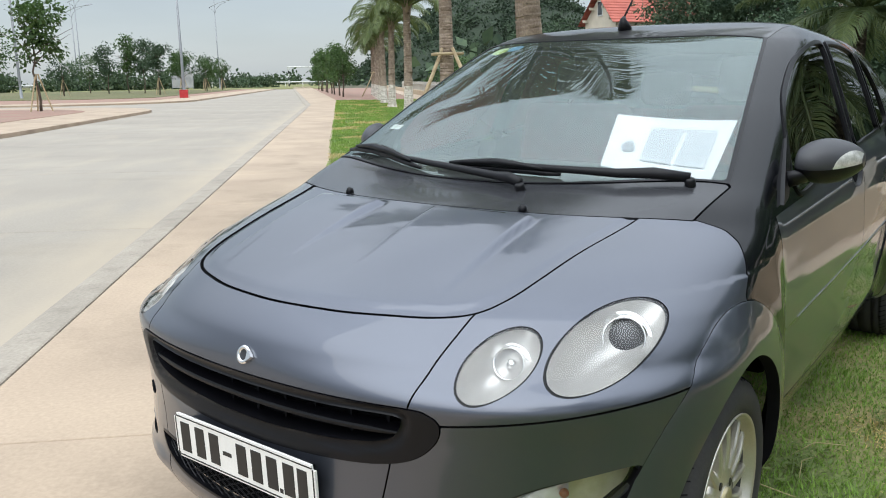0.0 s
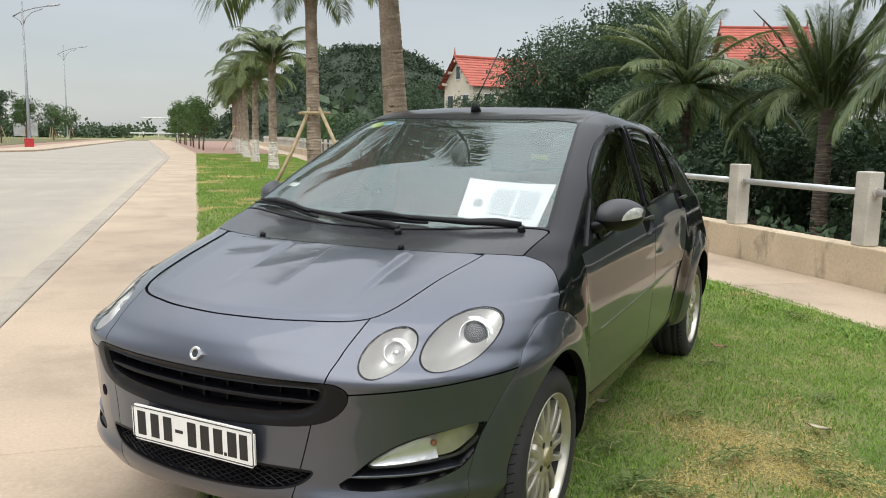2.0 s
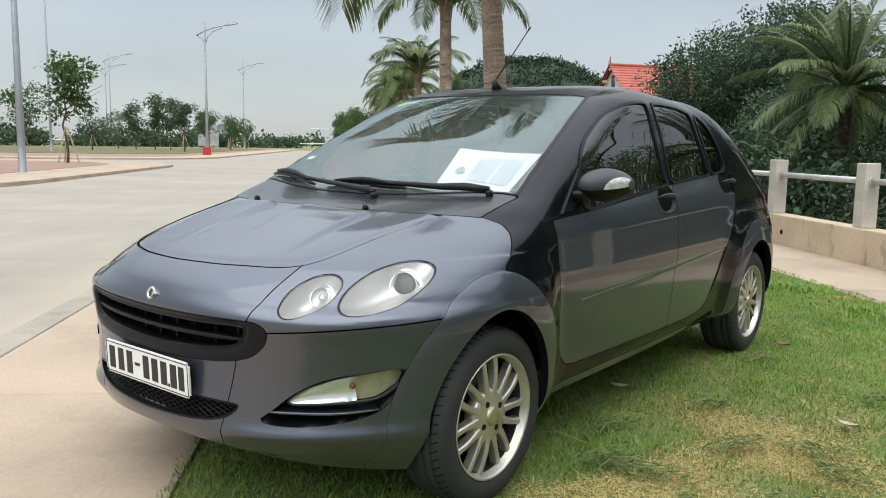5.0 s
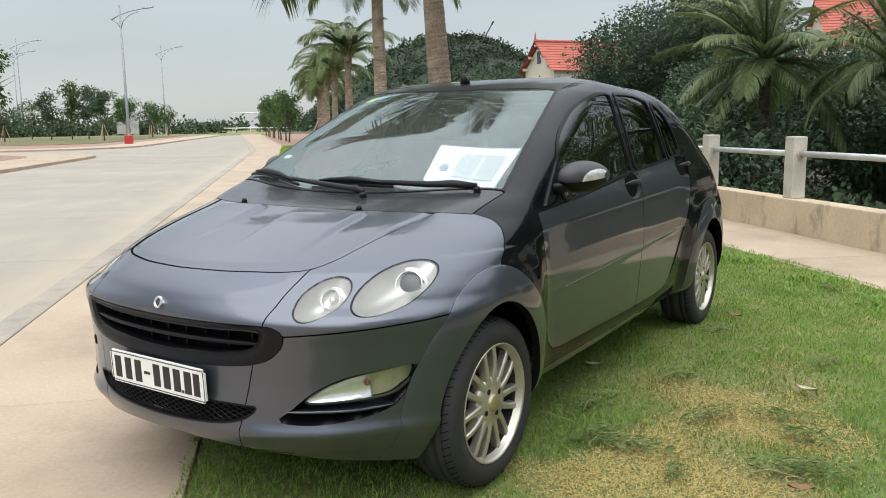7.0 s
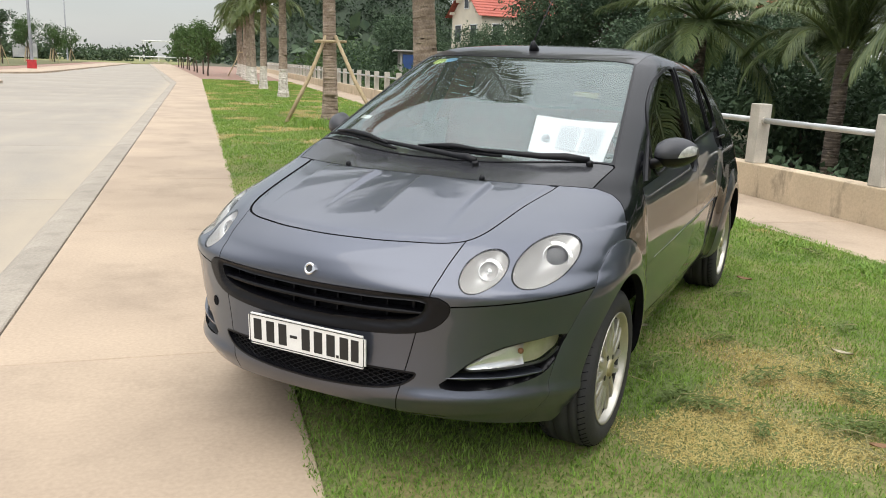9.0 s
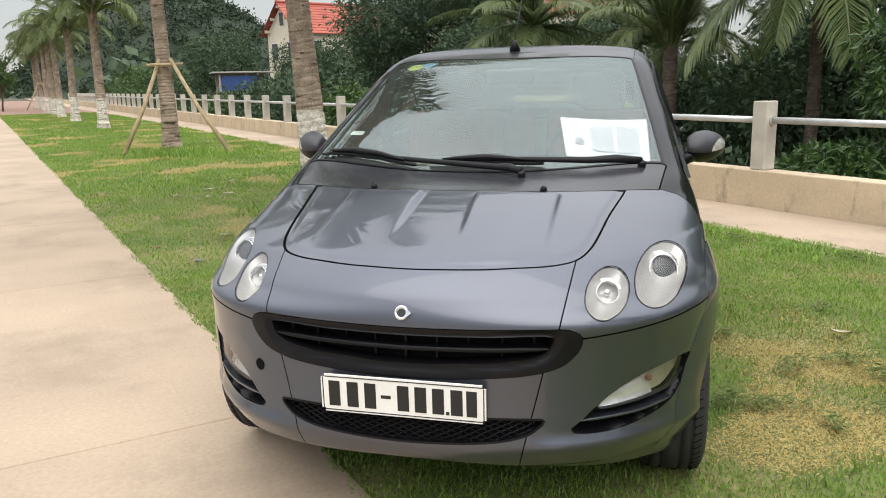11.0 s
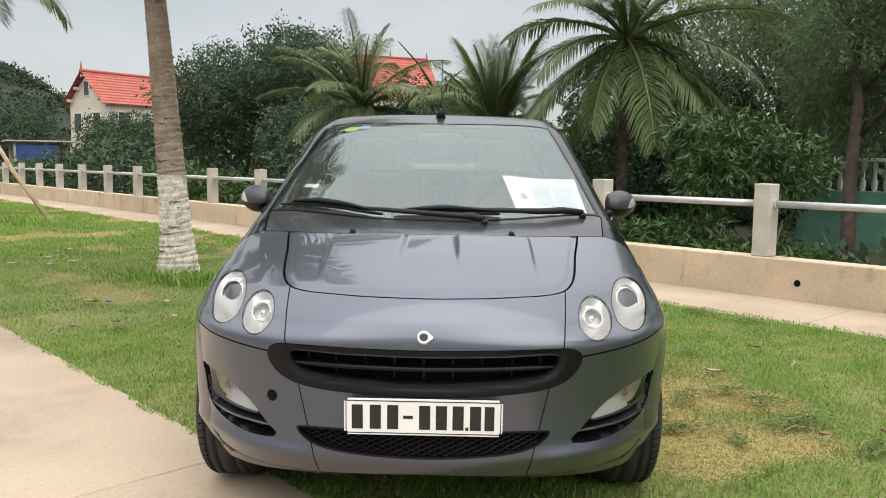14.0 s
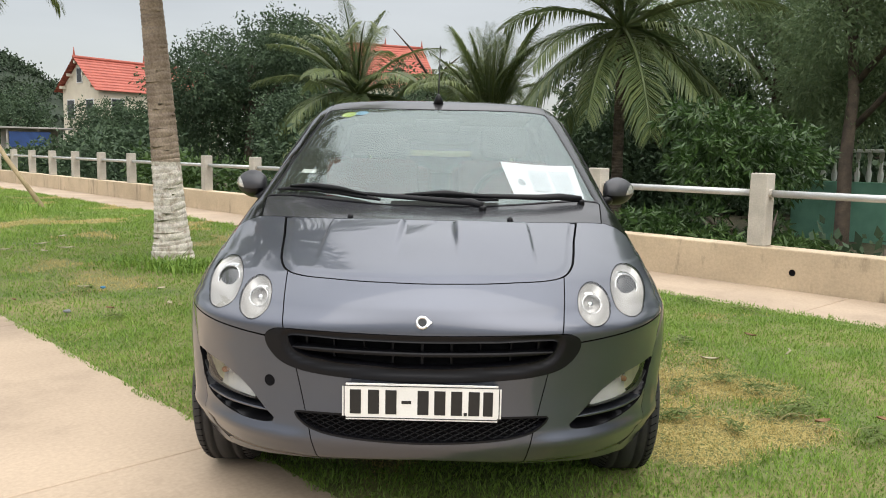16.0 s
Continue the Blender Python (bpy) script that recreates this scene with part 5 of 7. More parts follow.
def mirror_housing(sx):
    cup = bmesh.new()
    n = 20
    rings = []
    for i in range(n + 1):
        t = i / n
        x = 0.756 + 0.144 * t
        grow = math.sin(math.pi * min(0.97, 0.10 + 0.88 * t)) ** 0.45
        yc, zc = 0.632 + 0.095 * t, 1.000 + 0.004 * t
        ry, rz = 0.075 * grow, 0.066 * grow * (1 - 0.12 * t)
        rings.append([cup.verts.new((sx * x, yc + ry * math.cos(a) * (0.75 if math.cos(a) > 0 else 1.25), zc + rz * math.sin(a) * (1.0 if math.sin(a) > 0 else 0.92))) for a in np.linspace(0, 2 * math.pi, 28, endpoint=False)])
    for r0, r1 in zip(rings, rings[1:]):
        for k in range(28):
            cup.faces.new((r0[k], r0[(k + 1) % 28], r1[(k + 1) % 28], r1[k]))
    cup.faces.new(rings[0][::-1])
    cup.faces.new(rings[-1])
    bmesh.ops.recalc_face_normals(cup, faces=cup.faces)
    low = bmesh.new()
    ways = np.linspace(3.42, 2 * math.pi - 0.28, 18)
    rings = []
    for i in range(n + 1):
        t = i / n
        x = 0.756 + 0.144 * t
        grow = math.sin(math.pi * min(0.97, 0.10 + 0.88 * t)) ** 0.45 * 1.03
        yc, zc = 0.632 + 0.095 * t, 1.000 + 0.004 * t
        ry, rz = 0.075 * grow, 0.066 * grow * (1 - 0.12 * t)
        rings.append([low.verts.new((sx * (x + 0.001), yc + ry * math.cos(a) * (0.75 if math.cos(a) > 0 else 1.25), zc + rz * math.sin(a) * 0.95)) for a in ways])
    for r0, r1 in zip(rings, rings[1:]):
        for k in range(17):
            low.faces.new((r0[k], r0[k + 1], r1[k + 1], r1[k]))
    bmesh.ops.recalc_face_normals(low, faces=low.faces)
    body = part("wing_mirror", cup, MIRROR_GREY, car, "dark grey wing mirror with clear side indicator", True)
    lens = bmesh.new()
    rings = []
    for i in range(9):
        t = 0.62 + 0.37 * i / 8
        x = 0.756 + 0.144 * t
        grow = math.sin(math.pi * min(0.97, 0.10 + 0.88 * t)) ** 0.45 * 1.015
        yc, zc = 0.632 + 0.095 * t, 1.000 + 0.004 * t
        ry, rz = 0.075 * grow, 0.066 * grow * (1 - 0.12 * t)
        rings.append([lens.verts.new((sx * (x + 0.001), yc + ry * math.cos(a) * (0.75 if math.cos(a) > 0 else 1.25), zc + rz * math.sin(a))) for a in np.linspace(3.38 - 1.45 * (i / 8) ** 0.7, 3.40, 10)])
    for r0, r1 in zip(rings, rings[1:]):
        for k in range(9):
            lens.faces.new((r0[k], r0[k + 1], r1[k + 1], r1[k]))
    part("indicator", lens, INDICATOR, body, "clear side indicator lens", True)
    part("lower_cover", low, PLASTIC, body, "black lower mirror shell", True)
    foot = bmesh.new()
    tube(foot, [(sx * 0.735, 0.57, 0.955), (sx * 0.765, 0.60, 0.962), (sx * 0.795, 0.635, 0.968)], [0.036, 0.030, 0.026], 16, True, 0.6)
    part("mirror_foot", foot, PLASTIC, body, "", True)
    tri = bmesh.new()
    vs = [tri.verts.new((sx * x, y, z)) for x, y, z in ((0.768, 0.455, 0.905), (0.738, 0.69, 0.925), (0.722, 0.665, 1.02), (0.700, 0.70, 1.085))]
    tri.faces.new((vs[0], vs[1], vs[2]))
    tri.faces.new((vs[0], vs[2], vs[3]))
    r = bmesh.ops.extrude_face_region(tri, geom=list(tri.faces))
    bmesh.ops.translate(tri, verts=[v for v in r["geom"] if isinstance(v, bmesh.types.BMVert)], vec=(-sx * 0.02, 0, 0))
    bmesh.ops.recalc_face_normals(tri, faces=tri.faces)
    part("mirror_triangle", tri, PLASTIC, body)


mirror_housing(1)
mirror_housing(-1)


def screen_at(x, y):
    """The glass or scuttle surface under a place seen from above."""
    p, n, _ = SKIN
    ok = np.nonzero((p[:, 2] > 0.88) & (p[:, 1] < 1.2))[0]
    k = ok[np.argsort((p[ok, 0] - abs(x)) ** 2 + (p[ok, 1] - y) ** 2)[:4]]
    w = 1 / (np.hypot(p[k, 0] - abs(x), p[k, 1] - y) + 1e-4)
    pt = (p[k] * w[:, None]).sum(0) / w.sum()
    return Vector((x, y, pt[2]))


def wiper(pivot, elbow, b0, b1):
    base = bmesh.new()
    pv = screen_at(*pivot) + Vector((0, 0, 0.008))
    lathe(base, [(-0.01, 0.014), (0.008, 0.013), (0.012, 0.009), (0.013, 0.0)], 20)
    w = part("wiper", base, PLASTIC, car, "black windscreen wiper", True, Matrix.Translation(pv) @ Vector((0, -0.4, 0.9)).to_track_quat("X", "Z").to_matrix().to_4x4())
    inv = w.matrix_basis.inverted()
    arm = bmesh.new()
    el = screen_at(*elbow) + Vector((0, -0.012, 0.022))
    mid = (screen_at(*b0) + screen_at(*b1)) / 2 + Vector((0, -0.012, 0.026))
    tube(arm, [inv @ v for v in (pv + Vector((0, 0, 0.012)), pv.lerp(el, 0.5) + Vector((0, 0, 0.012)), el, el.lerp(mid, 0.6), mid)], [0.013, 0.015, 0.012, 0.009, 0.008], 8, True, 0.6)
    part("arm", arm, PLASTIC, w, "", True)
    blade_ = bmesh.new()
    pts = [screen_at(b0[0] + (b1[0] - b0[0]) * t, b0[1] + (b1[1] - b0[1]) * t) + Vector((0, -0.004, 0.010)) for t in np.linspace(0, 1, 9)]
    tube(blade_, [inv @ v for v in pts], [0.005] + [0.0085] * 7 + [0.005], 8, True, 0.7)
    part("blade", blade_, PLASTIC, w, "", True)
    yoke = bmesh.new()
    pts = [p + Vector((0, -0.004, 0.006 + 0.012 * math.sin(math.pi * k / 8))) for k, p in enumerate(pts)]
    tube(yoke, [inv @ v for v in pts[1:8]], [0.005, 0.008, 0.011, 0.013, 0.011, 0.008, 0.005], 6)
    part("yoke", yoke, PLASTIC, w, "", True)


wiper((0.195, 0.084), (0.10, 0.125), (-0.20, 0.165), (-0.63, 0.315))
wiper((0.592, 0.246), (0.42, 0.205), (0.26, 0.190), (-0.16, 0.190))
for x in (-0.289, 0.289):
    bm = bmesh.new()
    v = screen_at(x, -0.055)
    tube(bm, [v, v + Vector((0, -0.002, 0.010)), v + Vector((0, -0.006, 0.015))], [0.012, 0.010, 0.004], 14)
    part("washer_jet", bm, PLASTIC, car, "", True)
bm = bmesh.new()
tube(bm, [(0, 1.13, 1.398), (0, 1.118, 1.418), (0, 1.112, 1.436), (0, 1.120, 1.442)], [0.026, 0.020, 0.011, 0.007], 18)
aerial = part("aerial", bm, PLASTIC, car, "black roof aerial", True)
bm = bmesh.new()
tube(bm, [(0, 1.117, 1.44), (0, 1.26, 1.575), (0, 1.40, 1.71)], [0.0035, 0.0030, 0.0028], 8)
tube(bm, [(0, 1.39, 1.70), (0, 1.405, 1.715)], 0.0045, 8)
part("rod", bm, PLASTIC, aerial, "", True)
for y, z, x in ((1.345, 0.920, 0.787), (2.145, 0.962, 0.783)):
    for sx in (-1, 1):
        bm = bmesh.new()
        tube(bm, [(sx * (x - 0.014), y - 0.085, z + 0.006), (sx * (x - 0.001), y - 0.05, z + 0.012), (sx * (x + 0.002), y, z + 0.012), (sx * (x - 0.002), y + 0.05, z + 0.008), (sx * (x - 0.014), y + 0.085, z - 0.002)], [0.008, 0.012, 0.014, 0.012, 0.008], 12, True, 0.6)
        part("door_handle", bm, PLASTIC_GREY, car, "", True)


# ---- cabin seen through the glass ----
bm = bmesh.new()
rows_ = []
for y, z, w in ((0.22, 0.945, 0.66), (0.34, 0.955, 0.675), (0.55, 0.965, 0.685), (0.70, 0.955, 0.69), (0.78, 0.91, 0.69), (0.80, 0.75, 0.68), (0.78, 0.45, 0.66)):
    rows_.append([bm.verts.new((x * w, y + 0.03 * abs(x) ** 2, z - 0.012 * abs(x) ** 2)) for x in np.linspace(-1, 1, 15)])
for r0, r1 in zip(rows_, rows_[1:]):
    for k in range(14):
        bm.faces.new((r0[k], r0[k + 1], r1[k + 1], r1[k]))
part("dashboard", bm, DASH, car, "dark dashboard", True)
bm = bmesh.new()
for x in (0.36,):
    prof = [(0.012 * math.cos(t), 0.175 + 0.014 * math.sin(t)) for t in np.linspace(0, 2 * math.pi, 10, endpoint=False)]
    lathe(bm, prof, 36, closed=True)
    tube(bm, [(0, -0.17, 0), (-0.02, 0, 0), (0, 0.17, 0)], [0.014, 0.04, 0.014], 10)
    tube(bm, [(-0.02, 0, 0), (0, 0, -0.17)], [0.03, 0.014], 10)
part("steering_wheel", bm, PLASTIC, car, "black three-spoke steering wheel", True, Matrix.Translation((0.36, 0.93, 0.93)) @ Euler((0, radians(-25), radians(90))).to_matrix().to_4x4())


def seat(x, y, w, tall, cloth):
    bm = bmesh.new()
    box(bm, x - w / 2, x + w / 2, y - 0.28, y + 0.24, 0.46, 0.62, 0.06, 3)
    s = part("seat", bm, cloth, car, "cloth seat", True)
    bm = bmesh.new()
    box(bm, -w / 2, w / 2, -0.06, 0.06, 0.0, tall, 0.05, 3)
    part("backrest", bm, cloth, s, "", True, Matrix.Translation((x, y + 0.24, 0.55)) @ Euler((radians(-14), 0, 0)).to_matrix().to_4x4())
    bm = bmesh.new()
    box(bm, -0.13, 0.13, -0.045, 0.045, 0.0, 0.17, 0.04, 3)
    part("headrest", bm, TRIM_CLOTH, s, "", True, Matrix.Translation((x, y + 0.24 + 0.26 * tall + 0.02, 0.55 + tall * 0.97 + 0.02)) @ Euler((radians(-10), 0, 0)).to_matrix().to_4x4())


seat(0.36, 1.10, 0.50, 0.58, RED_CLOTH)
seat(-0.36, 1.10, 0.50, 0.58, RED_CLOTH)
seat(0.33, 1.98, 0.52, 0.52, RED_CLOTH)
seat(-0.33, 1.98, 0.52, 0.52, RED_CLOTH)
bm = bmesh.new()
box(bm, -0.11, 0.11, -0.018, 0.018, -0.032, 0.032, 0.014, 3)
part("rear_view_mirror", bm, PLASTIC, car, "", True, pose(0.0, 0.97, 1.285, 12, 0, 8))
bm = bmesh.new()
box(bm, -0.66, 0.66, 0.8, 2.7, 0.30, 0.40, 0.02)
part("cabin_floor", bm, VOID, car)

# paper behind the windscreen
bm = bmesh.new()
c = [Vector(v) for v in ((0.280, 0.488, 1.128), (0.600, 0.572, 1.113), (0.622, 0.300, 0.967), (0.327, 0.284, 1.001))]
grid_ = []
for j in range(9):
    v = j / 8
    grid_.append([bm.verts.new(c[0].lerp(c[1], u).lerp(c[3].lerp(c[2], u), v) + Vector((0, 0.012, -0.006)) * math.sin(math.pi * u)) for u in np.linspace(0, 1, 13)])
for r0, r1 in zip(grid_, grid_[1:]):
    for k in range(12):
        bm.faces.new((r0[k], r1[k], r1[k + 1], r0[k + 1]))
paper = tagged(part("notice", bm, PAPER, None, ""), "white paper notice leaning behind the windscreen", "paper")


def on_paper(u0, u1, v0, v1, name, material, lift=0.0025):
    bm = bmesh.new()
    pts = []
    up = (c[1] - c[0]).cross(c[3] - c[0]).normalized()
    if up.y > 0:
        up = -up
    for j in range(3):
        v = v0 + (v1 - v0) * j / 2
        pts.append([bm.verts.new(c[0].lerp(c[1], u).lerp(c[3].lerp(c[2], u), v) + Vector((0, 0.012, -0.006)) * math.sin(math.pi * u) + up * lift) for u in np.linspace(u0, u1, 7)])
    for r0, r1 in zip(pts, pts[1:]):
        for k in range(6):
            bm.faces.new((r0[k], r1[k], r1[k + 1], r0[k + 1]))
    part(name, bm, material, paper)


PAPER_TINT = mat("pale_print", (0.52, 0.50, 0.545), 0.7, 0.0, (0.44, 0.43, 0.475), 40, 300, 0.15, 0.0)
for u0, u1 in ((0.32, 0.59), (0.63, 0.89)):
    on_paper(u0, u1, 0.24, 0.80, "printed_field", PAPER_TINT, 0.0042)
    for k in range(4):
        on_paper(u0 + 0.03, u1 - 0.03 - 0.03 * (k % 2), 0.32 + 0.12 * k, 0.335 + 0.12 * k, "print_bar", PAPER_INK, 0.0052)
on_paper(0.32, 0.89, 0.205, 0.235, "print_bar", PAPER_INK, 0.0052)
bm = bmesh.new()
rim = []
for t in np.linspace(0, 2 * math.pi, 20, endpoint=False):
    u, v = 0.185 + 0.055 * math.cos(t) * (1 + 0.12 * math.sin(3 * t)), 0.60 + 0.105 * math.sin(t) * (1 + 0.1 * math.cos(2 * t))
    rim.append(bm.verts.new(c[0].lerp(c[1], u).lerp(c[3].lerp(c[2], u), v) + Vector((0, 0.012, -0.006)) * math.sin(math.pi * u) + Vector((0.1, -0.5, 0.85)) * 0.0045))
bm.faces.new(rim)
part("stamp_mark", bm, mat("stamp_print", (0.20, 0.19, 0.22), 0.7, 0.0, (0.36, 0.35, 0.39), 40, 300, 0.2, 0.0), paper, "round smudged grey stamp")

STICK_G = mat("green_sticker", (0.45, 0.55, 0.12), 0.5, 0.0, depth=0.0)
STICK_B = mat("blue_sticker", (0.20, 0.42, 0.62), 0.5, 0.0, depth=0.0)
for x, y, r, m_, nm in ((-0.425, 0.945, 0.035, STICK_G, "round_sticker"), (-0.365, 0.955, 0.033, STICK_B, "round_sticker"), (-0.528, 0.437, 0.03, WHITE_PAINT, "white_sticker")):
    bm = bmesh.new()
    v = screen_at(x, y)
    nn = (screen_at(x, y + 0.05) - screen_at(x, y - 0.05)).normalized().cross((screen_at(x - 0.05, y) - screen_at(x + 0.05, y)).normalized())
    if nn.z < 0:
        nn = -nn
    if nm == "round_sticker":
        bmesh.ops.create_circle(bm, cap_ends=True, segments=28, radius=r)
    else:
        box(bm, -0.033, 0.033, -0.013, 0.013, -0.0003, 0.0003)
    part(nm, bm, m_, car, m=facing(v - nn * 0.006, nn))


# ---- plants ----
def arrays_mesh(name, verts, faces, material, smooth=False):
    """A mesh from arrays: verts (n, 3), faces (m, k) of one size."""
    me = bpy.data.meshes.new(name)
    verts, faces = np.asarray(verts, np.float32), np.asarray(faces, np.int32)
    m, k = faces.shape
    me.vertices.add(len(verts))
    me.vertices.foreach_set("co", verts.ravel())
    me.loops.add(m * k)
    me.loops.foreach_set("vertex_index", faces.ravel())
    me.polygons.add(m)
    me.polygons.foreach_set("loop_start", np.arange(0, m * k, k, dtype=np.int32))
    me.polygons.foreach_set("loop_total", np.full(m, k, np.int32))
    me.update(calc_edges=True)
    me.validate()
    me.materials.append(material)
    if smooth:
        me.shade_smooth()
    return me


RNG = np.random.default_rng(7)


def unit(v):
    return v / (np.linalg.norm(v, axis=-1, keepdims=True) + 1e-9)


def leaf_quads(at, ahead, side, length, width, fold=0.0):
    """Kite-shaped leaves: four points each."""
    up = unit(np.cross(side, ahead))
    base, tip = at, at + ahead * length
    mid = at + ahead * length * 0.42 + up * fold
    verts = np.stack([base, mid + side * width / 2, tip, mid - side * width / 2], 1).reshape(-1, 3)
    faces = np.arange(len(verts)).reshape(-1, 4)
    return verts, faces


def crown_points(blobs, count, shell=0.55):
    """Points and outward ways on the outer shells of uneven blobs (x, y, z, rx, ry, rz)."""
    blobs = np.array(blobs, float)
    share = (blobs[:, 3] * blobs[:, 5]) ** 1.0
    pick = RNG.choice(len(blobs), count, p=share / share.sum())
    d = unit(RNG.normal(size=(count, 3)))
    r = shell + (1 - shell) * RNG.random(count) ** 0.5
    wob = 1 + 0.18 * np.sin(d[:, 0] * 7 + pick) * np.cos(d[:, 1] * 6 + 2 * pick) + 0.12 * np.sin(d[:, 2] * 11 + 3 * pick)
    b = blobs[pick]
    return b[:, :3] + d * b[:, 3:] * (r * wob)[:, None], d


def foliage(blobs, count, length, width, material, droop=0.4, shell=0.55, clump=6, jitter=0.75):
    """A crown of many small leaves, in sprays, with gaps and an uneven outline."""
    n = count // clump
    p, d = crown_points(blobs, n, shell)
    p = np.repeat(p, clump, 0) + RNG.normal(size=(n * clump, 3)) * length * jitter
    d = unit(np.repeat(d, clump, 0) * 0.7 + RNG.normal(size=(n * clump, 3)) * 0.6 + [0, 0, -droop])
    side = unit(np.cross(d, unit(RNG.normal(size=d.shape))))
    size = (0.65 + 0.7 * RNG.random(len(p)))[:, None]
    v, f = leaf_quads(p, d, side, length * size, width * size, 0.0)
    return arrays_mesh("crown", v, f, material)


def branchy(bm, base, top, r, limbs=5, spread=0.5, seed=0):
    """A tapering trunk with limbs."""
    rnd = random.Random(seed)
    base, top = Vector(base), Vector(top)
    h = (top - base).length
    pts = [base + (top - base) * t + Vector((rnd.uniform(-1, 1), rnd.uniform(-1, 1), 0)) * 0.03 * h * math.sin(math.pi * t) for t in np.linspace(0, 1, 7)]
    tube(bm, pts, [r * (1 - 0.72 * t) for t in np.linspace(0, 1, 7)], 10)
    for k in range(limbs):
        t = rnd.uniform(0.4, 0.9)
        p0 = base + (top - base) * t
        a = k * 2.4 + rnd.uniform(-0.4, 0.4)
        d = Vector((math.cos(a), math.sin(a), rnd.uniform(0.5, 1.0))) * spread * h * rnd.uniform(0.6, 1.0)
        tube(bm, [p0, p0 + d * 0.5 + Vector((0, 0, 0.04 * h)), p0 + d], [r * 0.42, r * 0.26, r * 0.10], 7)
    return bm


def tree(name, label, s, a, blobs, trunk_h, r, leaves, length, width, material, ground=0.0, droop=0.4, group="", shell=0.55, limbs=5, spread=0.45, clump=6, jitter=0.75):
    ob = thing(name, label, "tree" if "tree" in name else "shrub", street(s, a, ground), group)
    part("trunk", branchy(bmesh.new(), (0, 0, -0.15), (0, 0, trunk_h), r, limbs, spread, int(100 * s + a) % 997), BARK, ob, "", True)
    part("crown", foliage(blobs, leaves, length, width, material, droop, shell, clump, jitter), material, ob)
    return ob


def frond_mesh(length, arch, droop, leaf, pairs, seed, tilt=0.5):
    """A feather frond growing along +y and curving down: rib and two rows of leaflets."""
    rnd = np.random.default_rng(seed)
    t = np.linspace(0, 1, 26)
    ang = arch - (arch + droop) * t ** 1.35
    seg = length / 25
    y = np.r_[0, np.cumsum(np.cos(ang[:-1]) * seg)]
    z = np.r_[0, np.cumsum(np.sin(ang[:-1]) * seg)]
    bm = bmesh.new()
    tube(bm, [(0, yy, zz) for yy, zz in zip(y, z)], [0.022 * (1 - 0.88 * k) for k in t], 5, True, 0.6)
    rib = bpy.data.meshes.new("rib")
    bm.to_mesh(rib)
    bm.free()
    tt = np.tile(np.linspace(0.10, 0.995, pairs), 2)
    sg = np.r_[np.ones(pairs), -np.ones(pairs)]
    py, pz, pa = np.interp(tt, t, y), np.interp(tt, t, z), np.interp(tt, t, ang)
    along = np.stack([0 * pa, np.cos(pa), np.sin(pa)], 1)
    out = np.stack([sg, 0 * sg, 0 * sg], 1)
    prof = np.sin(np.pi * np.clip(tt * 0.93 + 0.07, 0, 1)) ** 0.6
    ll = leaf * (0.35 + 0.75 * prof) * (0.9 + 0.2 * rnd.random(len(tt)))
    sweep = 0.65 + 0.75 * tt
    d1 = unit(out * 1.0 + along * sweep[:, None] + np.stack([0 * sg, 0 * sg, tilt * 0.25 - 0.25 * tt], 1) + rnd.normal(size=(len(tt), 3)) * 0.06)
    d2 = unit(d1 * 0.9 + np.array([0, 0, -1.0]) * (0.35 + 0.55 * rnd.random(len(tt)))[:, None])
    base = np.stack([0 * py, py, pz], 1)
    mid = base + d1 * (ll * 0.5)[:, None]
    tip = mid + d2 * (ll * 0.5)[:, None]
    w = unit(np.cross(d1, np.array([0, 0, 1.0]) + 0.3 * along)) * (0.015 * length / 2.6) * (0.6 + 0.4 * prof)[:, None]
    verts = np.stack([base - w * 0.4, base + w * 0.4, mid + w, mid - w, tip], 1).reshape(-1, 3)
    n = len(tt)
    k = np.arange(n)[:, None] * 5
    quads = k + np.array([[0, 1, 2, 3]])
    tris = k + np.array([[3, 2, 4]])
    me = bpy.data.meshes.new("frond")
    rv = np.array([v.co for v in rib.vertices])
    rf = [tuple(i + len(verts) for i in p.vertices) for p in rib.polygons]
    me.from_pydata(np.concatenate([verts, rv]).tolist(), [], quads.tolist() + tris.tolist() + rf)
    me.materials.append(PALM_LEAF)
    bpy.data.meshes.remove(rib)
    return me


FRONDS = [frond_mesh(1.0, 1.25, 0.10, 0.24, 92, 1), frond_mesh(1.0, 0.95, 0.75, 0.31, 96, 2), frond_mesh(1.0, 0.60, 1.25, 0.31, 94, 3), frond_mesh(1.0, 0.35, 1.5, 0.27, 88, 4), frond_mesh(1.0, -0.35, 1.55, 0.25, 80, 5)]
STRAIGHT_FRONDS = [frond_mesh(1.0, 1.30, -0.55, 0.21, 92, 6), frond_mesh(1.0, 0.85, 0.05, 0.24, 92, 7), frond_mesh(1.0, 0.45, 0.45, 0.25, 90, 8), frond_mesh(1.0, 0.02, 0.95, 0.24, 88, 9), frond_mesh(1.0, -0.42, 1.20, 0.24, 84, 10)]
SPEAR_FRONDS = [frond_mesh(1.0, 1.46, -1.20, 0.26, 84, 11), frond_mesh(1.0, 1.28, -0.95, 0.28, 84, 12), frond_mesh(1.0, 1.08, -0.55, 0.28, 84, 13), frond_mesh(1.0, 0.80, 0.35, 0.28, 84, 14), frond_mesh(1.0, 0.55, 0.60, 0.28, 84, 15)]


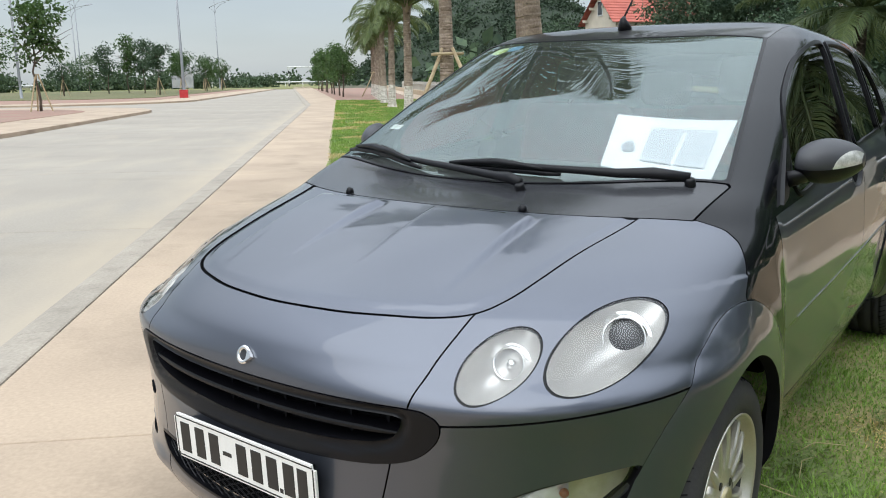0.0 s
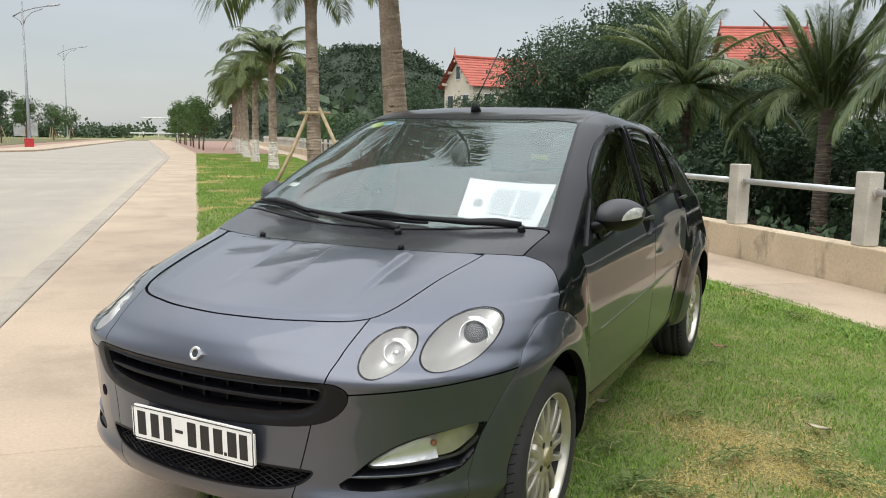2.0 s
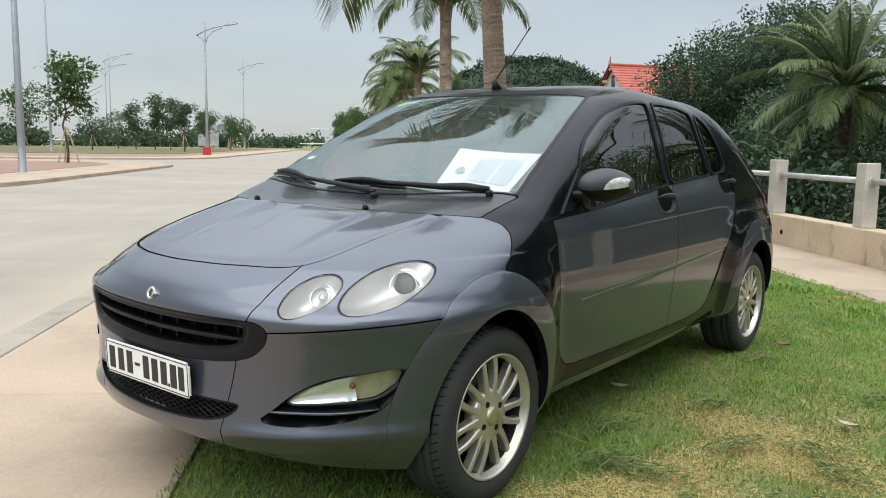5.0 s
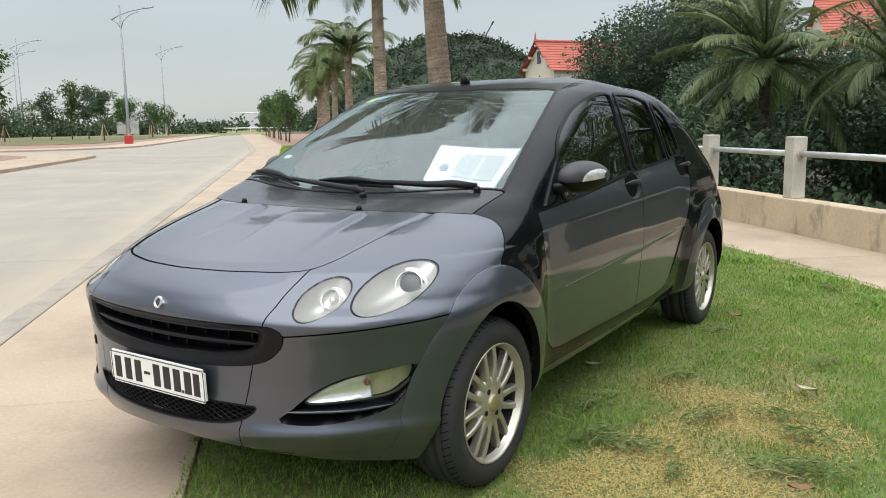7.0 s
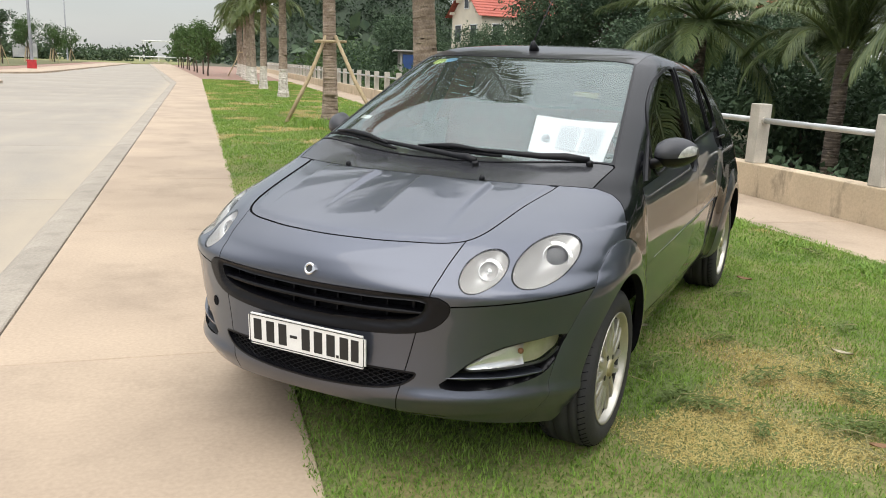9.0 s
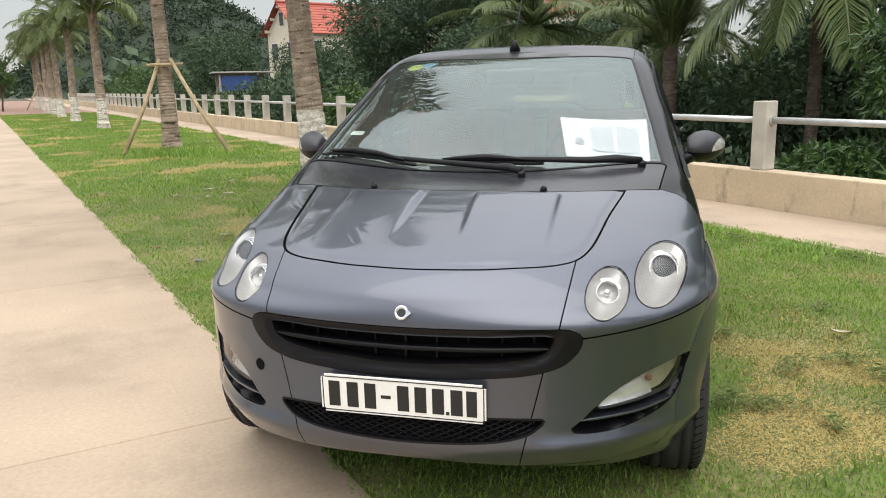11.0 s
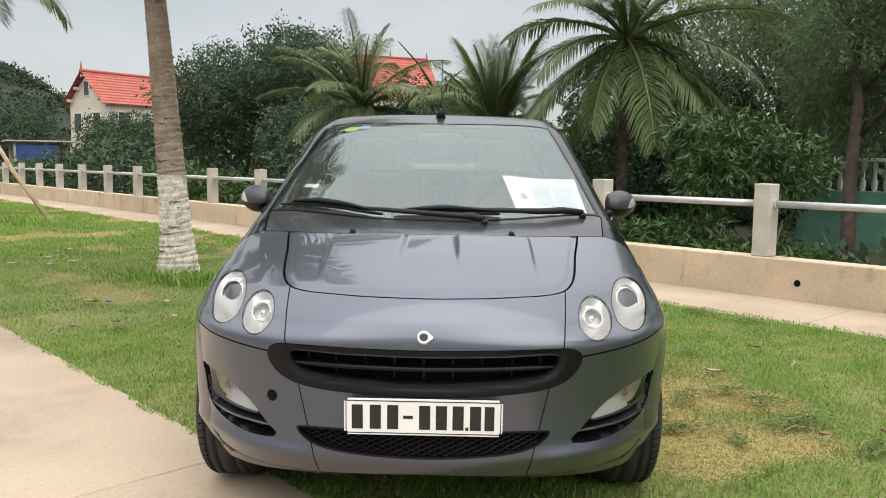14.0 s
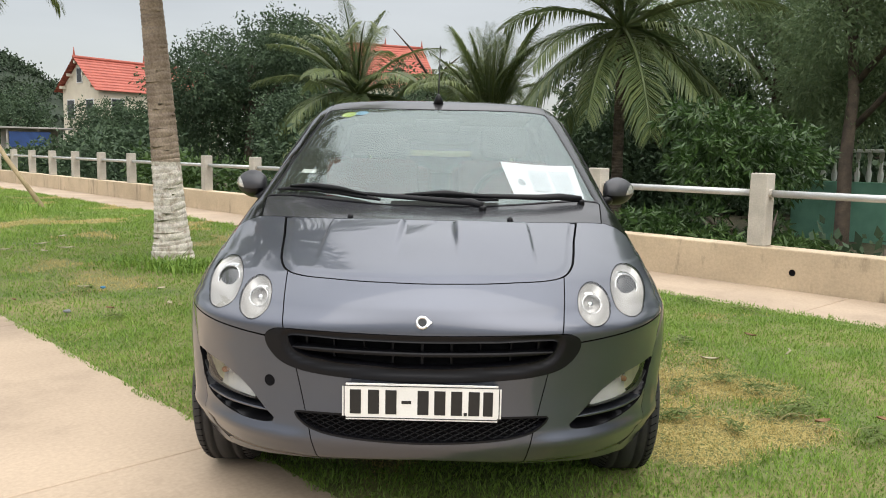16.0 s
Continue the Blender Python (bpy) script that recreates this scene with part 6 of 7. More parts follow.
def ringed_trunk(h, r0, r1, bulge, seed, lean=(0, 0)):
    """A palm trunk with leaf-scar rings, flaring at the foot."""
    rnd = random.Random(seed)
    bm = bmesh.new()
    pts, rad = [], []
    z = -0.15
    while z < h:
        t = max(0, z) / h
        r = r1 + (r0 - r1) * (1 - t) ** 1.2 + bulge * math.exp(-max(0, z) / 0.22)
        step = rnd.uniform(0.045, 0.075)
        cx, cy = lean[0] * t ** 1.2, lean[1] * t ** 1.2
        for dz, k in ((0.0, 0.965), (step * 0.3, 0.985), (step * 0.82, 1.02), (step * 0.97, 1.012)):
            pts.append((cx + rnd.uniform(-0.002, 0.002), cy + rnd.uniform(-0.002, 0.002), z + dz))
            rad.append(r * k * rnd.uniform(0.992, 1.008))
        z += step
    tube(bm, pts, rad, 22)
    return bm


def palm(name, label, s, a, h, r0, r1, length, fronds, ground=None, lime=0.0, bulge=0.06, seed=0, group="", boots=True, low=0.9, lean=(0, 0), aim=(), kinds=None):
    rnd = random.Random(seed)
    ob = thing(name, label, "palm tree", verge(s, a) if ground is None else street(s, a, ground), group)
    trunk = ringed_trunk(h, r0, r1, bulge, seed, lean)
    if lime:
        low_part = trunk.copy()
        for bm, sgn in ((trunk, 1), (low_part, -1)):
            bmesh.ops.bisect_plane(bm, geom=bm.verts[:] + bm.edges[:] + bm.faces[:], plane_co=(0, 0, lime), plane_no=(0, 0, sgn), clear_inner=True)
        part("limewashed_foot", low_part, LIME, ob, "whitewashed lower trunk", True)
    part("trunk", trunk, BARK_PALM if ground is None else BARK, ob, "", True)
    top = Vector((lean[0], lean[1], h))
    if boots:
        for k in range(9):
            bm = bmesh.new()
            a0 = k * 2.4
            d = Vector((math.cos(a0), math.sin(a0), 0))
            tube(bm, [top + d * r1 * 0.75 + Vector((0, 0, -0.30 + 0.05 * k)), top + d * r1 * 1.15 + Vector((0, 0, 0.05 + 0.05 * k)), top + d * r1 * 1.9 + Vector((0, 0, 0.40 + 0.05 * k))], [r1 * 0.55, r1 * 0.42, 0.02], 7, True, 0.5)
            part("leaf_base", bm, BARK_PALM, ob, "brown fibrous leaf base", True)
    for kind, az, ln in aim:
        part("frond", FRONDS[kind], PALM_LEAF, ob, m=Matrix.Translation(top + Vector((0, 0, 0.1))) @ Matrix.Rotation(radians(az), 4, "Z") @ Matrix.Translation((0, r1 * 0.8, 0)) @ Matrix.Scale(ln, 4))
    for k in range(fronds):
        q = k / max(1, fronds - 1)
        kind = min(4, int(q * (5.0 * low)))
        az = k * 137.5 + rnd.uniform(-14, 14) if not aim else 222 + (k * 137.5) % 240
        ln = length * rnd.uniform(0.85, 1.08) * (0.85 if kind == 0 else 1.0)
        m = Matrix.Translation(top + Vector((0, 0, 0.28 * (1 - q)))) @ Matrix.Rotation(radians(az), 4, "Z") @ Matrix.Rotation(radians(rnd.uniform(-6, 6)), 4, "Y") @ Matrix.Translation((0, r1 * 0.8, 0)) @ Matrix.Scale(ln, 4)
        part("frond", (kinds or FRONDS)[kind], PALM_LEAF, ob, m=m)
    return ob


# the row on the verge
palm("palm_tree", "young palm with ringed grey trunk and whitewashed foot on the lawn", 1.68, 5.80, 3.3, 0.165, 0.098, 3.1, 11, lime=1.02, bulge=0.055, seed=3, group="palms along the verge", low=0.4, lean=(-0.20, 0.05), aim=((2, 154, 4.2), (1, 140, 3.3), (0, 168, 3.2)))
ROW = [(2.0, 15.1, 4.2, 0.0), (2.12, 26.8, 3.7, 1.0), (2.02, 34.8, 3.6, 1.0), (2.0, 41.2, 3.7, 0.9), (2.1, 47.0, 3.6, 0.9), (2.2, 53.0, 3.8, 0.9), (2.3, 59.5, 3.6, 0.9), (2.4, 66.0, 3.6, 0.9)]
for k, (s, a, h, lime) in enumerate(ROW):
    palm("palm_tree", "young palm with ringed trunk in the row on the verge", s, a, h, 0.17, 0.12, 2.1, 25, lime=lime, bulge=0.05, seed=11 + k, group="palms along the verge", low=0.55, lean=(0.05 * (k % 3 - 1), 0.1))
# added out of view, continuing the row, only to be reflected
palm("palm_tree", "unseen young palm added to the verge row for reflections in the car", 2.3, -4.6, 3.2, 0.17, 0.12, 2.6, 17, lime=1.0, bulge=0.05, seed=31, group="palms along the verge", low=0.5)


def prop_frame(s, a):
    ob = thing("palm_support", "bamboo prop poles tied round a palm trunk", "support", verge(s, a))
    for dx, dy in ((-1.03, -0.42), (0.86, -1.36), (0.3, 1.25)):
        bm = bmesh.new()
        tube(bm, [(dx, dy, -0.03), (dx * 0.5, dy * 0.5, 0.92), (dx * 0.10, dy * 0.10, 1.86)], [0.045, 0.042, 0.038], 9)
        part("pole", bm, BAMBOO, ob, "", True)
    for dy in (-0.20, 0.20):
        bm = bmesh.new()
        tube(bm, [(-0.32, dy, 1.74), (0.32, dy, 1.75)], 0.030, 8)
        part("tie_bar", bm, BAMBOO, ob, "", True)


prop_frame(2.0, 15.1)
prop_frame(2.3, 59.5)

# coconut palms on the canal bank
palm("coconut_palm", "large coconut palm with drooping feathery fronds behind the wall", 12.96, 7.75, 5.25, 0.13, 0.11, 3.35, 32, ground=-1.5, seed=41, group="palms on the bank", boots=False, low=1.3, kinds=STRAIGHT_FRONDS)
palm("coconut_palm", "low coconut palm with arching fronds on the bank", 12.9, 16.8, 4.1, 0.17, 0.14, 3.3, 30, ground=-1.4, seed=42, group="palms on the bank", boots=False, low=1.0, kinds=STRAIGHT_FRONDS)
palm("coconut_palm", "young coconut palm with upright fronds on the bank", 12.3, 10.9, 3.5, 0.18, 0.15, 2.3, 20, ground=-1.6, seed=43, group="palms on the bank", boots=False, low=0.62, kinds=SPEAR_FRONDS)
palm("coconut_palm", "coconut palm with spreading fronds on the bank", 14.5, 13.2, 3.4, 0.17, 0.14, 2.6, 26, ground=-1.4, seed=45, group="palms on the bank", boots=False, low=0.7)
palm("coconut_palm", "coconut palm behind the railing past the car", 11.0, -7.0, 4.6, 0.17, 0.14, 2.9, 24, ground=-1.5, seed=46, group="palms on the bank", boots=False)


# broad-leaved trees and bushes beyond the wall
LEAF_BUSH = leafy("long_bush_leaf", (0.075, 0.14, 0.035), (0.018, 0.045, 0.014), 0.35, 0.2)
def blob_heap(cx, cy, z0, z1, rad, n, seed, squash=0.8):
    rnd = random.Random(seed)
    out = []
    for k in range(n):
        a, r = rnd.uniform(0, 6.283), rad * math.sqrt(rnd.random()) * 0.8
        z = rnd.uniform(z0, z1)
        w = rad * rnd.uniform(0.28, 0.5)
        out.append((cx + r * math.cos(a), cy + r * math.sin(a), z, w, w, w * squash))
    return out


tree("shade_tree", "large dark broad-leaved tree with dense crown on the bank", 17.0, 29.5, blob_heap(0, 0, 1.6, 6.9, 4.3, 34, 1), 6.0, 0.30, 75000, 0.135, 0.07, LEAF_DARK, -1.0, group="trees on the bank")
tree("shade_tree", "dark broad-leaved tree with dense crown on the bank", 16.5, 22.5, blob_heap(0, 0, 1.2, 4.2, 3.0, 20, 2), 4.2, 0.26, 40000, 0.125, 0.062, LEAF_DARK, -1.0, group="trees on the bank")
tree("feathery_tree", "tall thin feathery tree rising above the others", 21.0, 33.0, blob_heap(0, 0, 5.4, 7.6, 2.8, 16, 3, 0.9), 7.4, 0.16, 2200, 0.22, 0.07, LEAF_FAR, -1.0, shell=0.2, group="trees on the bank")
tree("feathery_tree", "tall airy green tree with fine leaves on the bank", 13.5, 3.2, blob_heap(0.6, -1.2, 3.1, 7.4, 2.5, 36, 4), 6.8, 0.15, 62000, 0.12, 0.036, FEATHER, -1.0, shell=0.25, group="trees on the bank", limbs=9)
tree("feathery_tree", "airy green tree beside the bank", 15.0, -5.0, blob_heap(0, 0, 2.0, 8.5, 4.0, 24, 5), 7.0, 0.2, 20000, 0.20, 0.07, FEATHER, -0.8, shell=0.3, group="trees on the bank", limbs=8)
tree("shade_tree", "rounded dark green tree beside the house", 22.1, 56.3, blob_heap(0, 0, 0.6, 3.6, 3.2, 22, 6), 3.0, 0.25, 26000, 0.17, 0.095, LEAF_DARK, 0.0, group="trees on the bank")
tree("shade_tree", "dark tree with layered crown beyond the canal", 40.0, 150.0, blob_heap(0, 0, 2.0, 8.0, 7.0, 26, 7), 6.0, 0.4, 18000, 0.40, 0.22, LEAF_DARK, 0.0, group="trees on the bank")
tree("shade_tree", "dark tree beyond the canal", 26.0, 94.0, blob_heap(0, 0, 1.0, 6.6, 4.6, 24, 8), 4.0, 0.35, 14000, 0.30, 0.17, LEAF_DARK, 0.0, group="trees on the bank")
tree("shade_tree", "pale airy tree in front of the roofs", 25.0, 26.3, blob_heap(0, 0, 2.4, 5.6, 2.3, 18, 9), 5.6, 0.2, 6000, 0.22, 0.10, LEAF_FAR, -0.5, group="trees on the bank")
tree("shade_tree", "pale green tree behind the palms", 27.0, 17.5, blob_heap(0, 0, 1.2, 3.2, 2.8, 16, 10), 3.6, 0.2, 6000, 0.28, 0.14, LEAF_MID, -0.5, group="trees on the bank")
tree("feathery_tree", "tall feathery green tree behind the coconut palm", 18.5, 6.8, blob_heap(0, 0, 3.2, 6.8, 3.4, 34, 15), 6.0, 0.2, 36000, 0.15, 0.05, FEATHER, -1.0, group="trees on the bank", limbs=7)
tree("shade_tree", "dense dark tree behind the coconut palm", 18.6, 10.0, blob_heap(0, 0, 0.6, 4.6, 2.8, 24, 16), 3.6, 0.2, 26000, 0.16, 0.08, LEAF_DARK, -1.0, group="trees on the bank")
tree("shade_tree", "dense dark tree closing the bank", 27.0, 6.5, blob_heap(0, 0, 0.8, 3.6, 4.5, 24, 12), 3.4, 0.3, 9000, 0.34, 0.17, LEAF_DARK, -0.8, group="trees on the bank")
tree("shade_tree", "dense dark tree closing the bank", 22.0, -12.0, blob_heap(0, 0, 1.0, 7.5, 5.5, 24, 13), 4.0, 0.3, 8000, 0.36, 0.18, LEAF_DARK, -0.8, group="trees on the bank")
tree("shade_tree", "dense dark tree closing the bank", 16.0, -22.0, blob_heap(0, 0, 1.0, 7.0, 5.5, 24, 14), 4.0, 0.3, 8000, 0.36, 0.18, LEAF_DARK, -0.8, group="trees on the bank")
for k, (s, a, rad, top, seed) in enumerate(((8.2, 3.7, 1.15, 1.35, 21), (8.0, 2.2, 0.95, 1.2, 22), (8.3, 0.9, 0.7, 0.35, 27), (8.6, -1.8, 1.7, 2.6, 23), (9.4, 3.35, 1.3, 3.0, 24), (8.2, -5.2, 1.8, 3.0, 25), (8.6, -9.0, 1.9, 3.0, 26))):
    tree("leafy_bush", "dense bush of long drooping dark green leaves behind the railing", s, a, blob_heap(0, 0, 0.4, top, rad, 18, seed), 1.4, 0.07, 16000, 0.135, 0.031, LEAF_MID if k % 2 else LEAF_BUSH, -1.3, 0.55, "bushes on the bank", 0.6, clump=8, jitter=0.12)
# the last ones take the dark leaf for the shadow behind the palm
for k, (s, a, rad, top) in enumerate(((10.5, 15.0, 2.0, 2.6), (10.0, 21.0, 2.2, 2.4), (10.5, 27.0, 2.5, 2.8), (11.0, 34.0, 2.6, 1.9), (11.0, 42.0, 2.6, 1.7), (10.5, 47.0, 1.8, 0.9), (12.0, 61.0, 3.6, 3.0), (12.0, 72.0, 3.8, 3.2), (17.0, 40.0, 3.4, 3.6), (18.0, 46.0, 3.0, 2.8), (12.0, -2.5, 2.0, 1.6), (15.0, 10.0, 2.6, 2.6), (16.0, 16.0, 2.6, 2.6), (15.0, -1.0, 2.4, 2.6))):
    tree("leafy_bush", "green undergrowth on the canal bank, some darkened to stand for shadow", s, a, blob_heap(0, 0, 0.3, top, rad, 14, 60 + k), 1.2, 0.08, 6500, 0.16 + 0.002 * a, 0.07 + 0.0008 * a, (LEAF_DARK, LEAF_MID, LEAF_DARK)[k % 3 if k < 10 else 0], -1.4, 0.3, "bushes on the bank")


# turf: blades, thinner and drier where the ground shows
def dry_at(s, a):
    n = np.array([noise.noise(Vector((x * 0.8, y * 0.8, 4.0))) + 0.5 * noise.noise(Vector((x * 2.3, y * 2.3, 9.0))) for x, y in zip(s, a)])
    worn = 0.85 * np.exp(-((s - 1.0) ** 2 + (a + 0.66) ** 2) / 0.17) + 0.5 * np.exp(-((s - 0.3) ** 2 + (a + 0.1) ** 2) / 0.3)
    return 0.85 * n + worn


def turf(name, a0, a1, count, h0, h1, w, label):
    a = a0 + (a1 - a0) * RNG.random(count)
    lo, hi = np.array([paved_edge(y) for y in a]), np.array([lawn_edge(y) for y in a])
    s = lo - 0.05 + (hi - lo + 0.10) * RNG.random(count)
    ragged = np.array([0.03 + 0.055 * noise.noise(Vector((y * 3.1, 2.0 + (x > 2), 0.0))) + 0.03 * noise.noise(Vector((y * 11, 5.0, 0.0))) for x, y in zip(s, a)])
    kept = (s > lo - ragged) & (s < hi + ragged)
    s, a = s[kept], a[kept]
    count = len(s)
    dry = dry_at(s, a) + 0.22 * np.clip((a - 6.0) / 4.0, 0, 1)
    keep = RNG.random(count) > np.clip((dry - 0.45) * 0.6, 0, 0.25)
    s, a, dry = s[keep], a[keep], dry[keep]
    z = np.array([lawn_height(x, y) if LAWN_IN < x < lawn_edge(y) else -0.004 for x, y in zip(s, a)]) - 0.002
    n = len(s)
    az = RNG.random(n) * 6.283
    tuft = np.clip(0.75 + 0.5 * np.array([noise.noise(Vector((x * 5, y * 5, 1.0))) for x, y in zip(s, a)]), 0.35, 1.3)
    h = (h0 + (h1 - h0) * RNG.random(n) ** 1.5) * tuft * np.where(dry > 0.45, 0.7, 1.0)
    lean = (0.25 + 0.75 * RNG.random(n)) * h
    base = np.stack([s, a, z], 1)
    side = np.stack([-np.sin(az), np.cos(az), 0 * az], 1) * (w * (0.7 + 0.6 * RNG.random(n)))[:, None] / 2
    mid = base + np.stack([np.cos(az) * lean * 0.22, np.sin(az) * lean * 0.22, h * 0.45], 1)
    tip = base + np.stack([np.cos(az) * lean, np.sin(az) * lean, h], 1)
    for tag, pick, m in (("green", dry + 0.25 * RNG.random(n) <= 0.55, GRASS), ("dry", dry + 0.25 * RNG.random(n) > 0.50, STRAW)):
        b, sd, md, tp = base[pick], side[pick], mid[pick], tip[pick]
        if a0 > 7:
            v, f = np.stack([b - sd, b + sd, tp], 1).reshape(-1, 3), np.arange(3 * len(b)).reshape(-1, 3)
        else:
            v, f = np.stack([b, md + sd, tp, md - sd], 1).reshape(-1, 3), np.arange(4 * len(b)).reshape(-1, 4)
        tagged(part("grass", arrays_mesh("grass", v, f, m), m, None, "", False, STREET), f"{label} {tag} grass blades", "grass", "", "stuff")


turf("grass", -3.4, 7.5, 170000, 0.016, 0.046, 0.0050, "short thick")
turf("grass", -2.7, 3.4, 200000, 0.012, 0.034, 0.0038, "fine short")


def thatch(count):
    """Short flat dead blades matted where the turf is worn."""
    s, a = -0.4 + 3.6 * RNG.random(count), -2.6 + 4.2 * RNG.random(count)
    d = dry_at(s, a)
    ok = d + 0.12 * RNG.normal(size=count) > 0.50
    s, a = s[ok], a[ok]
    n = len(s)
    z = np.array([lawn_height(x, y) for x, y in zip(s, a)])
    az = RNG.random(n) * 6.283
    ahead = unit(np.stack([np.cos(az), np.sin(az), 0.05 + 0.25 * RNG.random(n)], 1))
    side = unit(np.cross(ahead, np.array([0, 0, 1.0]) + 0.3 * RNG.normal(size=(n, 3))))
    k = (0.6 + 0.8 * RNG.random(n))[:, None]
    v, f = leaf_quads(np.stack([s, a, z + 0.006 * RNG.random(n)], 1), ahead, side, 0.020 * k, 0.0032 * k)
    tagged(part("thatch", arrays_mesh("thatch", v, f, STRAW), STRAW, None, "", False, STREET), "matted dry yellow grass on worn patches of the lawn", "dry grass", "", "stuff")


thatch(300000)
turf("grass", 7.5, 20.0, 105000, 0.025, 0.065, 0.011, "short distant")
turf("grass", 20.0, 48.4, 75000, 0.03, 0.08, 0.024, "far")


def weeds(s, a, n, h, spread, label="long grass tuft growing beside the lawn edge"):
    p = RNG.normal(size=(n, 2)) * spread
    az = RNG.random(n) * 6.283
    hh = h * (0.5 + 0.6 * RNG.random(n))
    base = np.stack([p[:, 0], p[:, 1], 0 * az - 0.01], 1)
    out = np.stack([np.cos(az), np.sin(az), 0 * az], 1)
    side = np.stack([-np.sin(az), np.cos(az), 0 * az], 1) * 0.006
    mid = base + out * (hh * 0.25)[:, None] + np.stack([0 * az, 0 * az, hh * 0.6], 1)
    tip = base + out * (hh * 0.8)[:, None] + np.stack([0 * az, 0 * az, hh * (0.5 + 0.5 * RNG.random(n))], 1)
    v = np.stack([base - side, base + side, mid + side, tip, mid - side], 1).reshape(-1, 3)
    k = np.arange(n)[:, None] * 5
    f = np.concatenate([k + [[0, 1, 2]], k + [[0, 2, 4]], k + [[4, 2, 3]]])
    tagged(part("grass_tuft", arrays_mesh("grass_tuft", v, f, GRASS), GRASS, None, "", False, street(s, a)), label, "grass tuft", "grass tufts", "stuff")


for s, a, n, h, sp in ((1.55, 5.1, 420, 0.22, 0.20), (1.35, 5.7, 300, 0.18, 0.22), (2.0, 14.2, 420, 0.30, 0.35), (2.3, 13.2, 420, 0.34, 0.4), (3.75, 3.1, 150, 0.14, 0.10), (3.72, 2.2, 170, 0.10, 0.16), (3.70, 1.3, 160, 0.10, 0.14), (3.74, 4.2, 140, 0.12, 0.10), (1.7, 4.9, 200, 0.16, 0.2), (2.1, 24.0, 200, 0.3, 0.25)):
    weeds(s, a, n, 0.65 * h, sp)


# ---- houses and street furniture ----
def gabled_house(label, at, turn, length, width, eave, ridge, wall_mat):
    """A tiled gable house: walls, two roof slopes with eaves, windows, ridge finials."""
    ob = thing("house", label, "house", UPHILL @ Matrix.Translation(at) @ Matrix.Rotation(radians(turn), 4, "Z"), "houses beyond the canal")
    bm = bmesh.new()
    w, l = width / 2, length
    pts = [(-w, 0.0), (w, 0.0), (w, eave), (0, ridge - 0.15), (-w, eave)]
    ends = [[bm.verts.new((x, y, z)) for y, z in pts] for x in (0, l)]
    for j in range(5):
        bm.faces.new((ends[0][j], ends[0][(j + 1) % 5], ends[1][(j + 1) % 5], ends[1][j]))
    bm.faces.new(ends[0][::-1])
    bm.faces.new(ends[1])
    bmesh.ops.recalc_face_normals(bm, faces=bm.faces)
    part("wall", bm, wall_mat, ob)
    slope = math.atan2(ridge - eave, w)
    run = w / math.cos(slope) + 0.5
    for sg in (-1, 1):
        bm = bmesh.new()
        rows_n = int(run / 0.34)
        pr = [(0.0, 0.02)]
        for k in range(rows_n):
            u1 = (k + 1) * run / rows_n
            pr += [(u1, 0.07), (u1, 0.02)]
        v = [[bm.verts.new((x, sg * u * math.cos(slope), ridge - u * math.sin(slope) + lift)) for u, lift in pr] for x in (-0.5, l + 0.5)]
        for k in range(len(pr) - 1):
            bm.faces.new((v[0][k], v[1][k], v[1][k + 1], v[0][k + 1]))
        bmesh.ops.recalc_face_normals(bm, faces=bm.faces)
        part("roof", bm, ROOF_RED, ob, "red tiled roof slope")
    bm = bmesh.new()
    tube(bm, [(-0.5, 0, ridge + 0.06), (l + 0.5, 0, ridge + 0.06)], 0.13, 8)
    part("ridge", bm, ROOF_RED, ob, "", True)
    for x in (-0.4, l / 2, l + 0.4):
        bm = bmesh.new()
        tube(bm, [(x, 0, ridge + 0.1), (x, 0, ridge + 0.45), (x, 0, ridge + 0.8)], [0.10, 0.06, 0.01], 8)
        part("finial", bm, ROOF_RED, ob)
    for y in np.linspace(-w + 0.4, w - 0.4, 5):
        for sg_ in (1,):
            bm = bmesh.new()
            box(bm, -0.45, 0.0, y - 0.06, y + 0.06, ridge - abs(y) * math.tan(slope) - 0.42, ridge - abs(y) * math.tan(slope) - 0.22)
            part("bracket", bm, wall_mat, ob)
    for y, z, hw, hh in ((0.0, eave + 0.9, 0.32, 0.5), (-1.3, eave - 1.6, 0.45, 0.65), (1.3, eave - 1.6, 0.45, 0.65)):
        bm = bmesh.new()
        box(bm, -0.05, 0.02, y - hw - 0.08, y + hw + 0.08, z - hh - 0.08, z + hh + 0.08)
        win = part("window", bm, WHITE_PAINT, ob)
        bm = bmesh.new()
        box(bm, -0.06, -0.045, y - hw, y + hw, z - hh, z + hh)
        part("pane", bm, WINDOW_DARK, win)
    for x in np.linspace(1.5, l - 1.5, max(2, int(l / 3))):
        bm = bmesh.new()
        box(bm, x - 0.55, x + 0.55, -w - 0.05, -w + 0.02, eave - 2.2, eave - 0.8)
        win = part("window", bm, WHITE_PAINT, ob)
        bm = bmesh.new()
        box(bm, x - 0.47, x + 0.47, -w - 0.06, -w - 0.045, eave - 2.12, eave - 0.88)
        part("pane", bm, WINDOW_DARK, win)
    return ob


gabled_house("cream house with steep red tiled roof beyond the canal", (-28.1, 58.1, 0.0), 55, 11.0, 4.9, 5.55, 7.7, PLASTER)
gabled_house("house with red tiled roof behind the palms", (-9.3, 71.7, 0.0), 24, 6.5, 8.0, 7.0, 10.8, PLASTER)


